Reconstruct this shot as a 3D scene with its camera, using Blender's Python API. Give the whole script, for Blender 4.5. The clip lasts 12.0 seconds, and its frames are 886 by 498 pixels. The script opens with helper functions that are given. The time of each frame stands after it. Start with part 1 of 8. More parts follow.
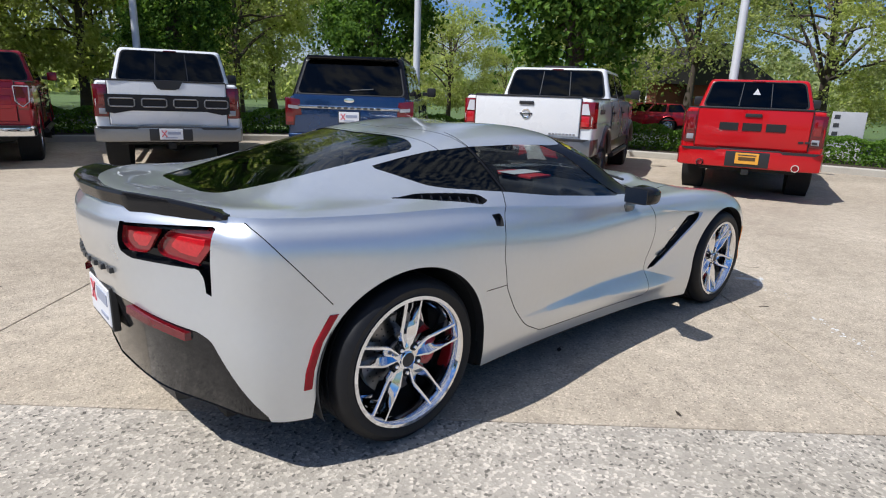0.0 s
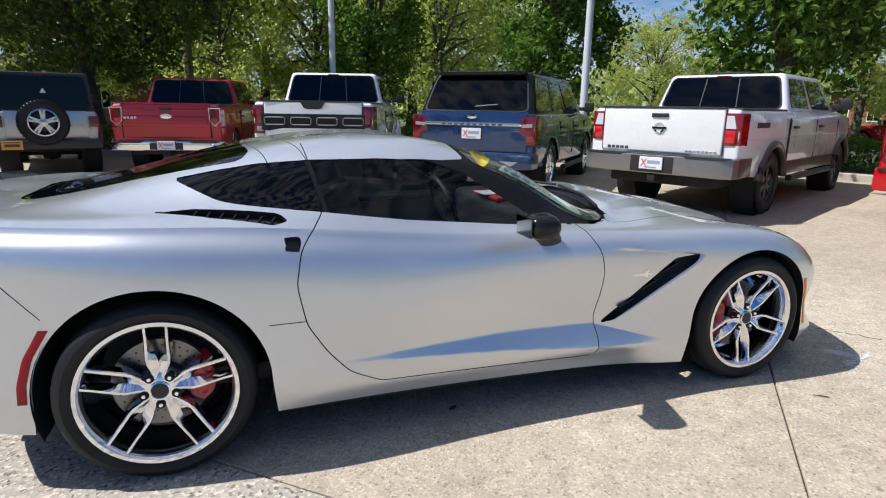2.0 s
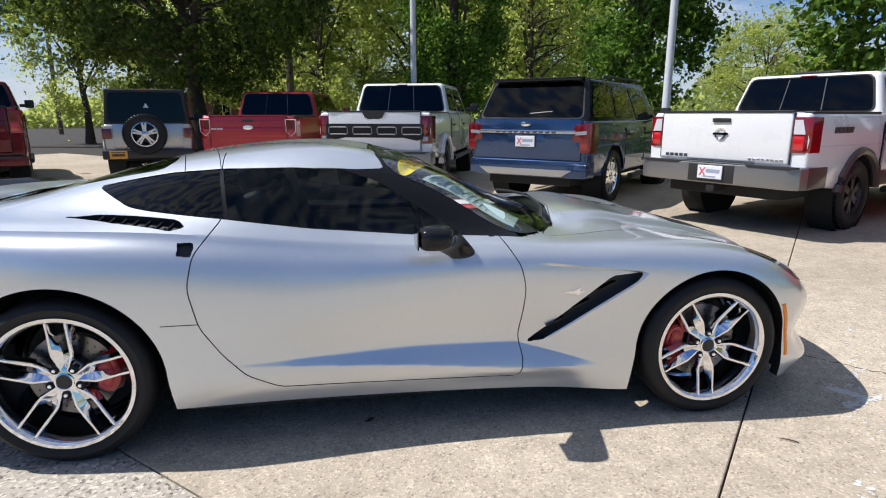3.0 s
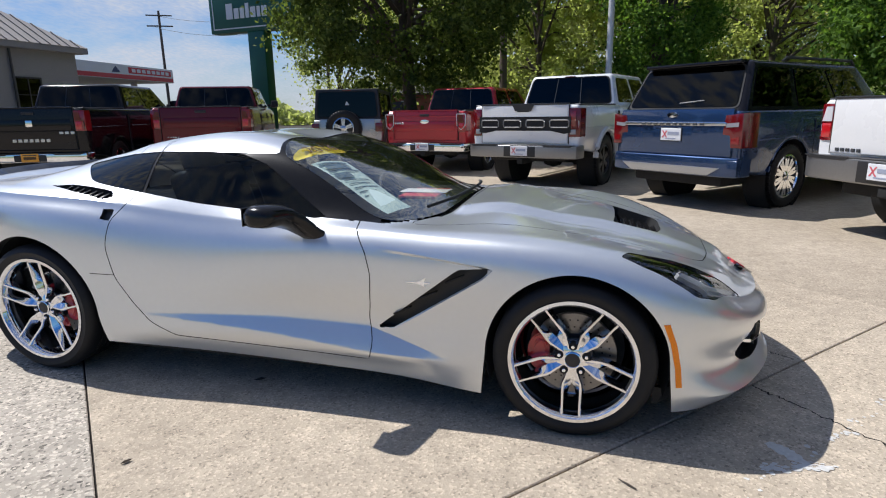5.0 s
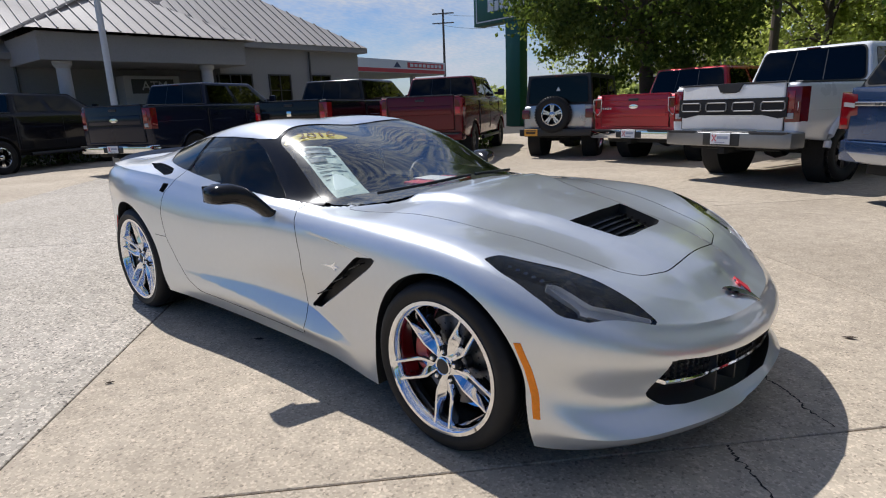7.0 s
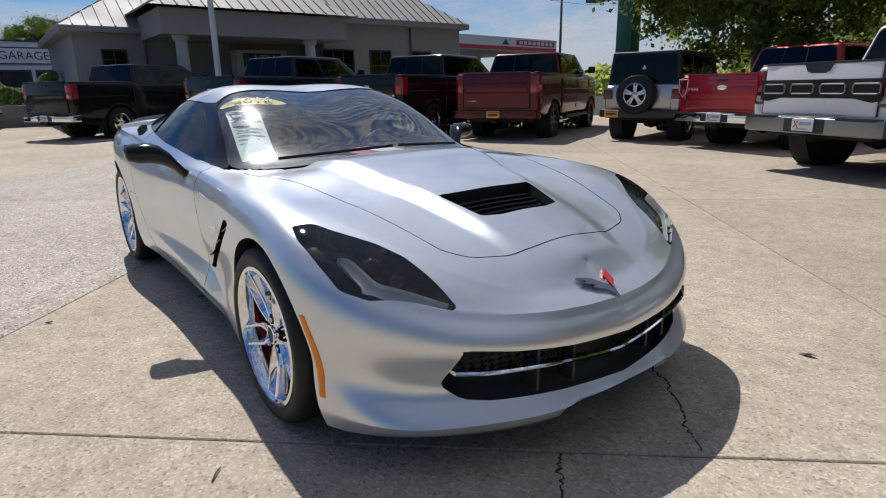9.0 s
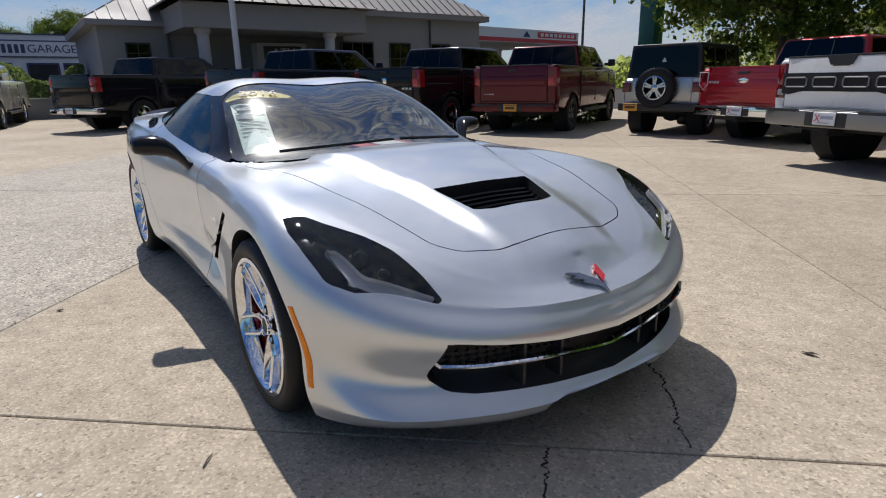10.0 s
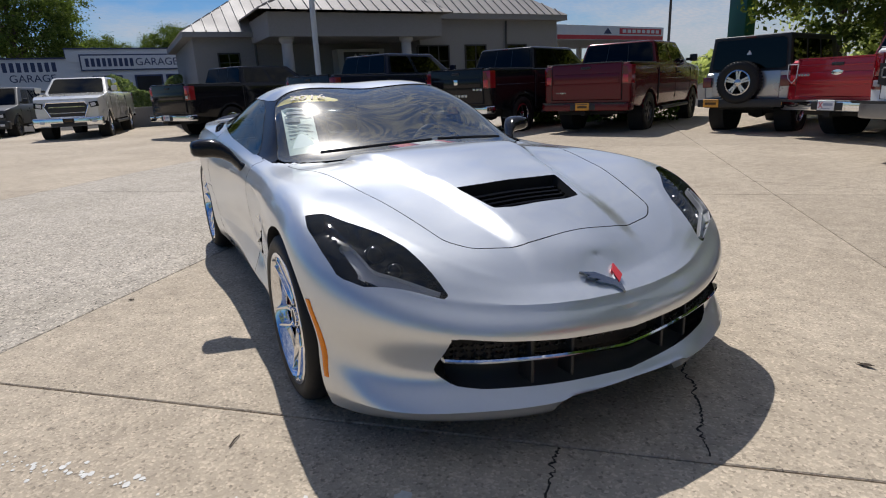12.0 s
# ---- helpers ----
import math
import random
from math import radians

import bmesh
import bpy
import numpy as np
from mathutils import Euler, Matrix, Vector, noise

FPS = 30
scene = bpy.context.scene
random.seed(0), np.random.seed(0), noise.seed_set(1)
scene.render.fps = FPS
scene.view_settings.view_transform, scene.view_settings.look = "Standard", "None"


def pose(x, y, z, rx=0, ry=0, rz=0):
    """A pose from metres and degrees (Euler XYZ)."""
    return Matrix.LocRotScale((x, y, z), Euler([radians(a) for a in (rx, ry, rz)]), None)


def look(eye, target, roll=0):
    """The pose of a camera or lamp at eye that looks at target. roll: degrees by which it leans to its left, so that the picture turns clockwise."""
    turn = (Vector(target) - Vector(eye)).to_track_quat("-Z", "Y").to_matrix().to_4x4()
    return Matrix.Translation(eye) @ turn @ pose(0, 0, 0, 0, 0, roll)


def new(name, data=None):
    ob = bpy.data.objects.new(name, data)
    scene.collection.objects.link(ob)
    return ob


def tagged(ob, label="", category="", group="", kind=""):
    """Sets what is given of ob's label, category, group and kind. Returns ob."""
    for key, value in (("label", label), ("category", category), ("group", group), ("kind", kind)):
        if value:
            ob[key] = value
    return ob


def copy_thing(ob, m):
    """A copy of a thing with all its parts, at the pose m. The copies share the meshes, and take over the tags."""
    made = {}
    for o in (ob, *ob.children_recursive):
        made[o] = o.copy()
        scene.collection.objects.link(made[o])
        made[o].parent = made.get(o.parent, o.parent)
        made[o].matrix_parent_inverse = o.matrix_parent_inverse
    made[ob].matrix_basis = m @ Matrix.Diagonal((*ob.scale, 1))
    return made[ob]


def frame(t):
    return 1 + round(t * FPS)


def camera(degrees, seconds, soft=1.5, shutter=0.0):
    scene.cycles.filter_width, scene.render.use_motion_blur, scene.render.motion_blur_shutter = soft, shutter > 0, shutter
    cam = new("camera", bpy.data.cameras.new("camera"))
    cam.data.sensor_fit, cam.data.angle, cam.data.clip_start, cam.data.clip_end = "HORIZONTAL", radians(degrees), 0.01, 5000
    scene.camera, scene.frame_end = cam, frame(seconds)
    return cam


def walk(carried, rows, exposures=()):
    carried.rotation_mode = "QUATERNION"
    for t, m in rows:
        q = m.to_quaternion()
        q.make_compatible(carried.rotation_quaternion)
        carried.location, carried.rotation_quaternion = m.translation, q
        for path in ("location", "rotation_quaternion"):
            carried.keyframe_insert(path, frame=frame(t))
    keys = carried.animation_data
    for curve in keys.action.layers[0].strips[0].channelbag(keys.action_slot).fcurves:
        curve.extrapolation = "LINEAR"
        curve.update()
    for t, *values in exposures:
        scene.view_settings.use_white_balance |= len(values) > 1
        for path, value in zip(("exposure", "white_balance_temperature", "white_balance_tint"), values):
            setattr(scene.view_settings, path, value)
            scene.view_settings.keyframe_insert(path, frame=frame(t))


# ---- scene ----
cam = camera(74.8, 12.0, soft=1.1)
PATH = [
    (0, (-2.675, -2.53, 1.36), (-1.379, -1.097, 0.844), 2.1),
    (0.5, (-2.203, -2.662, 1.351), (-1.014, -1.131, 0.861), 2.0),
    (1, (-1.786, -2.744, 1.331), (-0.763, -1.095, 0.845), 1.6),
    (1.5, (-1.413, -2.87, 1.334), (-0.572, -1.125, 0.838), 1.3),
    (2, (-1.035, -3.015, 1.347), (-0.388, -1.183, 0.87), 0.9),
    (2.5, (-0.666, -3.045, 1.351), (-0.2, -1.158, 0.882), 0.4),
    (3, (-0.216, -3.164, 1.353), (0.08, -1.239, 0.9), 0.0),
    (3.2, (-0.047, -3.192, 1.356), (0.178, -1.258, 0.9), -0.1),
    (4.8, (1.282, -3.161, 1.306), (0.871, -1.259, 0.847), -0.8),
    (5, (1.434, -3.118, 1.307), (0.917, -1.242, 0.845), -0.9),
    (5.5, (1.818, -3.021, 1.296), (1.066, -1.227, 0.831), -1.1),
    (6, (2.098, -2.805, 1.277), (1.13, -1.123, 0.793), -1.5),
    (6.5, (2.403, -2.585, 1.266), (1.242, -1.029, 0.787), -2.1),
    (7, (2.684, -2.36, 1.262), (1.389, -0.914, 0.781), -2.2),
    (7.2, (2.765, -2.256, 1.243), (1.427, -0.85, 0.76), -2.1),
    (8.8, (3.272, -1.611, 1.182), (1.745, -0.436, 0.646), -1.1),
    (9, (3.286, -1.57, 1.179), (1.748, -0.411, 0.643), -1.0),
    (9.5, (3.33, -1.511, 1.179), (1.774, -0.382, 0.63), -0.9),
    (10, (3.352, -1.493, 1.18), (1.778, -0.393, 0.623), -1.0),
    (10.5, (3.353, -1.483, 1.176), (1.761, -0.408, 0.617), -1.3),
    (11, (3.354, -1.478, 1.177), (1.738, -0.439, 0.621), -1.8),
    (11.5, (3.39, -1.446, 1.179), (1.731, -0.474, 0.629), -2.3),
    (12, (3.499, -1.328, 1.17), (1.783, -0.457, 0.625), -2.5),
]
walk(cam, [(t, look(eye, target, roll)) for t, eye, target, roll in PATH],
     [(0.0, 0.07, 5790, 12), (1.5, 0.22, 5900, 12), (3.0, 0.29, 5930, 12), (5.5, 0.07, 5900, 13), (7.0, 0.01, 5930, 13), (9.0, -0.13, 6030, 13), (12.0, -0.22, 6080, 13)])

# ---- world and sun ----
SUN_TO = Vector((-0.65, 0.138, 0.95)).normalized()
world = bpy.data.worlds.new("sky")
scene.world = world
world.use_nodes = True
wn, wl = world.node_tree.nodes, world.node_tree.links
wn.clear()
w_out = wn.new("ShaderNodeOutputWorld")
w_bg = wn.new("ShaderNodeBackground")
w_sky = wn.new("ShaderNodeTexSky")
w_sky.sky_type = "NISHITA"
w_sky.sun_disc = False
w_sky.sun_elevation = math.asin(SUN_TO.z)
w_sky.sun_rotation = math.atan2(SUN_TO.x, SUN_TO.y)
w_sky.air_density, w_sky.dust_density, w_sky.ozone_density = 1.1, 0.35, 2.0
w_bg.inputs["Strength"].default_value = 0.07
# broken fair-weather cloud, thicker towards the horizon
w_tc = wn.new("ShaderNodeTexCoord")
w_map = wn.new("ShaderNodeMapping")
w_map.inputs["Scale"].default_value = (1.6, 1.6, 5.5)
w_noise = wn.new("ShaderNodeTexNoise")
w_noise.inputs["Scale"].default_value = 2.3
w_noise.inputs["Detail"].default_value = 7
w_noise.inputs["Roughness"].default_value = 0.58
w_ramp = wn.new("ShaderNodeValToRGB")
w_ramp.color_ramp.elements[0].position = 0.45
w_ramp.color_ramp.elements[1].position = 0.72
w_mix = wn.new("ShaderNodeMix")
w_mix.data_type = "RGBA"
w_mix.inputs["B"].default_value = (8.0, 8.2, 8.5, 1)
wl.new(w_tc.outputs["Generated"], w_map.inputs["Vector"])
wl.new(w_map.outputs["Vector"], w_noise.inputs["Vector"])
# the high cloud lies thicker overhead than low down
w_sep = wn.new("ShaderNodeSeparateXYZ")
w_high = wn.new("ShaderNodeMapRange")
w_high.inputs["From Min"].default_value = 0.35
w_high.inputs["From Max"].default_value = 0.9
w_high.inputs["To Min"].default_value = 0.02
w_high.inputs["To Max"].default_value = 0.26
w_sum = wn.new("ShaderNodeMath")
wl.new(w_tc.outputs["Generated"], w_sep.inputs["Vector"])
wl.new(w_sep.outputs["Z"], w_high.inputs["Value"])
wl.new(w_noise.outputs["Fac"], w_sum.inputs[0])
wl.new(w_high.outputs["Result"], w_sum.inputs[1])
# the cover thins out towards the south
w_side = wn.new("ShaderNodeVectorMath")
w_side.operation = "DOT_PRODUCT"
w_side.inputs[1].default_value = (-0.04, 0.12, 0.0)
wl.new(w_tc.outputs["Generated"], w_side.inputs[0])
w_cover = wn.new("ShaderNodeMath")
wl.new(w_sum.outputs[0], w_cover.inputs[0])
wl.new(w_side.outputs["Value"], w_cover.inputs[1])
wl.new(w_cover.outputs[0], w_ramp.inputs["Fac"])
w_fine = wn.new("ShaderNodeTexNoise")
w_fine.inputs["Scale"].default_value = 24
w_fine.inputs["Detail"].default_value = 5
w_fine.inputs["Distortion"].default_value = 0.15
w_fr = wn.new("ShaderNodeMapRange")
w_fr.inputs["From Min"].default_value = 0.43
w_fr.inputs["From Max"].default_value = 0.58
# low down the cloud is seen edge on and closes up
w_edge = wn.new("ShaderNodeMapRange")
w_edge.inputs["From Min"].default_value = 0.3
w_edge.inputs["From Max"].default_value = 0.6
w_edge.inputs["To Min"].default_value = 0.8
w_edge.inputs["To Max"].default_value = 0.06
wl.new(w_sep.outputs["Z"], w_edge.inputs["Value"])
wl.new(w_edge.outputs["Result"], w_fr.inputs["To Min"])
# the small cloud lies in a level layer, so that it shrinks towards the horizon
w_low = wn.new("ShaderNodeMath")
w_low.operation = "ADD"
w_low.inputs[1].default_value = 0.14
wl.new(w_sep.outputs["Z"], w_low.inputs[0])
w_flat = wn.new("ShaderNodeVectorMath")
w_flat.operation = "DIVIDE"
w_three = wn.new("ShaderNodeCombineXYZ")
for i in range(3):
    wl.new(w_low.outputs[0], w_three.inputs[i])
wl.new(w_tc.outputs["Generated"], w_flat.inputs[0])
wl.new(w_three.outputs["Vector"], w_flat.inputs[1])
w_turn = wn.new("ShaderNodeMapping")
w_turn.inputs["Rotation"].default_value = (0, 0, radians(35))
w_turn.inputs["Scale"].default_value = (1.7, 0.9, 0.0)
wl.new(w_flat.outputs["Vector"], w_turn.inputs["Vector"])
wl.new(w_turn.outputs["Vector"], w_fine.inputs["Vector"])
wl.new(w_fine.outputs["Fac"], w_fr.inputs["Value"])
w_mul = wn.new("ShaderNodeMath")
w_mul.operation = "MULTIPLY"
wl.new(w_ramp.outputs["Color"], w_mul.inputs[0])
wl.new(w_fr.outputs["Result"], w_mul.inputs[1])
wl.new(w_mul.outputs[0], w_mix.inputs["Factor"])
w_hue = wn.new("ShaderNodeHueSaturation")
w_hue.inputs["Saturation"].default_value = 1.36
wl.new(w_sky.outputs["Color"], w_hue.inputs["Color"])
w_tint = wn.new("ShaderNodeMix")
w_tint.data_type = "RGBA"
w_tint.blend_type = "MULTIPLY"
w_tint.inputs["Factor"].default_value = 1.0
w_tint.inputs["B"].default_value = (0.66, 0.86, 1.14, 1)
wl.new(w_hue.outputs["Color"], w_tint.inputs["A"])
wl.new(w_tint.outputs["Result"], w_mix.inputs["A"])
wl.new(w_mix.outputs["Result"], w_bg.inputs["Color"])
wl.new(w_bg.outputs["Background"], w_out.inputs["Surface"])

sun = new("sun", bpy.data.lights.new("sun", "SUN"))
sun.data.energy = 5.0
sun.data.angle = radians(0.55)
sun.data.color = (1.0, 0.94, 0.84)
sun.matrix_world = look((0, 0, 0), -SUN_TO) @ pose(0, 0, 0)
sun.location = (0, 0, 30)


# ---- materials ----
def node_mat(name):
    m = bpy.data.materials.new(name)
    m.use_nodes = True
    n, l = m.node_tree.nodes, m.node_tree.links
    return m, n, l, n["Principled BSDF"]


def surface(name, col, rough=0.5, metal=0.0, spread=0.12, grain=40.0, patch=1.5, bump=0.0, coat=0.0, dirt=None, amount=0.3, spec=0.5, emit=0.0, random_hue=0.0, flake=0.0):
    """A plain surface with colour that varies at two scales, uneven gloss and fine relief."""
    m, n, l, p = node_mat(name)
    tc = n.new("ShaderNodeTexCoord")
    fine = n.new("ShaderNodeTexNoise")
    fine.inputs["Scale"].default_value = grain
    fine.inputs["Detail"].default_value = 4
    big = n.new("ShaderNodeTexNoise")
    big.inputs["Scale"].default_value = patch
    big.inputs["Detail"].default_value = 5
    for t in (fine, big):
        l.new(tc.outputs["Object"], t.inputs["Vector"])
    add = n.new("ShaderNodeMath")
    add.operation = "ADD"
    l.new(fine.outputs["Fac"], add.inputs[0])
    l.new(big.outputs["Fac"], add.inputs[1])
    rng = n.new("ShaderNodeMapRange")
    rng.inputs["From Min"].default_value = 0.6
    rng.inputs["From Max"].default_value = 1.4
    rng.inputs["To Min"].default_value = 1 - spread
    rng.inputs["To Max"].default_value = 1 + spread
    l.new(add.outputs[0], rng.inputs["Value"])
    val = rng.outputs["Result"]
    if random_hue:
        info = n.new("ShaderNodeObjectInfo")
        r2 = n.new("ShaderNodeMapRange")
        r2.inputs["To Min"].default_value = 1 - random_hue
        r2.inputs["To Max"].default_value = 1 + random_hue
        l.new(info.outputs["Random"], r2.inputs["Value"])
        mul = n.new("ShaderNodeMath")
        mul.operation = "MULTIPLY"
        l.new(val, mul.inputs[0])
        l.new(r2.outputs["Result"], mul.inputs[1])
        val = mul.outputs[0]
    sc = n.new("ShaderNodeVectorMath")
    sc.operation = "SCALE"
    sc.inputs[0].default_value = col
    l.new(val, sc.inputs["Scale"])
    colour = sc.outputs["Vector"]
    if dirt:
        ramp = n.new("ShaderNodeMapRange")
        ramp.inputs["From Min"].default_value = 0.52
        ramp.inputs["From Max"].default_value = 0.75
        ramp.inputs["To Max"].default_value = amount
        l.new(big.outputs["Fac"], ramp.inputs["Value"])
        mx = n.new("ShaderNodeMix")
        mx.data_type = "RGBA"
        mx.inputs["B"].default_value = (*dirt, 1)
        l.new(ramp.outputs["Result"], mx.inputs["Factor"])
        l.new(colour, mx.inputs["A"])
        colour = mx.outputs["Result"]
    l.new(colour, p.inputs["Base Color"])
    rr = n.new("ShaderNodeMapRange")
    rr.inputs["From Min"].default_value = 0.3
    rr.inputs["From Max"].default_value = 0.7
    rr.inputs["To Min"].default_value = max(0.0, rough * 0.85)
    rr.inputs["To Max"].default_value = min(1.0, rough * 1.15)
    l.new(big.outputs["Fac"], rr.inputs["Value"])
    l.new(rr.outputs["Result"], p.inputs["Roughness"])
    p.inputs["Metallic"].default_value = metal
    p.inputs["Specular IOR Level"].default_value = spec
    p.inputs["Coat Weight"].default_value = coat
    p.inputs["Coat Roughness"].default_value = 0.03
    if bump:
        b = n.new("ShaderNodeBump")
        b.inputs["Strength"].default_value = bump
        b.inputs["Distance"].default_value = 0.01
        l.new(fine.outputs["Fac"], b.inputs["Height"])
        l.new(b.outputs["Normal"], p.inputs["Normal"])
    if flake:
        vor = n.new("ShaderNodeTexVoronoi")
        vor.inputs["Scale"].default_value = 900
        l.new(tc.outputs["Object"], vor.inputs["Vector"])
        mixn = n.new("ShaderNodeVectorMath")
        mixn.operation = "MULTIPLY_ADD"
        mixn.inputs[1].default_value = (flake, flake, flake)
        half = n.new("ShaderNodeVectorMath")
        half.operation = "SUBTRACT"
        half.inputs[1].default_value = (0.5, 0.5, 0.5)
        l.new(vor.outputs["Color"], half.inputs[0])
        geo = n.new("ShaderNodeNewGeometry")
        l.new(half.outputs["Vector"], mixn.inputs[0])
        l.new(geo.outputs["Normal"], mixn.inputs[2])
        nrm = n.new("ShaderNodeVectorMath")
        nrm.operation = "NORMALIZE"
        l.new(mixn.outputs["Vector"], nrm.inputs[0])
        l.new(nrm.outputs["Vector"], p.inputs["Normal"])
    if emit:
        p.inputs["Emission Color"].default_value = (*col, 1)
        p.inputs["Emission Strength"].default_value = emit
    return m


def glass_mat(name, tint, rough=0.0, ior=1.5, dust=0.0, gain=1.2, falloff=4.5):
    """Thin tinted pane: tinted see-through with a fresnel gloss."""
    m, n, l, p = node_mat(name)
    n.remove(p)
    out = n["Material Output"]
    tr = n.new("ShaderNodeBsdfTransparent")
    tr.inputs["Color"].default_value = (*tint, 1)
    gl = n.new("ShaderNodeBsdfGlossy")
    gl.inputs["Roughness"].default_value = rough
    gl.inputs["Color"].default_value = (0.86, 0.84, 0.76, 1)
    fr = n.new("ShaderNodeLayerWeight")
    fr.inputs["Blend"].default_value = 0.5
    pw = n.new("ShaderNodeMath")
    pw.operation = "POWER"
    pw.inputs[1].default_value = falloff
    l.new(fr.outputs["Facing"], pw.inputs[0])
    ma = n.new("ShaderNodeMath")
    ma.operation = "MULTIPLY_ADD"
    f0 = gain * ((ior - 1) / (ior + 1)) ** 2
    ma.inputs[1].default_value = 1 - f0
    ma.inputs[2].default_value = f0
    l.new(pw.outputs[0], ma.inputs[0])
    mx = n.new("ShaderNodeMixShader")
    l.new(ma.outputs[0], mx.inputs["Fac"])
    l.new(tr.outputs["BSDF"], mx.inputs[1])
    l.new(gl.outputs["BSDF"], mx.inputs[2])
    surf = mx.outputs["Shader"]
    if dust:
        # a film of dust that scatters the sun round its mirror image
        film = n.new("ShaderNodeBsdfGlossy")
        film.inputs["Roughness"].default_value = 0.26
        film.inputs["Color"].default_value = (0.95, 0.93, 0.88, 1)
        m2 = n.new("ShaderNodeMixShader")
        tc = n.new("ShaderNodeTexCoord")
        no = n.new("ShaderNodeTexNoise")
        no.inputs["Scale"].default_value = 6
        no.inputs["Detail"].default_value = 6
        l.new(tc.outputs["Object"], no.inputs["Vector"])
        mr = n.new("ShaderNodeMapRange")
        mr.inputs["From Min"].default_value = 0.3
        mr.inputs["From Max"].default_value = 0.7
        mr.inputs["To Min"].default_value = dust * 0.6
        mr.inputs["To Max"].default_value = dust * 1.4
        l.new(no.outputs["Fac"], mr.inputs["Value"])
        l.new(mr.outputs["Result"], m2.inputs["Fac"])
        l.new(surf, m2.inputs[1])
        l.new(film.outputs["BSDF"], m2.inputs[2])
        surf = m2.outputs["Shader"]
    l.new(surf, out.inputs["Surface"])
    return m


def concrete(name, light, dark, pebble, rough_grain):
    m, n, l, p = node_mat(name)
    tc = n.new("ShaderNodeTexCoord")
    geo = n.new("ShaderNodeNewGeometry")
    big = n.new("ShaderNodeTexNoise")
    big.inputs["Scale"].default_value = 0.55
    big.inputs["Detail"].default_value = 7
    big.inputs["Roughness"].default_value = 0.62
    mid = n.new("ShaderNodeTexNoise")
    mid.inputs["Scale"].default_value = 9
    mid.inputs["Detail"].default_value = 6
    vor = n.new("ShaderNodeTexVoronoi")
    vor.inputs["Scale"].default_value = rough_grain
    fine = n.new("ShaderNodeTexNoise")
    fine.inputs["Scale"].default_value = 260
    fine.inputs["Detail"].default_value = 2
    for t in (big, mid, vor, fine):
        l.new(geo.outputs["Position"], t.inputs["Vector"])
    mix1 = n.new("ShaderNodeMix")
    mix1.data_type = "RGBA"
    mix1.inputs["A"].default_value = (*dark, 1)
    mix1.inputs["B"].default_value = (*light, 1)
    r1 = n.new("ShaderNodeMapRange")
    r1.inputs["From Min"].default_value = 0.3
    r1.inputs["From Max"].default_value = 0.68
    l.new(big.outputs["Fac"], r1.inputs["Value"])
    l.new(r1.outputs["Result"], mix1.inputs["Factor"])
    # slab to slab difference
    info = n.new("ShaderNodeObjectInfo")
    r2 = n.new("ShaderNodeMapRange")
    r2.inputs["To Min"].default_value = 0.93
    r2.inputs["To Max"].default_value = 1.06
    l.new(info.outputs["Random"], r2.inputs["Value"])
    r3 = n.new("ShaderNodeMapRange")
    r3.inputs["From Min"].default_value = 0.3
    r3.inputs["From Max"].default_value = 0.7
    r3.inputs["To Min"].default_value = 0.87
    r3.inputs["To Max"].default_value = 1.10
    l.new(mid.outputs["Fac"], r3.inputs["Value"])
    # single pebbles, each of its own shade
    sep = n.new("ShaderNodeSeparateColor")
    l.new(vor.outputs["Color"], sep.inputs["Color"])
    r4 = n.new("ShaderNodeMapRange")
    r4.inputs["From Min"].default_value = 0.6
    r4.inputs["To Min"].default_value = 1 - 0.3 * pebble
    r4.inputs["To Max"].default_value = 1 + 1.7 * pebble
    l.new(sep.outputs["Red"], r4.inputs["Value"])
    # dark pits where a stone has come out
    pit = n.new("ShaderNodeMapRange")
    pit.inputs["From Max"].default_value = 0.2
    pit.inputs["To Min"].default_value = 1 - 2.2 * pebble
    pit.inputs["To Max"].default_value = 1.0
    l.new(sep.outputs["Green"], pit.inputs["Value"])
    m0 = n.new("ShaderNodeMath")
    m0.operation = "MULTIPLY"
    l.new(pit.outputs["Result"], m0.inputs[0])
    l.new(r2.outputs["Result"], m0.inputs[1])
    m1 = n.new("ShaderNodeMath")
    m1.operation = "MULTIPLY"
    l.new(m0.outputs[0], m1.inputs[0])
    l.new(r3.outputs["Result"], m1.inputs[1])
    m2 = n.new("ShaderNodeMath")
    m2.operation = "MULTIPLY"
    l.new(m1.outputs[0], m2.inputs[0])
    l.new(r4.outputs["Result"], m2.inputs[1])
    sc = n.new("ShaderNodeVectorMath")
    sc.operation = "SCALE"
    l.new(mix1.outputs["Result"], sc.inputs[0])
    l.new(m2.outputs[0], sc.inputs["Scale"])
    # small dark spots: oil, gum, grit
    spot = n.new("ShaderNodeTexVoronoi")
    spot.inputs["Scale"].default_value = 2.6
    l.new(geo.outputs["Position"], spot.inputs["Vector"])
    rs = n.new("ShaderNodeMapRange")
    rs.inputs["From Min"].default_value = 0.02
    rs.inputs["From Max"].default_value = 0.045
    rs.inputs["To Min"].default_value = 0.55
    rs.inputs["To Max"].default_value = 1.0
    l.new(spot.outputs["Distance"], rs.inputs["Value"])
    sc2 = n.new("ShaderNodeVectorMath")
    sc2.operation = "SCALE"
    l.new(sc.outputs["Vector"], sc2.inputs[0])
    l.new(rs.outputs["Result"], sc2.inputs["Scale"])
    l.new(sc2.outputs["Vector"], p.inputs["Base Color"])
    p.inputs["Roughness"].default_value = 0.85
    p.inputs["Specular IOR Level"].default_value = 0.3
    hm = n.new("ShaderNodeMath")
    hm.operation = "ADD"
    l.new(fine.outputs["Fac"], hm.inputs[0])
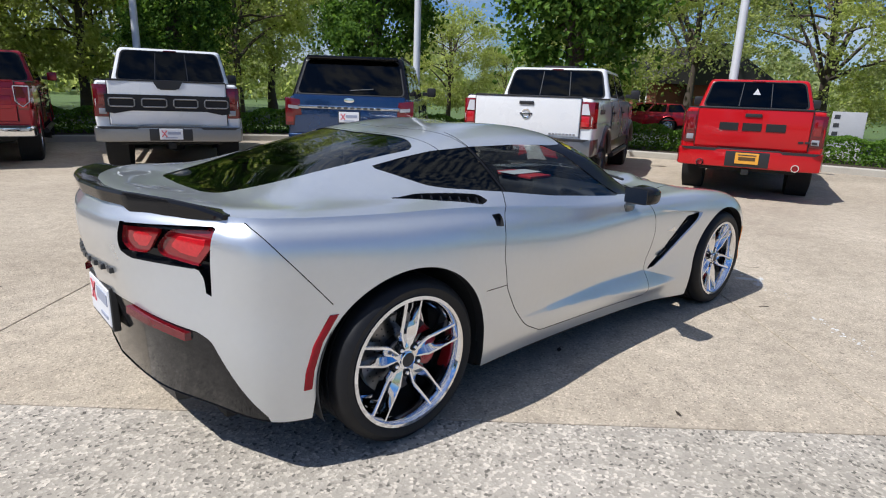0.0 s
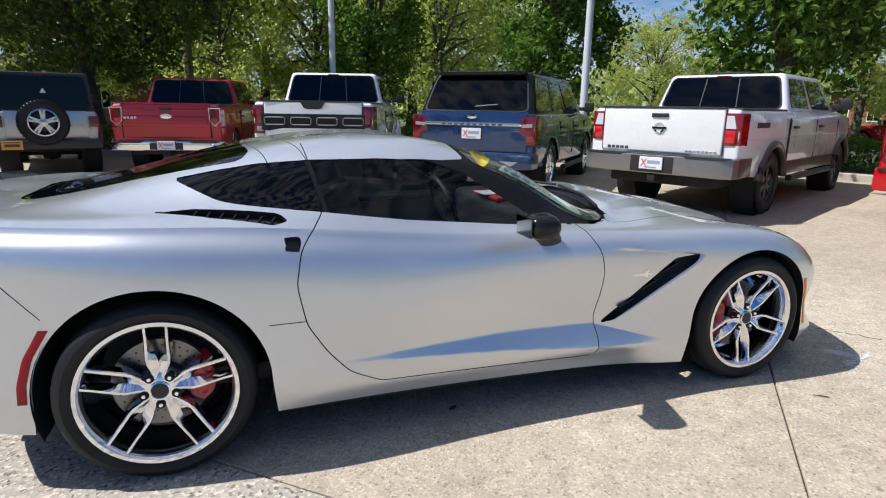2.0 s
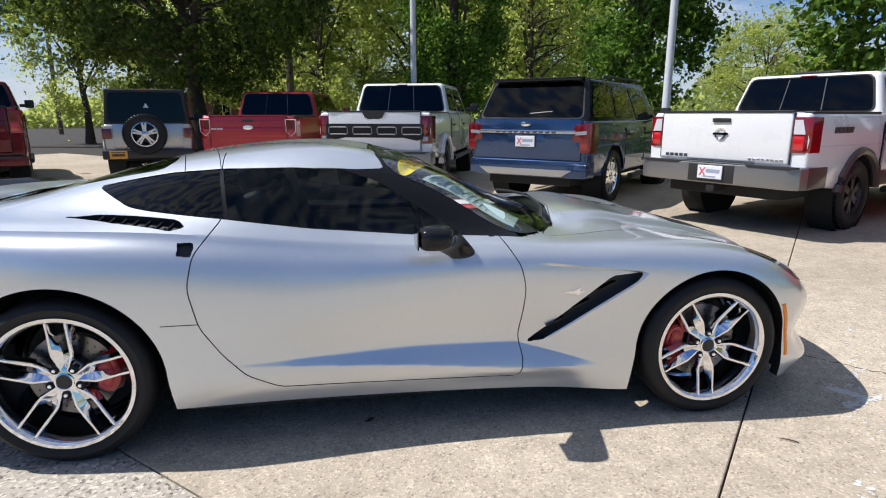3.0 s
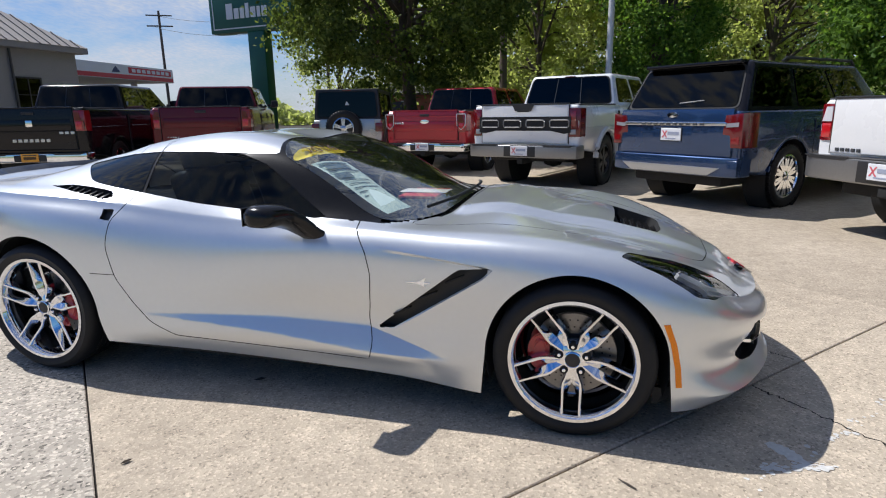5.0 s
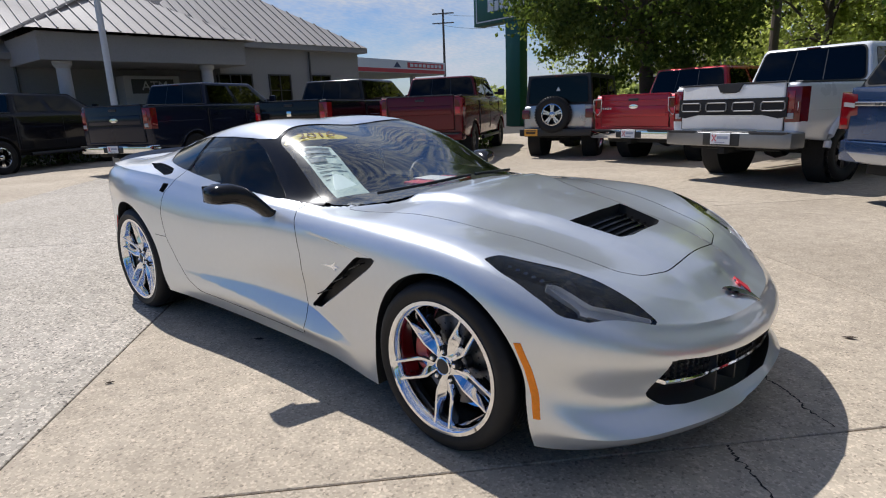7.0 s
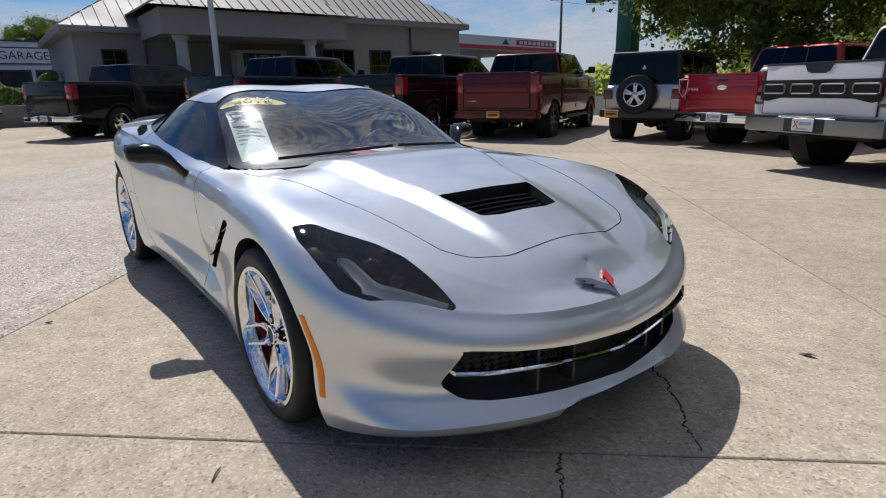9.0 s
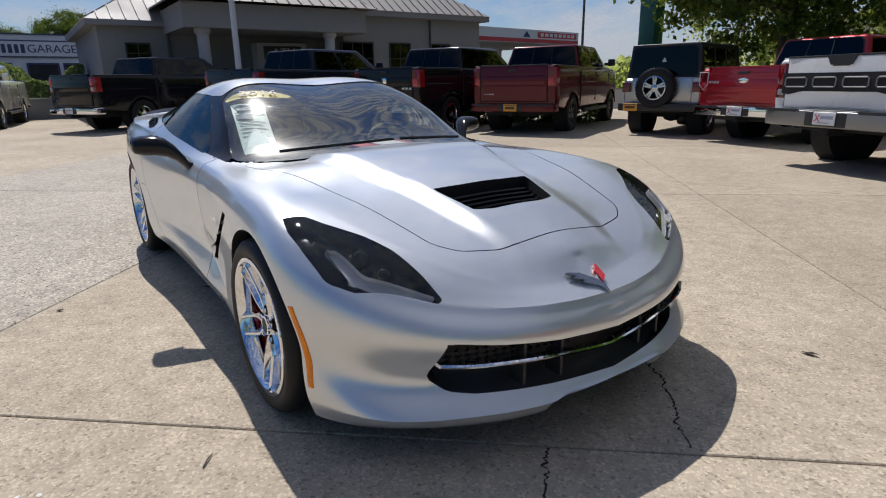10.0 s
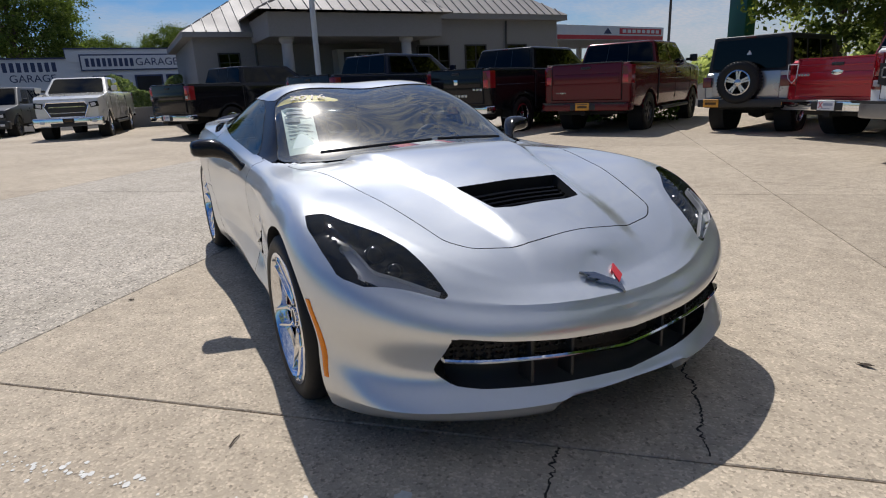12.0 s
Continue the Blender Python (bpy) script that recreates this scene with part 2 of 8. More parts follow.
    l.new(vor.outputs["Distance"], hm.inputs[1])
    b = n.new("ShaderNodeBump")
    b.inputs["Strength"].default_value = 0.5
    b.inputs["Distance"].default_value = 0.004
    l.new(hm.outputs[0], b.inputs["Height"])
    l.new(b.outputs["Normal"], p.inputs["Normal"])
    return m


def leaf_mat(name, a, b, through_light=0.35):
    m, n, l, p = node_mat(name)
    geo = n.new("ShaderNodeNewGeometry")
    info = n.new("ShaderNodeObjectInfo")
    mix = n.new("ShaderNodeMix")
    mix.data_type = "RGBA"
    mix.inputs["A"].default_value = (*a, 1)
    mix.inputs["B"].default_value = (*b, 1)
    l.new(geo.outputs["Random Per Island"], mix.inputs["Factor"])
    l.new(mix.outputs["Result"], p.inputs["Base Color"])
    p.inputs["Roughness"].default_value = 0.65
    p.inputs["Specular IOR Level"].default_value = 0.15
    tl = n.new("ShaderNodeBsdfTranslucent")
    sc = n.new("ShaderNodeVectorMath")
    sc.operation = "MULTIPLY"
    sc.inputs[1].default_value = (1.25, 1.3, 0.7)
    l.new(mix.outputs["Result"], sc.inputs[0])
    l.new(sc.outputs["Vector"], tl.inputs["Color"])
    ms = n.new("ShaderNodeMixShader")
    ms.inputs["Fac"].default_value = through_light
    l.new(p.outputs["BSDF"], ms.inputs[1])
    l.new(tl.outputs["BSDF"], ms.inputs[2])
    l.new(ms.outputs["Shader"], n["Material Output"].inputs["Surface"])
    return m


M = {
    "slab": concrete("broom_finished_concrete", (0.485, 0.412, 0.312), (0.36, 0.3, 0.222), 0.18, 105),
    "aggregate": concrete("exposed_aggregate_concrete", (0.47, 0.42, 0.35), (0.365, 0.325, 0.26), 0.3, 80),
    "joint": surface("joint_dirt", (0.032, 0.026, 0.02), 0.95, grain=60, spread=0.4, bump=0.3),
    "asphalt": surface("asphalt", (0.07, 0.07, 0.07), 0.9, grain=80, patch=0.6, spread=0.25, bump=0.4),
    "kerb": surface("kerb_concrete", (0.42, 0.39, 0.33), 0.85, grain=60, spread=0.2, bump=0.3, dirt=(0.15, 0.13, 0.1), amount=0.5),
    "white_line": surface("worn_line_paint", (0.60, 0.59, 0.55), 0.7, grain=50, spread=0.2),
    "grass": surface("grass_ground", (0.09, 0.14, 0.035), 0.9, grain=30, patch=0.7, spread=0.45, bump=0.6),
    "mulch": surface("mulch", (0.055, 0.038, 0.025), 0.95, grain=70, patch=3, spread=0.5, bump=0.8),
    "silver": surface("silver_metallic_paint", (0.655, 0.677, 0.69), 0.32, metal=0.7, spread=0.02, coat=1.0, flake=0.05),
    "gap": surface("panel_gap", (0.012, 0.012, 0.013), 0.8),
    "gloss_black": surface("gloss_black_plastic", (0.010, 0.010, 0.011), 0.12, spread=0.1, spec=0.3),
    "carbon": surface("carbon_flash_paint", (0.008, 0.008, 0.009), 0.12, spread=0.1, coat=0.5, spec=0.25),
    "pillar_black": surface("black_pillar_trim", (0.008, 0.008, 0.009), 0.22, spread=0.2, spec=0.22),
    "satin_black": surface("satin_black_plastic", (0.018, 0.018, 0.019), 0.45, spread=0.2, bump=0.1, grain=300),
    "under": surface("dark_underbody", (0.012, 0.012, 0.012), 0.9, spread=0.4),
    "tyre": surface("tyre_rubber", (0.010, 0.010, 0.011), 0.55, spread=0.25, grain=25, bump=0.15, dirt=(0.04, 0.035, 0.03), amount=0.2, spec=0.3),
    "wheel_chrome": surface("chromed_wheel", (0.80, 0.81, 0.84), 0.07, metal=1.0, spread=0.05),
    "chrome": surface("polished_chrome", (0.86, 0.87, 0.89), 0.045, metal=1.0, spread=0.03),
    "mirror_face": surface("tinted_mirror", (0.06, 0.065, 0.07), 0.04, metal=1.0, spread=0.02),
    "dark_chrome": surface("dark_chrome", (0.30, 0.31, 0.33), 0.12, metal=1.0, spread=0.1, grain=200),
    "alloy": surface("machined_alloy", (0.55, 0.56, 0.58), 0.25, metal=1.0, spread=0.08),
    "dark_alloy": surface("dark_alloy", (0.06, 0.06, 0.065), 0.35, metal=0.9, spread=0.1),
    "disc": surface("brake_disc_iron", (0.22, 0.21, 0.20), 0.35, metal=1.0, spread=0.15, grain=90),
    "red_caliper": surface("red_caliper_paint", (0.42, 0.012, 0.015), 0.3, coat=0.6),
    "lens_red": surface("red_lamp_lens", (0.20, 0.004, 0.007), 0.1, coat=1.0, spread=0.25, grain=60),
    "lens_core": surface("bright_red_lamp_core", (0.50, 0.010, 0.016), 0.15, coat=1.0, spread=0.25, grain=90),
    "lens_dark_red": surface("dark_red_reflector", (0.36, 0.004, 0.014), 0.2, coat=0.15, spec=0.25, spread=0.2, grain=120),
    "lens_amber": surface("amber_reflector", (0.90, 0.25, 0.006), 0.2, coat=0.2, spec=0.25, spread=0.15, grain=120),
    "lens_grey": surface("grey_reverse_lens", (0.30, 0.30, 0.32), 0.12, coat=1.0, spread=0.1),
    "lens_clear": surface("clear_lamp_lens", (0.62, 0.62, 0.64), 0.1, coat=1.0, spread=0.1),
    "smoke_lens": glass_mat("smoked_headlamp_lens", (0.66, 0.68, 0.70), 0.02, 1.55),
    "windscreen": glass_mat("windscreen_glass", (0.80, 0.84, 0.82), 0.0, 1.5, 0.03, 2.9, 3.0),
    "tint": glass_mat("tinted_glass", (0.34, 0.375, 0.39), 0.0, 1.5, 0.0, 0.7),
    "dark_glass": glass_mat("privacy_glass", (0.045, 0.05, 0.055), 0.0, 1.5, 0.0, 0.8),
    "interior": surface("black_leather", (0.02, 0.02, 0.022), 0.55, spread=0.2, grain=120, bump=0.2),
    "paper": surface("sticker_paper", (0.55, 0.68, 0.64), 0.6, spread=0.05),
    "print": surface("printed_ink", (0.10, 0.16, 0.2), 0.6),
    "yellow": surface("yellow_vinyl", (0.82, 0.66, 0.03), 0.45, spread=0.04),
    "brown_ink": surface("brown_vinyl", (0.09, 0.045, 0.01), 0.5),
    "white_paint": surface("white_car_paint", (0.76, 0.76, 0.75), 0.28, spread=0.03, coat=1.0),
    "ruby": surface("ruby_red_paint", (0.36, 0.005, 0.016), 0.3, metal=0.45, spread=0.05, coat=0.8),
    "red_paint": surface("flame_red_paint", (0.44, 0.003, 0.006), 0.3, spread=0.04, coat=0.5, spec=0.3),
    "maroon": surface("maroon_paint", (0.10, 0.003, 0.009), 0.2, metal=0.3, spread=0.05, coat=0.5, spec=0.2),
    "blue_paint": surface("blue_metallic_paint", (0.021, 0.054, 0.14), 0.25, metal=0.6, spread=0.05, coat=1.0),
    "black_paint": surface("black_car_paint", (0.008, 0.008, 0.010), 0.12, spread=0.1, coat=0.25, spec=0.2),
    "navy_paint": surface("navy_car_paint", (0.008, 0.011, 0.024), 0.12, spread=0.1, coat=0.25, spec=0.2),
    "silver_paint": surface("billet_silver_paint", (0.42, 0.43, 0.44), 0.3, metal=0.7, spread=0.04, coat=1.0),
    "graphite": surface("graphite_trim", (0.06, 0.062, 0.065), 0.4, metal=0.3, spread=0.1),
    "steel_grey": surface("grey_metallic_bumper", (0.27, 0.268, 0.265), 0.34, metal=0.75, spread=0.06),
    "brown_trim": surface("brown_painted_trim", (0.075, 0.052, 0.047), 0.35, spread=0.08, coat=0.4),
    "band_black": surface("matt_black_band", (0.016, 0.016, 0.017), 0.6, spread=0.2, spec=0.3),
    "lens_smoke_red": surface("smoked_red_lamp_lens", (0.12, 0.003, 0.006), 0.12, coat=0.6, spread=0.25, grain=60),
    "plate_white": surface("plate_white", (0.70, 0.71, 0.73), 0.4, spread=0.05),
    "plate_orange": surface("plate_orange", (0.72, 0.33, 0.03), 0.45, spread=0.05),
    "plate_ink": surface("plate_ink", (0.30, 0.33, 0.42), 0.5),
    "plate_ink_red": surface("plate_ink_red", (0.6, 0.12, 0.14), 0.5),
    "stucco": surface("grey_painted_stucco", (0.245, 0.245, 0.25), 0.85, spread=0.1, grain=25, patch=0.4, bump=0.25),
    "stucco_light": surface("light_grey_trim", (0.42, 0.42, 0.43), 0.8, spread=0.08, grain=25, bump=0.15),
    "metal_roof": surface("standing_seam_metal_roof", (0.36, 0.33, 0.30), 0.62, metal=0.0, spread=0.1, grain=10, patch=0.5, spec=0.3),
    "window_glass": glass_mat("building_window_glass", (0.05, 0.06, 0.065), 0.0, 1.6),
    # near-black that holds the shade of unlit interiors in its colour
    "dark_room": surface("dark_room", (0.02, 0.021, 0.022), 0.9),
    "frame_dark": surface("dark_window_frame", (0.03, 0.03, 0.032), 0.5),
    "pole": surface("painted_steel_pole", (0.55, 0.56, 0.56), 0.5, metal=0.1, spread=0.08, patch=2),
    "wood_pole": surface("weathered_wood_pole", (0.14, 0.11, 0.085), 0.9, spread=0.25, grain=30),
    "green_sign": surface("green_sign_panel", (0.006, 0.085, 0.05), 0.4, spread=0.08),
    "white_panel": surface("white_sign_panel", (0.75, 0.75, 0.74), 0.5, spread=0.05),
    "red_panel": surface("red_sign_panel", (0.55, 0.03, 0.04), 0.45, spread=0.06),
    "brick": surface("red_brick", (0.28, 0.10, 0.06), 0.85, spread=0.25, grain=14, patch=3, bump=0.4, random_hue=0.2),
    "shingle": surface("dark_roof_shingle", (0.055, 0.05, 0.048), 0.9, spread=0.3, grain=20),
    "garage_white": surface("white_painted_block", (0.62, 0.64, 0.66), 0.8, spread=0.08, grain=15, patch=0.5, bump=0.2),
    "sign_blue": surface("navy_sign_letters", (0.03, 0.045, 0.11), 0.5),
    "bark": surface("bark", (0.085, 0.065, 0.05), 0.95, spread=0.35, grain=25, patch=4, bump=0.9),
    "leaf_dark": leaf_mat("pear_leaves", (0.045, 0.10, 0.018), (0.19, 0.31, 0.055), 0.5),
    "leaf_oval": leaf_mat("shade_tree_leaves", (0.05, 0.08, 0.02), (0.17, 0.22, 0.058), 0.46),
    "leaf_light": leaf_mat("spring_leaves", (0.34, 0.38, 0.14), (0.54, 0.56, 0.26), 0.68),
    "leaf_mid": leaf_mat("woodland_leaves", (0.28, 0.32, 0.14), (0.48, 0.5, 0.26), 0.68),
    "leaf_hedge": leaf_mat("hedge_leaves", (0.07, 0.15, 0.02), (0.17, 0.28, 0.04), 0.4),
    "leaf_shrub": leaf_mat("pale_shrub_leaves", (0.10, 0.15, 0.06), (0.26, 0.31, 0.16), 0.4),
    "cream_paint": surface("cream_car_paint", (0.72, 0.70, 0.63), 0.28, spread=0.03, coat=1.0),
    "stone": surface("sign_stone", (0.45, 0.44, 0.42), 0.8, spread=0.15, grain=20, bump=0.3),
}


# ---- mesh helpers ----
def finish(name, bm, mat, parent=None, smooth=False, m=None):
    me = bpy.data.meshes.new(name)
    bm.normal_update()
    bm.to_mesh(me)
    bm.free()
    for x in (mat if isinstance(mat, (list, tuple)) else [mat]):
        me.materials.append(M[x] if isinstance(x, str) else x)
    if smooth:
        me.shade_smooth()
        if smooth is not True:
            me.set_sharp_from_angle(angle=radians(smooth))
    ob = new(name, me)
    if parent is not None:
        ob.parent = parent
    if m is not None:
        ob.matrix_basis = m
    return ob


def part(name, bm, mat, parent, label="", smooth=35, m=None):
    ob = finish(name, bm, mat, parent, smooth, m)
    return tagged(ob, label) if label else ob


def thing(name, m, label, category, group="", kind=""):
    ob = new(name)
    ob.empty_display_size = 0.2
    ob.matrix_basis = m
    return tagged(ob, label, category, group, kind)


def B():
    return bmesh.new()


def box(bm, x0, x1, y0, y1, z0, z1, bevel=0.0, m=None, seg=2):
    vs = [bm.verts.new(p) for p in ((x0, y0, z0), (x1, y0, z0), (x1, y1, z0), (x0, y1, z0), (x0, y0, z1), (x1, y0, z1), (x1, y1, z1), (x0, y1, z1))]
    fs = [bm.faces.new([vs[i] for i in f]) for f in ((3, 2, 1, 0), (4, 5, 6, 7), (0, 1, 5, 4), (1, 2, 6, 5), (2, 3, 7, 6), (3, 0, 4, 7))]
    geom = vs
    if bevel:
        es = list({e for f in fs for e in f.edges})
        r = bmesh.ops.bevel(bm, geom=es, offset=bevel, segments=seg, affect="EDGES", profile=0.6)
        geom = list({v for v in r["verts"]} | {v for f in r["faces"] for v in f.verts} | {v for v in vs if v.is_valid})
    if m is not None:
        bmesh.ops.transform(bm, matrix=m, verts=geom)
    return bm


def slab_poly(bm, pts, d0, d1, axis="y", bevel=0.0, seg=2, taper=None):
    """Extrude a polygon. axis y: pts are (x, z), from y=d0 to d1; axis z: pts are (x, y); axis x: pts are (y, z). taper: function that moves a vertex."""
    def at(p, d):
        return {"y": (p[0], d, p[1]), "z": (p[0], p[1], d), "x": (d, p[0], p[1])}[axis]
    a = [bm.verts.new(at(p, d0)) for p in pts]
    b = [bm.verts.new(at(p, d1)) for p in pts]
    fs = [bm.faces.new(a), bm.faces.new(b[::-1])]
    k = len(pts)
    for i in range(k):
        fs.append(bm.faces.new((a[i], b[i], b[(i + 1) % k], a[(i + 1) % k])))
    bmesh.ops.recalc_face_normals(bm, faces=fs)
    if taper:
        for v in a + b:
            v.co = taper(v.co)
    if bevel:
        caps = set(fs[0].edges) | set(fs[1].edges)
        bmesh.ops.bevel(bm, geom=list(caps), offset=bevel, segments=seg, affect="EDGES", profile=0.6)
    return bm


def lathe(bm, prof, n=48, axis="y", m=None, closed=False):
    """prof: (r, d) pairs, turned about the axis."""
    rings = []
    for i in range(n):
        a = 2 * math.pi * i / n
        ring = []
        for r, d in prof:
            c, s = r * math.cos(a), r * math.sin(a)
            p = Vector({"y": (c, d, s), "z": (c, s, d), "x": (d, c, s)}[axis])
            ring.append(bm.verts.new(m @ p if m is not None else p))
        rings.append(ring)
    k = len(prof)
    for i in range(n):
        r0, r1 = rings[i], rings[(i + 1) % n]
        for j in range(k if closed else k - 1):
            j2 = (j + 1) % k
            bm.faces.new((r0[j], r0[j2], r1[j2], r1[j]))
    return bm


def tube(bm, pts, radii, n=8, caps=True):
    rings = []
    pts = [Vector(p) for p in pts]
    for i, p in enumerate(pts):
        d = (pts[min(i + 1, len(pts) - 1)] - pts[max(i - 1, 0)]).normalized()
        up = Vector((0, 0, 1)) if abs(d.z) < 0.9 else Vector((1, 0, 0))
        u = d.cross(up).normalized()
        v = d.cross(u)
        r = radii[i] if isinstance(radii, (list, tuple)) else radii
        rings.append([bm.verts.new(p + (u * math.cos(2 * math.pi * k / n) + v * math.sin(2 * math.pi * k / n)) * r) for k in range(n)])
    for a, b in zip(rings, rings[1:]):
        for k in range(n):
            bm.faces.new((a[k], a[(k + 1) % n], b[(k + 1) % n], b[k]))
    if caps:
        bm.faces.new(rings[0][::-1])
        bm.faces.new(rings[-1])
    return bm


def letters(name, text, size, mat, parent, m, depth=0.004, spread=1.0):
    """Raised letters in the built-in font, as a mesh."""
    cu = bpy.data.curves.new(name, "FONT")
    cu.body, cu.size, cu.extrude = text, size, depth
    cu.align_x, cu.align_y = "CENTER", "CENTER"
    cu.space_character = spread
    tmp = bpy.data.objects.new(name, cu)
    scene.collection.objects.link(tmp)
    dg = bpy.context.evaluated_depsgraph_get()
    me = bpy.data.meshes.new_from_object(tmp.evaluated_get(dg))
    bpy.data.objects.remove(tmp)
    bpy.data.curves.remove(cu)
    me.name = name
    me.materials.clear()
    me.materials.append(M[mat])
    ob = new(name, me)
    ob.parent = parent
    ob.matrix_basis = m
    return ob


# ---- ground ----
def build_ground():
    bm = B()
    n = 24
    # one sheet to the horizon, with a shallow saucer only beyond the lot
    rings = [0.0, 14, 26, 40, 70, 140, 300, 700]
    prev = None
    for r in rings:
        ring = [bm.verts.new((r * math.cos(2 * math.pi * i / n) - 3, r * math.sin(2 * math.pi * i / n) + 4, -0.016)) for i in range(n)] if r else [bm.verts.new((-3, 4, -0.016))]
        if prev:
            for i in range(n):
                if len(prev) == 1:
                    bm.faces.new((prev[0], ring[i], ring[(i + 1) % n]))
                else:
                    bm.faces.new((prev[i], ring[i], ring[(i + 1) % n], prev[(i + 1) % n]))
        prev = ring
    return tagged(finish("ground", bm, "joint"), "dirt-filled bed under the concrete lot", "ground", kind="structure")


ground = build_ground()
P_DIR, Q_DIR = Vector((0.669, 0.743)), Vector((-0.743, 0.669))
P0, Q0, PS, QS = -1.435, -1.784, 4.5, 4.521


def lot_point(p, q):
    v = P_DIR * p + Q_DIR * q
    return v.x, v.y


def build_slabs():
    """Concrete slabs of the lot, each its own piece; the strip past the long joint is exposed aggregate."""
    def slab_mesh(name, mat):
        bm = B()
        g = 0.0045
        box(bm, g, PS - g, g, QS - g, -0.12, 0.0, 0.004, seg=1)
        me = bpy.data.meshes.new(name)
        bm.to_mesh(me)
        bm.free()
        me.materials.append(M[mat])
        return me
    smooth_me, rough_me = slab_mesh("slab", "slab"), slab_mesh("aggregate_slab", "aggregate")
    ang = math.atan2(P_DIR.y, P_DIR.x)
    for i in range(-9, 8):
        for j in range(-5, 9):
            x, y = lot_point(P0 + PS * i, Q0 + QS * j)
            cx, cy = lot_point(P0 + PS * (i + 0.5), Q0 + QS * (j + 0.5))
            if cx > 13.5 or cx < -26 or cy > 17 or cy < -24 or (cx > 6 and cy > 10):
                continue
            ob = new("concrete_slab", rough_me if i == -1 else smooth_me)
            ob.parent = ground
            ob.matrix_basis = Matrix.Translation((x, y, 0)) @ Matrix.Rotation(ang, 4, "Z")


build_slabs()


def strip(bm, pts, w, z, jitter=0.0, seed=0):
    """A flat ribbon along pts."""
    rnd = random.Random(seed)
    last = None
    for i, p in enumerate(pts):
        d = Vector(pts[min(i + 1, len(pts) - 1)]) - Vector(pts[max(i - 1, 0)])
        nrm = Vector((-d.y, d.x)).normalized()
        ww = w * (1 + rnd.uniform(-jitter, jitter))
        a = bm.verts.new((p[0] + nrm.x * ww / 2, p[1] + nrm.y * ww / 2, z))
        b = bm.verts.new((p[0] - nrm.x * ww / 2, p[1] - nrm.y * ww / 2, z))
        if last:
            bm.faces.new((last[0], last[1], b, a))
        last = (a, b)


def wander(a, b, n, amp, seed):
    rnd = random.Random(seed)
    a, b = Vector(a), Vector(b)
    d = b - a
    nrm = Vector((-d.y, d.x)).normalized()
    out, off = [], 0.0
    for i in range(n + 1):
        off = off * 0.8 + rnd.uniform(-amp, amp)
        k = min(i, n - i) / max(1, n) * 4
        p = a + d * (i / n) + nrm * off * min(1, k)
        out.append((p.x, p.y))
    return out


def build_marks():
    bm = B()
    for i, (a, b) in enumerate((((1.95, 0.60), (2.25, 0.33)), ((2.25, 0.33), (2.46, 0.115)), ((2.18, -0.26), (2.31, -0.40)), ((2.31, -0.40), (2.62, -0.78)), ((-0.4, 6.6), (1.8, 7.4)), ((0.9, 5.2), (-0.6, 4.6)), ((-2.4, 2.2), (-4.6, 1.5)))):
        strip(bm, wander(a, b, 34, 0.012, 7 + i), 0.007, 0.0012, 0.6, i)
    tagged(finish("pavement_crack", bm, "joint"), "hairline cracks across the concrete slabs", "crack", kind="structure")
    # worn stall line: broken flakes of white paint
    bm = B()
    rnd = random.Random(5)
    for k in range(300):
        p = rnd.uniform(-0.9, 2.6)
        q = -2.235 + rnd.gauss(0, 0.028)
        keep = 0.6 if p < -0.05 else 0.28
        if rnd.random() > keep:
            continue
        x, y = lot_point(p, q)
        r = rnd.uniform(0.003, 0.015)
        n = rnd.randint(5, 7)
        bm.faces.new([bm.verts.new((x + r * rnd.uniform(0.6, 1.2) * math.cos(2 * math.pi * i / n), y + r * rnd.uniform(0.5, 1.1) * math.sin(2 * math.pi * i / n), 0.0015 + k * 2e-6)) for i in range(n)])
    # a patch of old paint that has not flaked off, and its crumbs
    a, b = Vector((2.12, -0.785)), Vector((2.235, -0.915))
    side = Vector((-(b - a).y, (b - a).x)).normalized()
    edge = [[a.lerp(b, i / 14) + side * e * (0.008 + 0.030 * math.sin(math.pi * min(1, 0.12 + i / 16))) * rnd.uniform(0.6, 1.25) for i in range(15)] for e in (-1, 1)]
    for i in range(14):
        bm.faces.new([bm.verts.new((p.x, p.y, 0.0022)) for p in (edge[0][i], edge[0][i + 1], edge[1][i + 1], edge[1][i])])
    for k in range(90):
        p = Vector((2.07, -0.965)).lerp(Vector((2.31, -0.905)), rnd.random()) + Vector((rnd.gauss(0, 0.012), rnd.gauss(0, 0.014)))
        r = rnd.uniform(0.003, 0.011)
        bm.faces.new([bm.verts.new((p.x + 1.6 * r * rnd.uniform(0.6, 1.2) * math.cos(i * 1.0472), p.y + r * rnd.uniform(0.5, 1.1) * math.sin(i * 1.0472), 0.0025 + k * 2e-6)) for i in range(6)])
    tagged(finish("stall_line", bm, "white_line"), "worn flaking white stall line on concrete", "road marking", kind="structure")


build_marks()


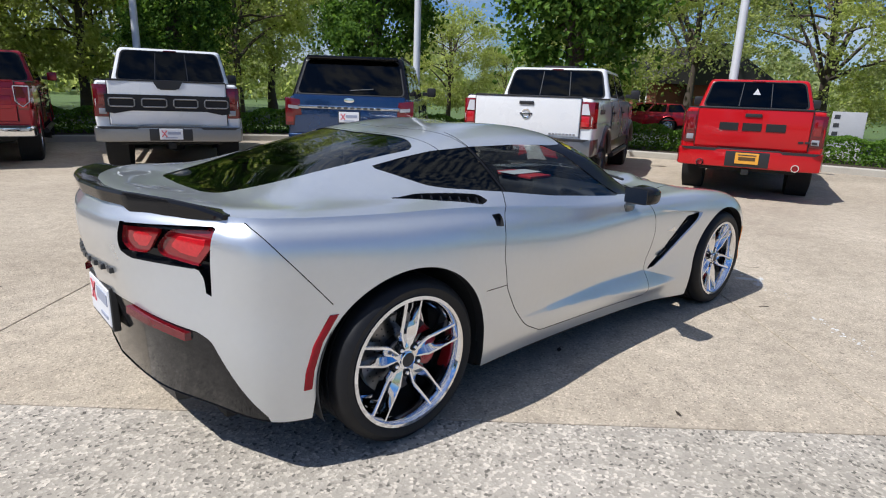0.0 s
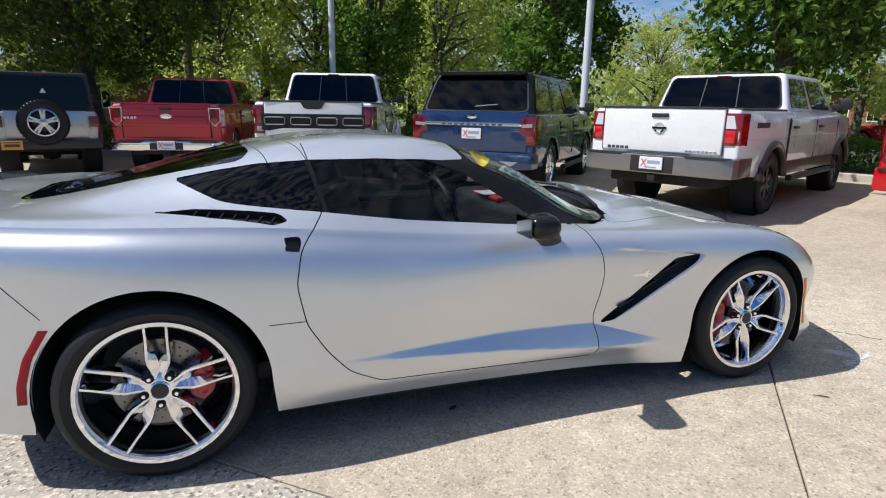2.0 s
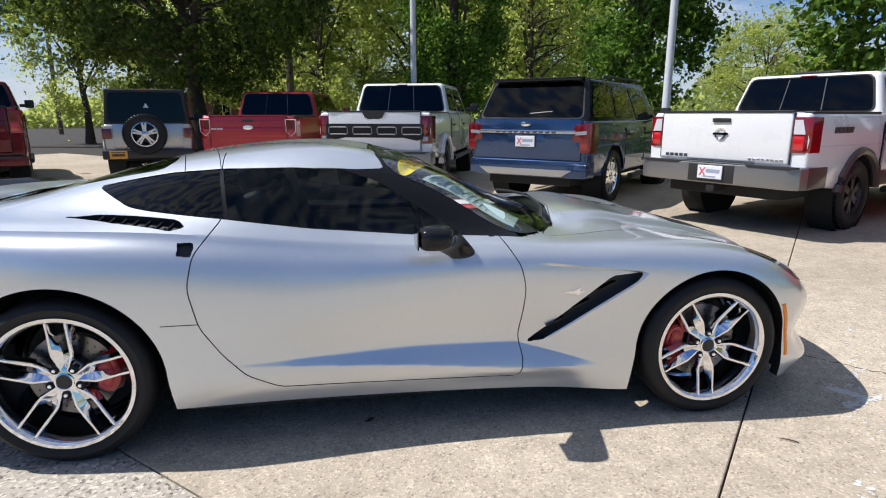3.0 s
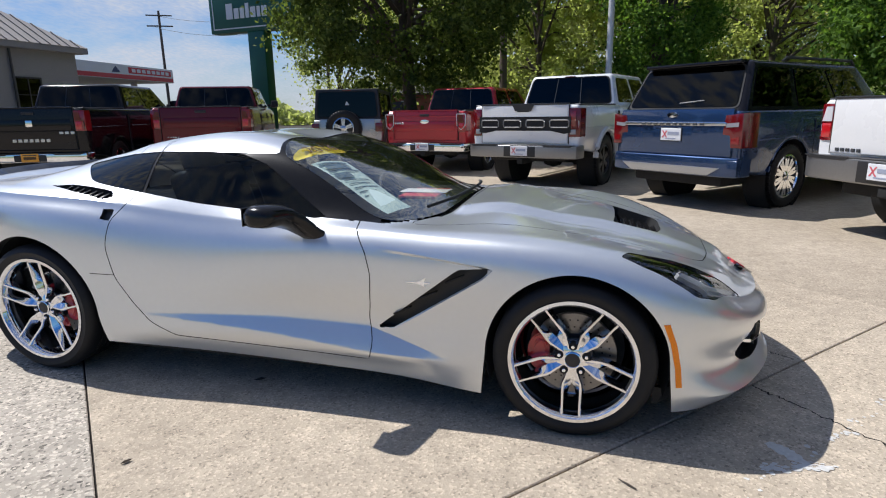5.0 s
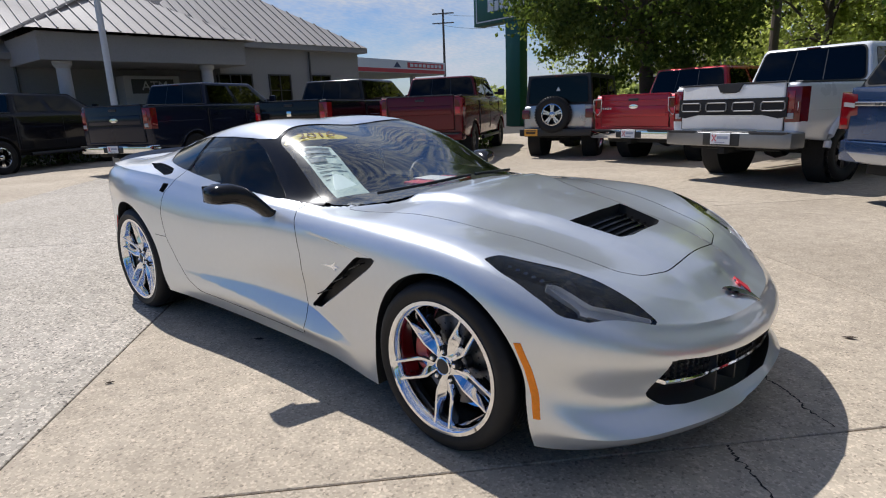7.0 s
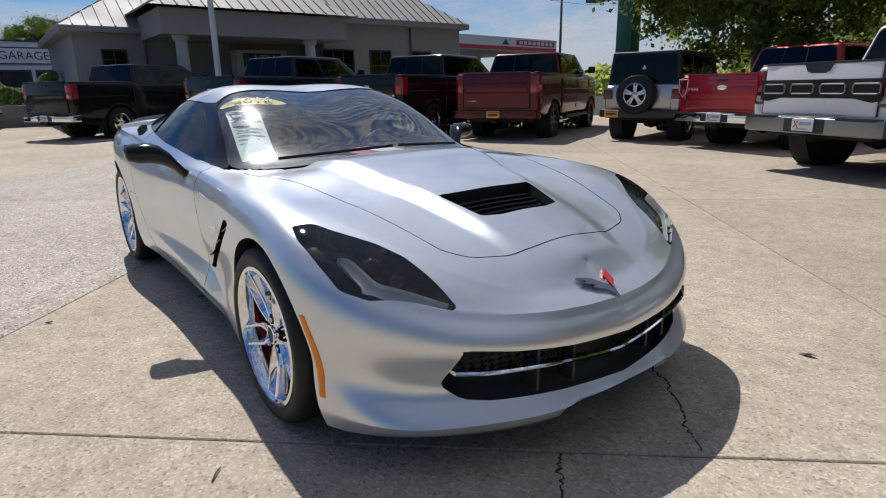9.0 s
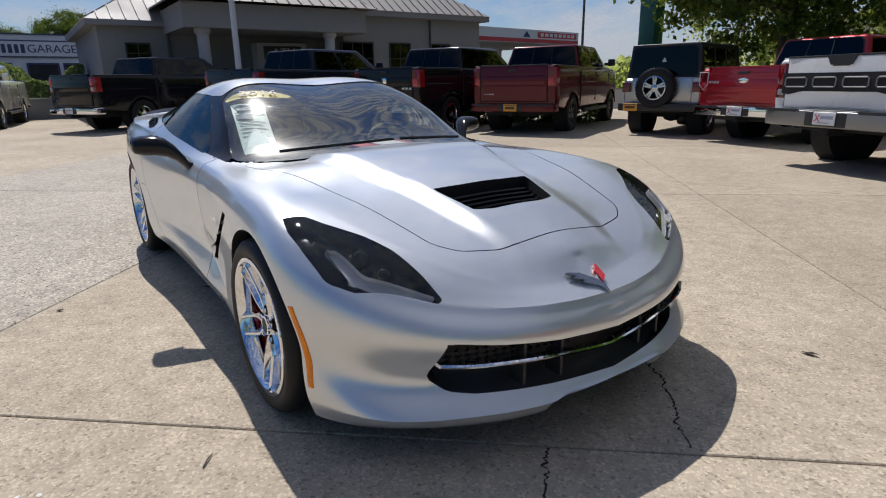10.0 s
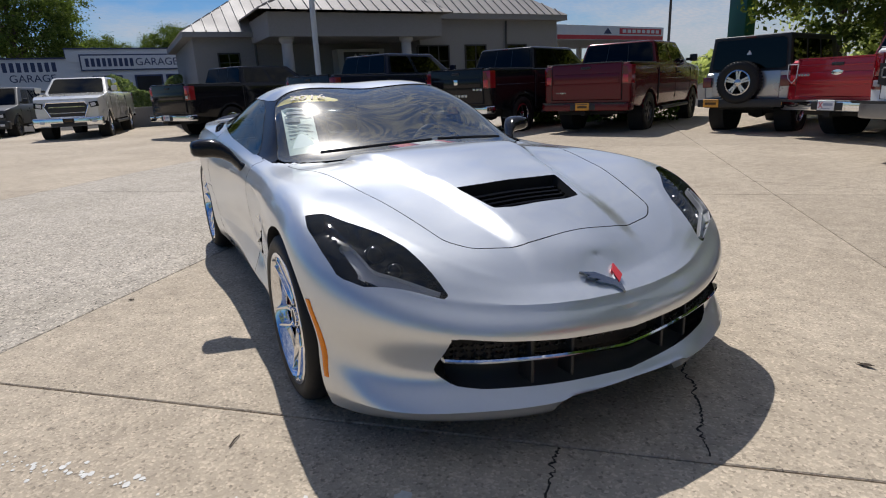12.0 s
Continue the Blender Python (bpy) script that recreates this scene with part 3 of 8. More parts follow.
def build_twigs():
    rnd = random.Random(11)
    for x, y, r, name, label in ((-0.18, -0.765, 0.022, "dry_leaf", "curled brown dry leaf on the concrete"), (1.575, -1.199, 0.03, "twig", "short dark twig on the concrete"), (2.38, 1.136, 0.025, "dry_leaf", "curled brown dry leaf on the concrete"), (-0.293, -1.519, 0.016, "dry_leaf", "small crumpled dry leaf on the concrete"), (-1.6, 2.6, 0.03, "dry_leaf", "curled brown dry leaf on the concrete")):
        bm = B()
        if name == "twig":
            tube(bm, [(-r, -r * 0.6, 0.004), (0, 0.004, 0.007), (r, r * 0.7, 0.004)], [0.0025, 0.003, 0.0015], 6)
        else:
            n = 10
            c = bm.verts.new((0, 0, 0.002))
            vs = [bm.verts.new((r * (1.5 if i % 5 == 0 else 0.9) * math.cos(2 * math.pi * i / n), 0.6 * r * math.sin(2 * math.pi * i / n), 0.002 + rnd.uniform(0.1, 0.45) * r)) for i in range(n)]
            for i in range(n):
                bm.faces.new((c, vs[i], vs[(i + 1) % n]))
        ob = finish(name, bm, "mulch" if name == "dry_leaf" else "bark", m=pose(x, y, 0.001, 0, 0, rnd.uniform(0, 360)))
        tagged(ob, label, "debris")


build_twigs()


# ---- beds, kerbs, hedges ----
def ribbon_pts(*pts, step=0.5):
    out = []
    pts = [Vector(p) for p in pts]
    for i in range(len(pts) - 1):
        p0, p1, p2, p3 = pts[max(0, i - 1)], pts[i], pts[i + 1], pts[min(len(pts) - 1, i + 2)]
        n = max(2, int((p2 - p1).length / step))
        for k in range(n):
            t = k / n
            out.append(0.5 * (2 * p1 + (p2 - p0) * t + (2 * p0 - 5 * p1 + 4 * p2 - p3) * t * t + (3 * p1 - p0 - 3 * p2 + p3) * t ** 3))
    out.append(pts[-1])
    return out


KERB = ribbon_pts((12.9, -6.5), (12.6, -2.0), (12.1, 1.2), (10.9, 4.9), (9.6, 7.6), (7.4, 10.2), (4.6, 12.1), (1.2, 13.0), (-2.6, 13.4), (-4.6, 13.8))


def sweep(bm, path, prof, closed=True):
    last = None
    for i, p in enumerate(path):
        d = (path[min(i + 1, len(path) - 1)] - path[max(i - 1, 0)]).normalized()
        nrm = Vector((d.y, -d.x))
        ring = [bm.verts.new((p.x + nrm.x * o, p.y + nrm.y * o, z)) for o, z in prof]
        if last:
            for k in range(len(prof) if closed else len(prof) - 1):
                k2 = (k + 1) % len(prof)
                bm.faces.new((last[k], last[k2], ring[k2], ring[k]))
        last = ring
    return bm


def build_beds():
    bm = sweep(B(), KERB, [(0, -0.1), (0, 0.13), (0.02, 0.15), (0.15, 0.15), (0.17, 0.13), (0.17, -0.1)])
    bmesh.ops.recalc_face_normals(bm, faces=bm.faces[:])
    tagged(finish("kerb", bm, "kerb", smooth=40), "weathered concrete kerb round the planted bed", "kerb", kind="structure")
    bm = sweep(B(), KERB, [(0.16, 0.11), (1.6, 0.17), (2.6, 0.12)], closed=False)
    tagged(finish("planting_bed", bm, "mulch"), "dark mulched planting bed behind the kerb", "ground", kind="structure")
    bm = sweep(B(), KERB, [(2.6, 0.11), (4.5, 0.06), (6.5, 0.0)], closed=False)
    tagged(finish("lawn", bm, "grass"), "green lawn verge behind the hedge", "grass", kind="structure")
    bm = sweep(B(), KERB, [(6.5, 0.0), (15, -0.005)], closed=False)
    tagged(finish("street", bm, "asphalt"), "grey asphalt street behind the lawn", "road", kind="structure")
    bm = sweep(B(), KERB, [(15, 0.0), (26, 0.02), (90, 0.05), (260, 0.05)], closed=False)
    tagged(finish("far_lawn", bm, "grass"), "green lawns of the houses across the street", "grass", kind="structure")


build_beds()


def leaf_mesh(name, pts, size, mat, seed, droop=0.0):
    """One mesh of small pointed leaves at pts, each leaf folded along its rib."""
    rs = np.random.RandomState(seed)
    n = len(pts)
    ax = rs.normal(size=(n, 3))
    ax /= np.linalg.norm(ax, axis=1)[:, None]
    ax[:, 2] -= droop
    ax /= np.linalg.norm(ax, axis=1)[:, None]
    b = np.cross(ax, rs.normal(size=(n, 3)))
    b /= np.linalg.norm(b, axis=1)[:, None]
    c = np.cross(ax, b)
    s = size * rs.uniform(0.6, 1.35, n)[:, None]
    P = np.asarray(pts)
    v = np.empty((n, 4, 3))
    v[:, 0] = P - ax * s * 0.5
    v[:, 1] = P + b * s * 0.34 + c * s * 0.12
    v[:, 2] = P + ax * s * 0.6
    v[:, 3] = P - b * s * 0.34 + c * s * 0.12
    faces = np.arange(n * 4).reshape(n, 4)
    tri = np.concatenate([faces[:, (0, 1, 2)], faces[:, (0, 2, 3)]])
    me = bpy.data.meshes.new(name)
    me.from_pydata(v.reshape(-1, 3).tolist(), [], tri.tolist())
    me.materials.append(M[mat])
    return me


def hedge(name, path, w, h, z0, n, size, mat, seed, label, lump=0.0):
    rs = np.random.RandomState(seed)
    pts = []
    lens = [0.0]
    for a, b in zip(path, path[1:]):
        lens.append(lens[-1] + (b - a).length)
    for _ in range(n):
        s = rs.uniform(0, lens[-1])
        i = max(0, min(len(path) - 2, int(np.searchsorted(lens, s)) - 1))
        a, b = path[i], path[i + 1]
        p = a + (b - a) * ((s - lens[i]) / max(1e-6, (b - a).length))
        d = (b - a).normalized()
        nrm = Vector((d.y, -d.x))
        u, t = rs.uniform(-1, 1), rs.uniform(0, 1)
        if rs.uniform() < 0.75:
            if rs.uniform() < 0.45:
                t = 1 - abs(rs.normal(0, 0.05))
            else:
                u = math.copysign(1 - abs(rs.normal(0, 0.07)), u)
        bump = 0.06 * math.sin(3.1 * s) + 0.05 * math.sin(7.3 * s + 1) + lump * (math.sin(2.3 * s + seed) * 0.6 + math.sin(5.9 * s + u) * 0.4 - 0.3)
        pts.append((p.x + nrm.x * u * w / 2, p.y + nrm.y * u * w / 2, z0 + t * (h + bump)))
    ob = new(name, leaf_mesh(name, pts, size, mat, seed))
    return tagged(ob, label, "hedge", kind="stuff")


def offset_path(path, o):
    out = []
    for i, p in enumerate(path):
        d = (path[min(i + 1, len(path) - 1)] - path[max(i - 1, 0)]).normalized()
        out.append(Vector((p.x + d.y * o, p.y - d.x * o)))
    return out


hedge("hedge", offset_path(KERB, 1.3), 0.95, 0.62, 0.12, 52000, 0.075, "leaf_hedge", 3, "clipped bright green hedge in the mulched bed")
hedge("hedge", ribbon_pts((-8.0, 11.9), (-9.6, 10.2), (-11.0, 8.4)), 0.9, 0.9, 0.0, 9000, 0.09, "leaf_hedge", 4, "leafy green shrubs beside the bank drive")
hedge("hedge", ribbon_pts((-17.2, 9.6), (-17.3, 5.5), (-17.9, 2.0), (-19.6, 0.6)), 1.0, 1.15, 0.0, 14000, 0.10, "leaf_shrub", 6, "pale green shrubs along the bank wall", 0.3)
hedge("hedge", ribbon_pts((-25.5, 0.8), (-25.8, -1.2), (-26.0, -2.2)), 1.5, 1.75, 0.0, 8000, 0.12, "leaf_shrub", 8, "large pale leafy shrubs behind the low block wall", 0.45)
low_wall = B()
box(low_wall, -0.12, 0.12, -1.9, 1.9, 0.0, 0.72)
box(low_wall, -0.16, 0.16, -1.94, 1.94, 0.72, 0.80, 0.01)
tagged(finish("low_wall", low_wall, "stucco", m=pose(-24.55, -0.7, 0, 0, 0, 6)), "low grey block wall before pale shrubs", "wall", kind="structure")


# ---- trees ----
def tree_parts(tree, trunk_h, trunk_r, crown_c, crown_r, n_limb, n_leaf, size, mat, seed, clump=0.55, skirt=1.0):
    """Tapered trunk, limbs and a crown of single leaves gathered in clumps on twigs."""
    rnd = random.Random(seed)
    rs = np.random.RandomState(seed)
    bm = B()
    top = crown_c[2] + crown_r[2] * 0.55
    pts, rad = [], []
    for i in range(9):
        t = i / 8
        pts.append((crown_c[0] * t + rnd.uniform(-0.06, 0.06) * (i > 0), crown_c[1] * t + rnd.uniform(-0.06, 0.06) * (i > 0), top * t))
        rad.append(trunk_r * (1.35 if i == 0 else 1 - 0.85 * t))
    tube(bm, pts, rad, 10)
    part("trunk", bm, "bark", tree, smooth=60)
    bm = B()
    ends = []
    for k in range(n_limb):
        a = k * 2.399 + rnd.uniform(-0.3, 0.3)
        t = rnd.uniform(0.0, 1.0)
        z0 = trunk_h + (top - trunk_h) * 0.8 * t
        el = rnd.uniform(0.25, 0.8)
        zz = crown_c[2] + crown_r[2] * rnd.uniform(-0.75, 0.8)
        rr = math.sqrt(max(0.05, 1 - ((zz - crown_c[2]) / crown_r[2]) ** 2)) * rnd.uniform(0.72, 0.97)
        e = Vector((crown_c[0] + crown_r[0] * rr * math.cos(a), crown_c[1] + crown_r[1] * rr * math.sin(a), zz))
        f = z0 / top
        s = Vector((crown_c[0] * f, crown_c[1] * f, min(z0, e.z + 0.5)))
        mid = s.lerp(e, 0.5) + Vector((0, 0, el * 0.5))
        r0 = trunk_r * (0.42 - 0.2 * t)
        tube(bm, [s, s.lerp(mid, 0.5) + Vector((0, 0, 0.1)), mid, mid.lerp(e, 0.5) + Vector((0, 0, 0.1)), e], [r0, r0 * 0.8, r0 * 0.55, r0 * 0.35, r0 * 0.12], 6)
        ends += [mid.lerp(e, 0.5), mid.lerp(e, 0.8), e]
    part("limb", bm, "bark", tree, smooth=60)
    # clump centres: limb ends plus an uneven shell
    cl = [np.array(e) for e in ends]
    m = int(n_leaf / 130)
    while len(cl) < m:
        d = rs.normal(size=3)
        d /= np.linalg.norm(d)
        r = rs.uniform(0.45, 1.0) ** 0.5
        wob = 1 + 0.22 * noise.noise(Vector((d[0] * 1.7 + seed, d[1] * 1.7, d[2] * 1.7))) + 0.1 * noise.noise(Vector((d[0] * 5, d[1] * 5 + seed, d[2] * 5)))
        p = np.array(crown_c) + d * np.array(crown_r) * r * wob
        if p[2] < trunk_h * 0.75:
            continue
        cl.append(p)
    cl = np.array(cl)
    idx = rs.randint(0, len(cl), n_leaf)
    spread = clump * rs.gamma(2.0, 0.5, n_leaf)[:, None] * 0.7
    d = rs.normal(size=(n_leaf, 3))
    d /= np.linalg.norm(d, axis=1)[:, None]
    d[:, 2] *= 0.7
    P = cl[idx] + d * spread
    ob = new("crown", leaf_mesh("crown", P, size, mat, seed + 1, 0.35))
    ob.parent = tree


def tree(pos, trunk_h, trunk_r, c, r, limbs, leaves, size, mat, seed, label, clump=0.55, turn=0.0):
    t = thing("tree", pose(pos[0], pos[1], 0, 0, 0, turn), label, "tree", "trees round the lot")
    tree_parts(t, trunk_h, trunk_r, c, r, limbs, leaves, size, mat, seed, clump)
    return t


oval = tree((-4.6, 15.4), 2.4, 0.26, (-0.45, 0, 5.7), (4.3, 4.3, 3.6), 30, 62000, 0.14, "leaf_oval", 21, "broad dark green shade tree with a short trunk", 0.6)
pear = tree((2.85, 14.6), 0.8, 0.15, (0, 0, 5.1), (1.5, 1.5, 4.7), 26, 36000, 0.105, "leaf_dark", 31, "upright dark green ornamental pear tree", 0.42)
for i, (x, y, s) in enumerate(((7.35, 11.7, 1.15), (10.4, 7.1, 1.45))):
    pear.scale = (s, s, s)
    copy_thing(pear, pose(x, y, 0, 0, 0, 67 * i + 40))
pear.scale = (1, 1, 1)
for i, (x, y, k) in enumerate(((-62, -9.5, 1.45), (-74, 4.5, 0.95), (-60, -24, 1.5), (-70, -3, 0.8))):
    oval.scale = (k, k, k)
    copy_thing(oval, pose(x, y, 0, 0, 0, 110 * i + 30))
oval.scale = (1, 1, 1)
wood = tree((8.0, 24.0), 2.0, 0.22, (0, 0, 6.0), (4.2, 4.2, 4.6), 22, 17000, 0.14, "leaf_mid", 41, "tall mid-green woodland tree across the street", 0.9)
light = tree((20.5, 12.5), 1.8, 0.18, (0, 0, 4.6), (3.3, 3.3, 3.5), 20, 17000, 0.135, "leaf_light", 51, "young tree with light spring-green leaves", 0.75)
for i, (x, y, s) in enumerate(((13.5, 31, 1.1), (27, 12, 1.15), (23.5, 5.0, 1.0), (28, -3, 1.2), (26, -14, 1.2), (-3.5, 39, 1.4), (11, 38, 1.5), (31, 20, 1.4))):
    wood.scale = (s, s, s * (1 + 0.1 * math.sin(i * 2.1)))
    copy_thing(wood, pose(x, y, 0, 0, 0, 51 * i))
wood.scale = (1, 1, 1)
for i, (x, y, s) in enumerate(((0.5, 28, 1.5), (-7.5, 31, 1.45), (8.5, 30, 1.4), (7.0, 20.5, 1.0), (-1.5, 23.5, 1.15), (14.3, 16.2, 0.62), (15.6, 14.2, 0.45), (4.2, 30.5, 1.25), (2.6, 25, 1.2), (-4.5, 28.5, 1.3), (19.5, 1.8, 0.85), (-12.5, 27, 1.0))):
    light.scale = (s, s, s)
    copy_thing(light, pose(x, y, 0, 0, 0, 83 * i))
light.scale = (1, 1, 1)


def far_woods():
    rs = np.random.RandomState(77)
    n = 60000
    a = rs.uniform(0, 2 * np.pi, n)
    r = rs.uniform(62, 90, n)
    top = 4.2 + 1.5 * np.sin(a * 9) + 1.4 * np.sin(a * 23 + 1) + 0.9 * np.sin(a * 57)
    # the view to the gas station stays open over low roofs
    gap = np.exp(-((np.angle(np.exp(1j * (a - 2.3)))) / 0.25) ** 2)
    top = top * (1 - 0.62 * gap) * np.where(np.sin(a) < -0.15, 0.2, 1.0)
    z = top * rs.uniform(0, 1, n) ** 0.8
    pts = np.stack([r * np.cos(a) - 2, r * np.sin(a) + 4, z], 1)
    ob = new("far_woods", leaf_mesh("far_woods", pts, 0.9, "leaf_mid", 78))
    tagged(ob, "far belt of mixed green trees on the horizon", "woods", kind="stuff")


far_woods()


# ---- poles ----
def light_pole(x, y, h, r, mat, label):
    t = thing("lamp_post", pose(x, y, 0), label, "lamp post", "lamp posts round the lot")
    bm = B()
    lathe(bm, [(0.0, 0.0), (0.26, 0.0), (0.26, 0.55), (0.23, 0.6), (0.0, 0.6)], 24, "z")
    part("concrete_base", bm, "kerb", t, "round concrete footing")
    bm = B()
    lathe(bm, [(r * 1.25, 0.6), (r * 1.2, 0.75), (r, 0.8), (r * 0.8, h)], 20, "z")
    part("shaft", bm, mat, t)
    bm = B()
    box(bm, -0.15, 0.75, -0.17, 0.17, h - 0.06, h + 0.09, 0.02)
    part("lamp_head", bm, "satin_black", t)


light_pole(1.48, 13.1, 7.5, 0.085, "pole", "tall pale grey steel lamp post on a concrete base")
light_pole(6.42, 8.7, 7.5, 0.085, "pole", "tall pale grey steel lamp post on a concrete base")
light_pole(11.2, 3.3, 7.5, 0.095, "pole", "tall pale grey steel lamp post on a concrete base")
light_pole(-14.35, 3.8, 7.5, 0.085, "pole", "tall grey steel lamp post before the bank")


def utility_pole(x, y, h):
    t = thing("utility_pole", pose(x, y, 0, 0, 0, 30), "weathered wooden utility pole with crossarms", "utility pole", "utility poles along the street")
    part("shaft", tube(B(), [(0, 0, 0), (0, 0, h)], [0.16, 0.11], 10), "wood_pole", t)
    for z in (h - 0.5, h - 1.5):
        part("crossarm", box(B(), -1.2, 1.2, -0.06, 0.06, z, z + 0.12, 0.01), "wood_pole", t)


utility_pole(-42, 49, 11.5)
utility_pole(-20, 41, 10.0)
utility_pole(-2.5, 20.5, 9.0)


def wire(a, b, sag):
    bm = B()
    a, b = Vector(a), Vector(b)
    pts = [a.lerp(b, i / 14) - Vector((0, 0, sag * 4 * (i / 14) * (1 - i / 14))) for i in range(15)]
    tube(bm, pts, 0.018, 5)
    tagged(finish("overhead_wire", bm, "satin_black"), "thin black overhead utility wire", "wire")


wire((-42, 49, 11.0), (-20, 41, 9.6), 0.9)
wire((-42.5, 48.5, 10.0), (-20, 41, 8.6), 1.1)
wire((-20, 41, 9.6), (-2.5, 20.5, 8.6), 1.0)
wire((-2.5, 20.5, 8.6), (25, 8, 8.4), 1.0)


# ---- bank ----
def hip_roof(bm, x0, x1, y0, y1, z, top, over=0.35, ridge="y"):
    x0, x1, y0, y1 = x0 - over, x1 + over, y0 - over, y1 + over
    if ridge == "y":
        k = (x1 - x0) / 2
        a, b = Vector(((x0 + x1) / 2, y0 + k, top)), Vector(((x0 + x1) / 2, y1 - k, top))
        quad = [(Vector((x1, y0, z)), Vector((x1, y1, z)), b, a), (Vector((x0, y1, z)), Vector((x0, y0, z)), a, b), (Vector((x0, y0, z)), Vector((x1, y0, z)), a, a), (Vector((x1, y1, z)), Vector((x0, y1, z)), b, b)]
    else:
        k = (y1 - y0) / 2
        a, b = Vector((x0 + k, (y0 + y1) / 2, top)), Vector((x1 - k, (y0 + y1) / 2, top))
        quad = [(Vector((x0, y0, z)), Vector((x1, y0, z)), b, a), (Vector((x1, y1, z)), Vector((x0, y1, z)), a, b), (Vector((x0, y1, z)), Vector((x0, y0, z)), a, a), (Vector((x1, y0, z)), Vector((x1, y1, z)), b, b)]
    return quad


def roof_object(parent, quads, z):
    bm = B()
    for q in quads:
        pts = list(q) if (q[2] - q[3]).length > 1e-4 else list(q[:3])
        bm.faces.new([bm.verts.new(p) for p in pts])
    roof = part("roof", bm, "metal_roof", parent, "brownish standing-seam metal roof", smooth=False)
    for q in quads:
        e0, e1 = q[0], q[1]
        L = (e1 - e0).length
        d = (e1 - e0) / L
        up = ((q[2] + q[3]) / 2 - (e0 + e1) / 2)
        up -= d * up.dot(d)
        top_l = (q[3] - e0).dot(d)
        top_r = (q[2] - e0).dot(d)
        s = 0.42
        while s < L:
            f = 1.0 if top_l <= s <= top_r else (s / top_l if s < top_l else (L - s) / max(1e-6, L - top_r))
            f = max(0.02, min(1.0, f))
            a, b = e0 + d * s, e0 + d * s + up * f
            nrm = d.cross(up).normalized()
            if nrm.z < 0:
                nrm = -nrm
            w = d * 0.018
            bm = B()
            v = [bm.verts.new(p) for p in (a - w, a + w, b + w, b - w, a - w + nrm * 0.045, a + w + nrm * 0.045, b + w + nrm * 0.045, b - w + nrm * 0.045)]
            for f4 in ((4, 5, 6, 7), (0, 1, 5, 4), (1, 2, 6, 5), (3, 0, 4, 7)):
                bm.faces.new([v[i] for i in f4])
            bmesh.ops.recalc_face_normals(bm, faces=bm.faces[:])
            finish("seam", bm, "metal_roof", roof)
            s += 0.42
    return roof


def facade_window(parent, x, y, z0, z1, w, cols, rows):
    # solid backing, the dimness indoors painted on as near-black
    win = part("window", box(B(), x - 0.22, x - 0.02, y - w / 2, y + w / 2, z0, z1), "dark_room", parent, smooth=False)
    t = 0.055
    fr = B()
    box(fr, x - 0.03, x + 0.03, y - w / 2 - t, y + w / 2 + t, z1, z1 + t)
    box(fr, x - 0.03, x + 0.05, y - w / 2 - t, y + w / 2 + t, z0 - t, z0)
    for s in (-1, 1):
        yy = y + s * (w / 2 + t / 2)
        box(fr, x - 0.03, x + 0.03, yy - t / 2, yy + t / 2, z0, z1)
    for i in range(1, cols):
        yy = y - w / 2 + w * i / cols
        box(fr, x - 0.018, x + 0.02, yy - 0.02, yy + 0.02, z0, z1)
    for i in range(1, rows):
        zz = z0 + (z1 - z0) * i / rows
        box(fr, x - 0.016, x + 0.018, y - w / 2, y + w / 2, zz - 0.015, zz + 0.015)
    part("frame", fr, "frame_dark", win, smooth=False)
    pane = part("pane", box(B(), x - 0.012, x - 0.006, y - w / 2, y + w / 2, z0, z1), "window_glass", win, smooth=False)
    return win


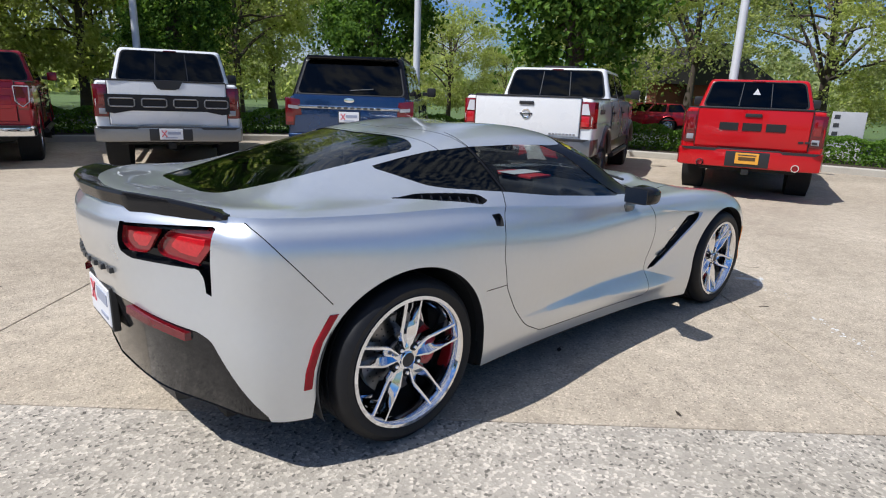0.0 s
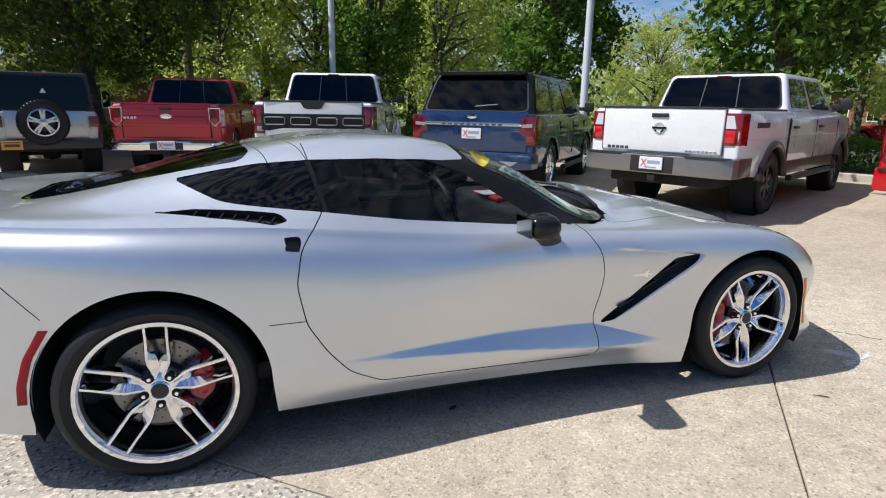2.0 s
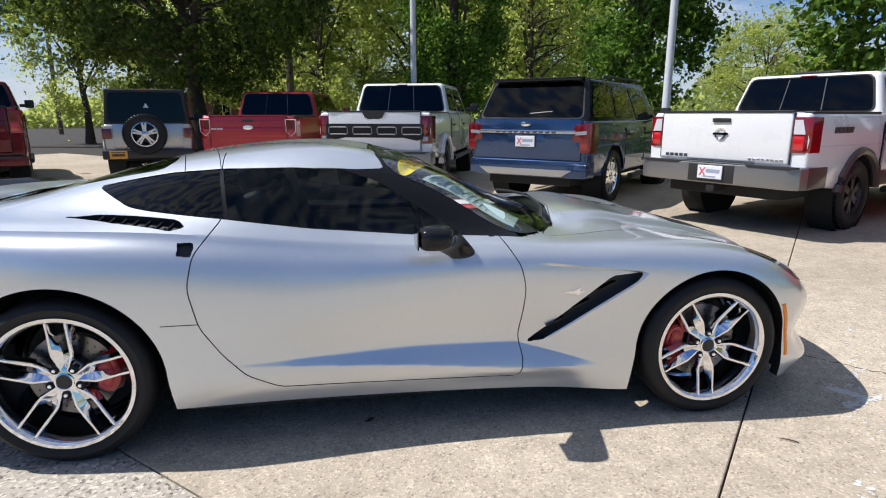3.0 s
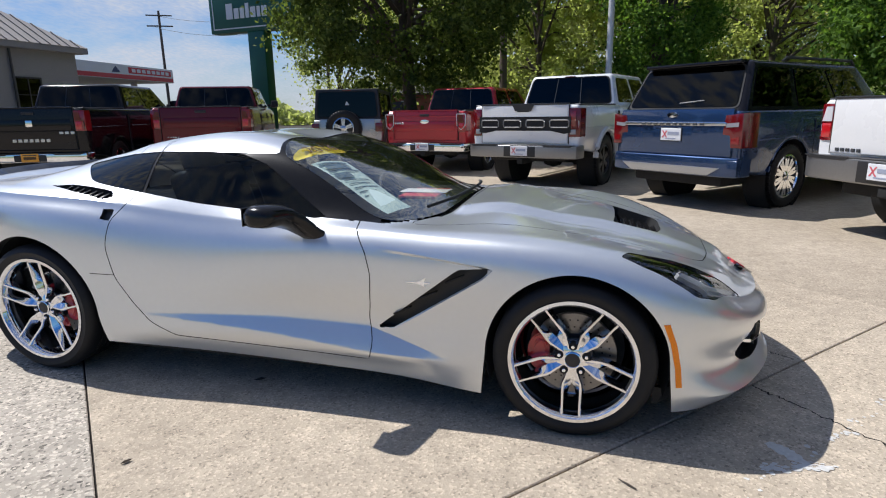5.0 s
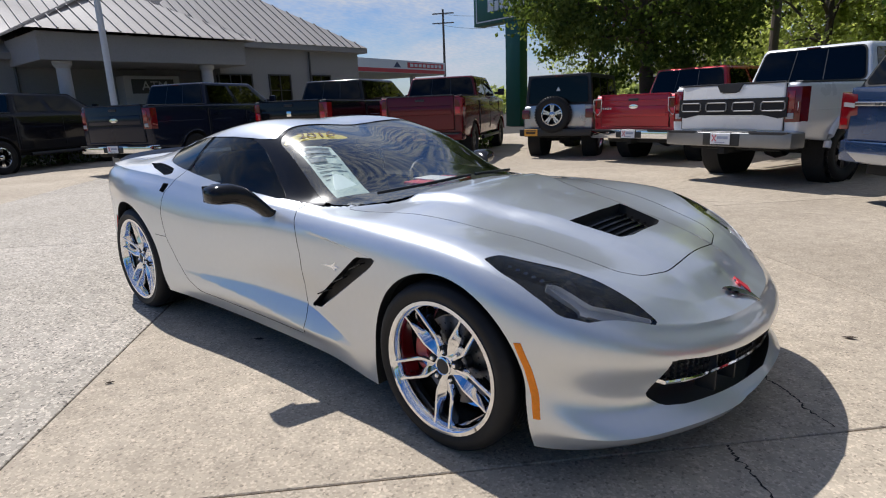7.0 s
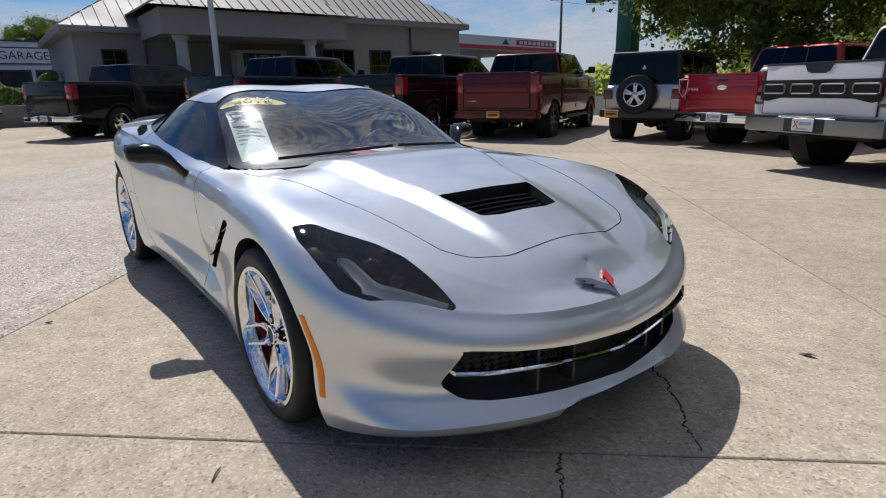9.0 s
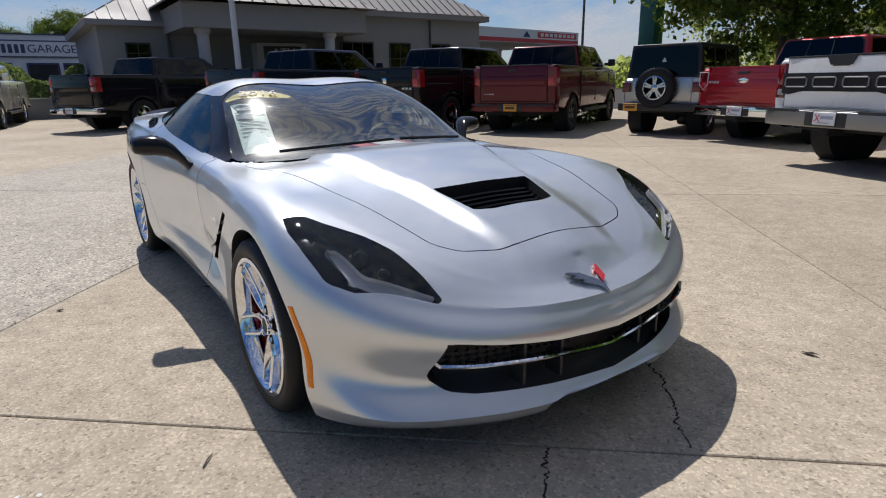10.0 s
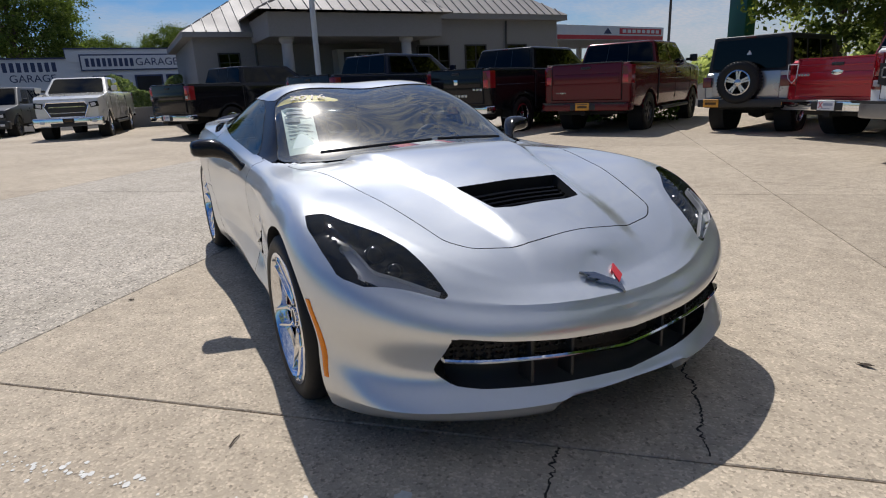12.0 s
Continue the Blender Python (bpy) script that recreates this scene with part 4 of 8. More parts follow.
def build_bank():
    bank = thing("bank_building", pose(0, 0, 0), "single-storey grey stucco bank with a metal hip roof and drive-through", "building")
    X, Z = -18.9, 3.75
    bm = B()
    box(bm, X - 9, X, 9.4, 16.3, 0, Z)
    part("wall", bm, "stucco", bank, smooth=False)
    bm = B()
    box(bm, X - 10.5, X - 1.6, 1.0, 9.4, 0, Z - 0.55)
    part("wall", bm, "stucco", bank, smooth=False)
    # eave boards
    bm = B()
    box(bm, X - 9.4, X + 0.32, 9.4, 16.65, Z - 0.02, Z + 0.2, 0.02)
    box(bm, X - 10.8, X - 1.25, 0.65, 9.4, Z - 0.57, Z - 0.38, 0.02)
    part("eave", bm, "stucco", bank, smooth=False)
    roof_object(bank, hip_roof(B(), X - 9, X, 6.5, 16.3, Z + 0.2, 7.2), 0)
    roof_object(bank, hip_roof(B(), X - 10.5, X - 1.6, 1.0, 12.5, Z - 0.38, 6.4), 0)
    # drive-through portico
    bm = B()
    box(bm, X - 1.7, X + 1.6, 3.1, 9.6, 2.95, 3.75, 0.03)
    part("fascia", bm, "stucco", bank, "deep grey portico fascia", smooth=False)
    roof_object(bank, hip_roof(B(), X - 4.5, X + 1.6, 3.1, 9.6, 3.78, 5.75, ridge="x"), 0)
    for y in (3.75, 8.25):
        bm = B()
        lathe(bm, [(0.0, 0), (0.30, 0), (0.30, 0.25), (0.20, 0.32), (0.185, 2.75), (0.26, 2.85), (0.26, 2.96), (0, 2.96)], 28, "z", m=Matrix.Translation((X + 1.2, y, 0)))
        part("column", bm, "stucco_light", bank, "round pale grey column")
    # teller machine under the portico
    bm = B()
    box(bm, X - 1.6, X - 0.9, 6.2, 8.2, 0, 2.7, 0.03)
    atm = part("teller_machine", bm, "stucco_light", bank, "grey cash machine kiosk")
    part("sign_panel", box(B(), X - 0.9, X - 0.86, 6.45, 7.95, 2.08, 2.58, 0.01), "graphite", atm)
    letters("lettering", "ATM", 0.46, "stucco_light", atm, pose(X - 0.85, 7.25, 2.33, 90, 0, 90))
    part("screen", box(B(), X - 0.9, X - 0.86, 6.6, 7.8, 1.0, 1.7, 0.01), "frame_dark", atm)
    for y, w, c in ((10.0, 1.35, 3), (12.0, 0.95, 2), (14.1, 0.95, 2)):
        facade_window(bank, X + 0.02, y, 1.55, 2.7, w, c, 2)
    facade_window(bank, X - 1.58, 2.2, 1.7, 2.6, 0.7, 2, 3)
    for y in (9.6, 11.1):
        bm = tube(B(), [(X + 0.1, y + 2.4, 0), (X + 0.1, y + 2.4, Z - 0.05)], 0.045, 8) if y > 10 else tube(B(), [(X - 1.5, 3.2, 0), (X - 1.5, 3.2, Z - 0.6)], 0.045, 8)
        part("downpipe", bm, "graphite", bank)
    part("vent_pipe", tube(B(), [(X - 6, 3.6, 4.5), (X - 6, 3.6, 6.3)], 0.09, 10), "graphite", bank)
    # low block behind the corner
    bm = B()
    box(bm, X - 13, X - 4, 16.6, 19.5, 0, 3.9)
    part("rear_wing", bm, "stucco_light", bank, smooth=False)


build_bank()


def build_garage():
    g = thing("garage_building", pose(-41, -3.0, 0, 0, 0, 4), "long white painted garage with dark bay doors", "building")
    part("wall", box(B(), -8, 0, -16, 5.6, 0, 3.7, 0.0), "garage_white", g, smooth=False)
    part("parapet", box(B(), -8.05, 0.06, -1.5, 5.66, 3.5, 4.25, 0.0), "garage_white", g, smooth=False)
    part("coping", box(B(), -8.1, 0.12, -1.55, 5.72, 4.25, 4.33), "sign_blue", g, smooth=False)
    part("coping", box(B(), -8.1, 0.1, -16.1, -1.56, 3.7, 3.78), "sign_blue", g, smooth=False)
    for y in (0.6, 3.0, 4.9):
        # no opening: a flat panel coloured like the shade inside the bay
        d = part("bay_door", box(B(), -0.05, 0.03, y - 0.75, y + 0.75, 0.1, 2.55), "dark_room", g, "near-black panel for the shade in an open bay", smooth=False)
        fr = B()
        box(fr, 0.0, 0.06, y - 0.85, y - 0.75, 0.0, 2.65)
        box(fr, 0.0, 0.06, y + 0.75, y + 0.85, 0.0, 2.65)
        box(fr, 0.0, 0.06, y - 0.75, y + 0.75, 2.55, 2.65)
        part("frame", fr, "sign_blue", d, smooth=False)
    # sign: the name stays as plain bars, the trade is lettered
    s = part("sign_board", box(B(), 0.06, 0.10, -0.8, 5.0, 2.95, 3.95, 0.0), "sign_blue", g, "long white sign board with navy border", smooth=False)
    part("sign_face", box(B(), 0.10, 0.115, -0.72, 4.92, 3.03, 3.87), "garage_white", s, smooth=False)
    for i in range(9):
        y = -0.5 + i * 0.315
        part("letter_bar", box(B(), 0.115, 0.13, y, y + 0.2, 3.2, 3.7), "sign_blue", s, smooth=False)
    letters("lettering", "GARAGE", 0.66, "sign_blue", s, pose(0.125, 3.62, 3.44, 90, 0, 90))
    for i in range(9):
        y = -5.2 + i * 0.36
        part("letter_bar", box(B(), 0.0, 0.015, y, y + 0.22, 2.95, 3.5), "sign_blue", g, smooth=False)
    letters("lettering", "GARAGE", 0.62, "sign_blue", g, pose(0.012, -3.4, 2.55, 90, 0, 90))
    for y in (-8, -11, -14):
        facade_window(g, 0.02, y, 1.2, 2.4, 1.6, 2, 2)
    part("flue", tube(B(), [(-4, -8.0, 3.7), (-4, -8.0, 5.2)], 0.16, 10), "stucco_light", g)


build_garage()


def build_gas_station():
    g = thing("gas_station", pose(-31.5, 27.3, 0, 0, 0, 8), "gas station with a red and white canopy", "building")
    c = part("canopy", box(B(), -4, 4, -5.5, 5.5, 3.55, 4.45, 0.03), "white_panel", g, "white canopy with a red band", smooth=False)
    part("red_band", box(B(), 4.0, 4.02, -5.4, 5.4, 3.6, 3.85), "red_panel", c, smooth=False)
    part("red_band", box(B(), 4.0, 4.02, 0.6, 5.2, 3.95, 4.32), "red_panel", c, smooth=False)
    bm = B()
    slab_poly(bm, [(-1.0, 3.95), (-0.6, 4.32), (-0.2, 3.95)], 4.0, 4.02, "x")
    part("logo_shape", bm, "sign_blue", c, smooth=False)
    for i in range(8):
        part("letter_bar", box(B(), 4.02, 4.035, 0.9 + i * 0.52, 1.25 + i * 0.52, 4.03, 4.24), "white_panel", c, smooth=False)
    for y in (-3.6, 3.6):
        for x in (-2.2, 2.2):
            part("canopy_post", box(B(), x - 0.15, x + 0.15, y - 0.15, y + 0.15, 0, 3.55), "white_panel", g, smooth=False)
    for y in (-3.6, 3.6):
        part("pump", box(B(), 1.5, 2.0, y + 0.5, y + 1.3, 0.15, 1.9, 0.05), "red_panel", g)
    part("shop", box(B(), -16, -8, -8, 8, 0, 3.6), "garage_white", g, smooth=False)


build_gas_station()


def build_green_sign():
    s = thing("pylon_sign", pose(-15.9, 24.9, 0, 0, 0, -9), "tall dark green pylon sign with a white-edged board", "sign")
    part("pylon", box(B(), -0.52, 0.52, -0.3, 0.3, 0, 5.6, 0.02), "green_sign", s)
    bd = part("sign_board", box(B(), -2.9, 2.4, -0.36, 0.36, 5.45, 7.9, 0.03), "green_sign", s)
    rim = B()
    for x0, x1, z0, z1 in ((-2.7, 2.2, 5.62, 5.68), (-2.7, 2.2, 7.66, 7.72), (-2.7, -2.64, 5.68, 7.66), (2.14, 2.2, 5.68, 7.66)):
        box(rim, x0, x1, -0.38, -0.36, z0, z1)
    part("edge_line", rim, "white_panel", bd, smooth=False)
    x = -1.75
    for w, h in ((0.42, 0.75), (0.3, 0.5), (0.26, 0.5), (0.22, 0.7), (0.32, 0.5), (0.2, 0.5), (0.32, 0.5)):
        part("letter_bar", box(B(), x, x + w, -0.39, -0.36, 6.1, 6.1 + h), "white_panel", bd, smooth=False)
        x += w + 0.1


build_green_sign()


def build_house(x, y, turn, w, d, h, label):
    hs = thing("house", pose(x, y, 0, 0, 0, turn), label, "house", "houses across the street")
    part("wall", box(B(), -w / 2, w / 2, -d / 2, d / 2, 0, h), "brick", hs, smooth=False)
    bm = B()
    k = d / 2 + 0.5
    slab_poly(bm, [(-k, h - 0.1), (0, h + d * 0.27), (k, h - 0.1), (k - 0.1, h - 0.22), (-k + 0.1, h - 0.22)], -w / 2 - 0.45, w / 2 + 0.45, "x")
    part("roof", bm, "shingle", hs, "dark shingle roof", smooth=False)
    for i in range(3):
        xx = -w / 2 + w * (i + 0.5) / 3
        win = part("window", box(B(), xx - 0.55, xx + 0.55, -d / 2 - 0.03, -d / 2 + 0.02, 0.95, 2.1), "white_panel", hs, smooth=False)
        for s in (-1, 1):
            part("pane", box(B(), xx + s * 0.25 - 0.22, xx + s * 0.25 + 0.22, -d / 2 - 0.05, -d / 2 - 0.03, 1.02, 2.03), "window_glass", win, smooth=False)
    part("door", box(B(), -w / 2 + 0.7, -w / 2 + 1.6, -d / 2 - 0.04, -d / 2, 0, 2.05), "frame_dark", hs, smooth=False)


build_house(30.5, 15.2, 65 + 180, 8, 7, 2.5, "low red brick house with a dark shingle roof")
build_house(-7.6, 41.0, -12, 12, 8, 2.7, "low brick house behind the shade tree")


def build_lot_sign():
    s = thing("monument_sign", pose(14.5, 1.75, 0.1, 0, 0, 12) @ Matrix.Diagonal((0.6, 0.6, 0.68, 1)), "small white and grey monument sign behind the hedge", "sign")
    part("plinth", box(B(), -0.12, 0.12, -0.6, 0.6, 0, 0.5, 0.02), "stone", s)
    p = part("panel", box(B(), -0.09, 0.09, -0.6, 0.6, 0.5, 1.75, 0.02), "stucco_light", s)
    for z in (1.5, 1.2, 0.9):
        part("letter_bar", box(B(), -0.105, -0.09, 0.3, 0.5, z, z + 0.14), "graphite", p, smooth=False)


build_lot_sign()


# ---- parked vehicles ----
def wheel(parent, x, y, r, w, rim_r, rim_mat, spokes, side, steel=False, name="wheel"):
    """Tyre with shoulder and tread blocks, dished rim with spokes. side: -1 right, 1 left."""
    k = (round(r, 3), round(w, 3), round(rim_r, 3), rim_mat, spokes)
    s = side
    bm = B()
    h = w / 2
    prof = [(rim_r - 0.01, -h * 0.72), (rim_r + 0.015, -h * 0.9), (rim_r + (r - rim_r) * 0.5, -h), (r - 0.035, -h * 0.94), (r - 0.008, -h * 0.78), (r, -h * 0.6), (r, h * 0.6), (r - 0.008, h * 0.78), (r - 0.035, h * 0.94), (rim_r + (r - rim_r) * 0.5, h), (rim_r + 0.015, h * 0.9), (rim_r - 0.01, h * 0.72)]
    lathe(bm, prof, 40)
    # tread lugs round the crown
    n = 40
    for i in range(n):
        a = 2 * math.pi * i / n
        for yy in (-h * 0.55, h * 0.55):
            box(bm, -0.018, 0.018, yy - h * 0.3, yy + h * 0.3, r - 0.012, r + 0.006, m=Matrix.Rotation(a + (0.07 if yy > 0 else 0), 4, "Y"))
    root = part(name, bm, "tyre", parent, m=Matrix.Translation((x, y, r)), smooth=40)
    bm = B()
    o = s * h * 0.8
    lathe(bm, [(rim_r, o), (rim_r - 0.02, o + s * 0.005), (rim_r - 0.035, o - s * 0.03), (rim_r - 0.05, -s * h * 0.7), (0.06, -s * h * 0.5)], 40)
    part("barrel", bm, "dark_alloy", root)
    bm = B()
    for i in range(spokes):
        a = 2 * math.pi * i / spokes
        slab_poly(bm, [(-0.028, 0.03), (0.028, 0.03), (0.05, rim_r - 0.02), (0.012, rim_r - 0.02), (0.0, rim_r * 0.55), (-0.012, rim_r - 0.02), (-0.05, rim_r - 0.02)], o - s * 0.055, o - s * 0.012, taper=lambda v, a=a: Matrix.Rotation(a, 3, "Y") @ v)
    lathe(bm, [(0.0, o - s * 0.0), (0.05, o - s * 0.002), (0.075, o - s * 0.02), (0.08, o - s * 0.06)], 24)
    lathe(bm, [(rim_r, o), (rim_r - 0.022, o + s * 0.006), (rim_r - 0.03, o - s * 0.02)], 40)
    part("rim", bm, rim_mat, root)
    return root


def quad_on(q, u0, u1, v0, v1, off):
    """A pane on the quad q (lower a, b; upper c, d), moved out by off."""
    a, b, c, d = q
    nrm = (b - a).cross(d - a).normalized()

    def at(u, v):
        return a.lerp(b, u).lerp(d.lerp(c, u), v) + nrm * off
    return [at(u0, v0), at(u1, v0), at(u1, v1), at(u0, v1)]


def pane(name, pts, thick, mat, parent, label="", round_by=0.04):
    """A flat pane with rounded corners, thick metres deep."""
    bm = B()
    nrm = (pts[1] - pts[0]).cross(pts[3] - pts[0]).normalized()
    loop = []
    n = len(pts)
    for i in range(n):
        p, a, b = pts[i], pts[i - 1], pts[(i + 1) % n]
        da, db = (a - p), (b - p)
        ra = min(round_by, da.length * 0.4)
        rb = min(round_by, db.length * 0.4)
        p0, p1 = p + da.normalized() * ra, p + db.normalized() * rb
        for t in (0, 0.25, 0.5, 0.75, 1.0):
            loop.append(p0 * (1 - t) ** 2 + p * 2 * t * (1 - t) + p1 * t * t)
    top = [bm.verts.new(p + nrm * thick) for p in loop]
    low = [bm.verts.new(p) for p in loop]
    bm.faces.new(top)
    bm.faces.new(low[::-1])
    k = len(loop)
    for i in range(k):
        bm.faces.new((low[i], low[(i + 1) % k], top[(i + 1) % k], top[i]))
    bmesh.ops.recalc_face_normals(bm, faces=bm.faces[:])
    return part(name, bm, mat, parent, label, smooth=30)


def hexa(bm, q_low, q_top, bevel):
    a = [bm.verts.new(p) for p in q_low]
    b = [bm.verts.new(p) for p in q_top]
    fs = [bm.faces.new(a[::-1]), bm.faces.new(b)]
    for i in range(4):
        fs.append(bm.faces.new((a[i], a[(i + 1) % 4], b[(i + 1) % 4], b[i])))
    bmesh.ops.recalc_face_normals(bm, faces=fs)
    if bevel:
        es = [e for e in {e for f in fs for e in f.edges} if not (e.verts[0] in a and e.verts[1] in a)]
        bmesh.ops.bevel(bm, geom=es, offset=bevel, segments=4, affect="EDGES", profile=0.55)


def arc(cx, cz, r, a0, a1, n):
    return [(cx + r * math.cos(radians(a0 + (a1 - a0) * i / n)), cz + r * math.sin(radians(a0 + (a1 - a0) * i / n))) for i in range(n + 1)]


def bars(parent, x, y0, y1, z0, z1, n, mat, gap=0.3, name="badge_bar"):
    w = (y1 - y0) / n
    for i in range(n):
        part(name, box(B(), x - 0.012, x, y0 + w * i + w * gap / 2, y0 + w * (i + 1) - w * gap / 2, z0, z1, 0.003, seg=1), mat, parent)


def number_plate(parent, x, y, z, mat, front=False):
    s = 1 if front else -1
    p = part("number_plate", box(B(), min(x, x + s * 0.012), max(x, x + s * 0.012), y - 0.155, y + 0.155, z - 0.078, z + 0.078, 0.004, seg=1), mat, parent, "dealer plate with plain bars")
    xx = x + s * 0.012
    x0, x1 = min(xx, xx + s * 0.003), max(xx, xx + s * 0.003)
    if mat == "plate_white":
        part("plate_frame", box(B(), min(x, x + s * 0.008), max(x, x + s * 0.008), y - 0.168, y + 0.168, z - 0.09, z + 0.09, 0.004, seg=1), "satin_black", p)
        for a, b in ((-0.125, -0.06), (-0.06, -0.125)):
            part("plate_bar", slab_poly(B(), [(y + s * a - 0.009, z - 0.04), (y + s * a + 0.009, z - 0.04), (y + s * b + 0.009, z + 0.05), (y + s * b - 0.009, z + 0.05)], x0, x1, "x"), "plate_ink_red", p, smooth=False)
        part("plate_bar", box(B(), x0, x1, min(y - s * 0.045, y + s * 0.125), max(y - s * 0.045, y + s * 0.125), z - 0.005, z + 0.035), "plate_ink", p, smooth=False)
        part("plate_bar", box(B(), x0, x1, y - 0.08, y + 0.08, z - 0.058, z - 0.045), "plate_ink", p, smooth=False)
    else:
        part("plate_bar", box(B(), x0, x1, y - 0.12, y + 0.12, z + 0.04, z + 0.055), "graphite", p, smooth=False)
        part("plate_bar", box(B(), x0, x1, y - 0.11, y + 0.11, z - 0.03, z + 0.02), "brown_ink", p, smooth=False)


def vehicle(pos, heading, label, category, paint, kind="pickup", wb=3.7, W=2.02, H=1.94, roh=1.22, foh=0.95, bed=1.72, rail=1.42, r=0.405, sill=0.52,
            bumper="chrome", lower=None, rim="alloy", spokes=6, plate="plate_white", lamp="slim", tail=None, group="vehicles parked round the lot", flare=None, front=False, roof=None, lift=0.0, crease=True, rim_k=0.6, bump_z=None):
    t = thing("pickup_truck" if kind == "pickup" else "jeep" if kind == "jeep" else "suv", pose(pos[0], pos[1], 0, 0, 0, heading), label, category, group)
    rail, sill, H = rail + lift, sill + lift, H + lift
    L0, L1 = -roh, wb + foh
    cab0 = L0 + bed + 0.06 if kind == "pickup" else L0 + 0.04
    cab1 = wb - 0.55
    hood = rail - (0.12 if kind != "jeep" else 0.03)
    ar = r + 0.085
    h = W / 2
    belt = rail
    pts = [(L0, sill + 0.08), (L0 - 0.012, rail - 0.03), (L0 + 0.02, rail), (cab1 + 0.1, rail), (wb + foh * 0.55, hood + 0.02), (L1 - 0.06, hood - 0.06), (L1, hood - 0.2), (L1, sill + 0.02)]
    pts += arc(wb, r, ar, max(0, math.degrees(math.asin(min(1, (sill - r) / ar)))), 180 - max(0, math.degrees(math.asin(min(1, (sill - r) / ar)))), 16)
    pts += [(wb * 0.62, sill), (wb * 0.35, sill)]
    pts += arc(0, r, ar, max(0, math.degrees(math.asin(min(1, (sill - r) / ar)))), 180 - max(0, math.degrees(math.asin(min(1, (sill - r) / ar)))), 16)

    def shape(v):
        # the sides lean in above the shoulder and tuck in at the sill
        z = v.z
        k = 1 - 0.045 * max(0, (z - (rail - 0.28)) / 0.28) ** 2 - 0.03 * max(0, (sill + 0.25 - z) / 0.25)
        f = max(0, (v.x - (wb + foh * 0.2)) / (foh * 0.8))
        k *= 1 - 0.14 * f * f
        # rounded rear corners
        k *= 1 - 0.035 * max(0, (L0 + 0.22 - v.x) / 0.22) ** 2
        return Vector((v.x, v.y * k, v.z))
    bm = B()
    slab_poly(bm, pts, -h, h, "y", 0.035, 3)
    for z in (rail - 0.07, rail - 0.16, rail - 0.28, sill + 0.25, sill + 0.12):
        bmesh.ops.bisect_plane(bm, geom=bm.verts[:] + bm.edges[:] + bm.faces[:], plane_co=(0, 0, z), plane_no=(0, 0, 1))
    for x in (L0 + 0.06, L0 + 0.13, L0 + 0.22, wb + foh * 0.3, wb + foh * 0.55, wb + foh * 0.8):
        bmesh.ops.bisect_plane(bm, geom=bm.verts[:] + bm.edges[:] + bm.faces[:], plane_co=(x, 0, 0), plane_no=(1, 0, 0))
    for v in bm.verts:
        v.co = shape(v.co)
    body = part("body", bm, paint, t, smooth=35)
    if kind == "pickup":
        part("bed_liner", box(B(), L0 + 0.06, cab0 - 0.04, -h + 0.11, h - 0.11, rail - 0.02, rail + 0.006, 0.004, seg=1), "satin_black", body)
        for s in (-1, 1):
            part("bed_rail", box(B(), L0 + 0.05, cab0 - 0.02, s * (h - 0.10) - 0.05, s * (h - 0.10) + 0.05, rail - 0.004, rail + 0.018, 0.006, seg=1), "satin_black", body)
        # gap between cab and bed
        for s in (-1, 1):
            part("cab_gap", box(B(), cab0 - 0.025, cab0 + 0.005, s * h - 0.012, s * h + 0.003, sill + 0.05, rail - 0.1), "gap", body, smooth=False)
    # door lines and handles
    nd = 2
    dl = (cab1 + 0.05 - cab0) / 2 if kind == "pickup" else (cab1 + 0.05 - 0.45) / 2
    start = cab0 + 0.06 if kind == "pickup" else 0.5
    for s in (-1, 1):
        for i in range(nd + 1):
            xx = start + dl * i
            part("door_gap", box(B(), xx - 0.004, xx + 0.004, s * h - 0.01 if s > 0 else -h - 0.003, h + 0.003 if s > 0 else -h + 0.01, sill + 0.12, rail - 0.12), "gap", body, smooth=False)
        for i in range(nd):
            xx = start + dl * i + (0.12 if i >= 0 else 0)
            part("door_handle", box(B(), xx, xx + 0.2, s * (h + 0.012) - 0.02, s * (h + 0.012) + 0.02, rail - 0.24, rail - 0.205, 0.01), "satin_black" if bumper != "chrome" else paint, body)
        if kind != "jeep":
            part("side_step", tube(B(), [(0.75, s * (h + 0.02), sill - 0.08), (wb - 0.75, s * (h + 0.02), sill - 0.08)], 0.045, 10), "satin_black", t)
    for s in (-1, 1):
        part("side_crease", box(B(), L0 + 0.2, wb + foh * 0.3, s * (h - 0.002) - 0.006, s * (h - 0.002) + 0.006, rail - 0.36, rail - 0.345, 0.004, seg=1), paint, body)
    if lower:
        for s in (-1, 1):
            part("lower_cladding", box(B(), ar + 0.02, wb - ar - 0.02, s * (h - 0.01) - 0.02, s * (h - 0.01) + 0.02, sill - 0.02, sill + 0.16, 0.01), lower, body)
    # greenhouse
    back = 0.16 if kind == "pickup" else (0.34 if kind == "suv" else 0.05)
    wl, wt = h - 0.055, h - (0.20 if kind != "jeep" else 0.12)
    front_x = cab1 + (0.12 if kind != "jeep" else -0.25)
    top_x = cab1 - (0.72 if kind != "jeep" else 0.5)
    ql = [Vector((cab0, -wl, belt - 0.03)), Vector((front_x, -wl, belt - 0.06)), Vector((front_x, wl, belt - 0.06)), Vector((cab0, wl, belt - 0.03))]
    zt = H
    qt = [Vector((cab0 + back, -wt, zt)), Vector((top_x, -wt, zt)), Vector((top_x, wt, zt)), Vector((cab0 + back, wt, zt))]
    bm = B()
    hexa(bm, ql, qt, 0.075 if kind != "jeep" else 0.03)
    cab = part("cab", bm, roof or paint, t, smooth=50)
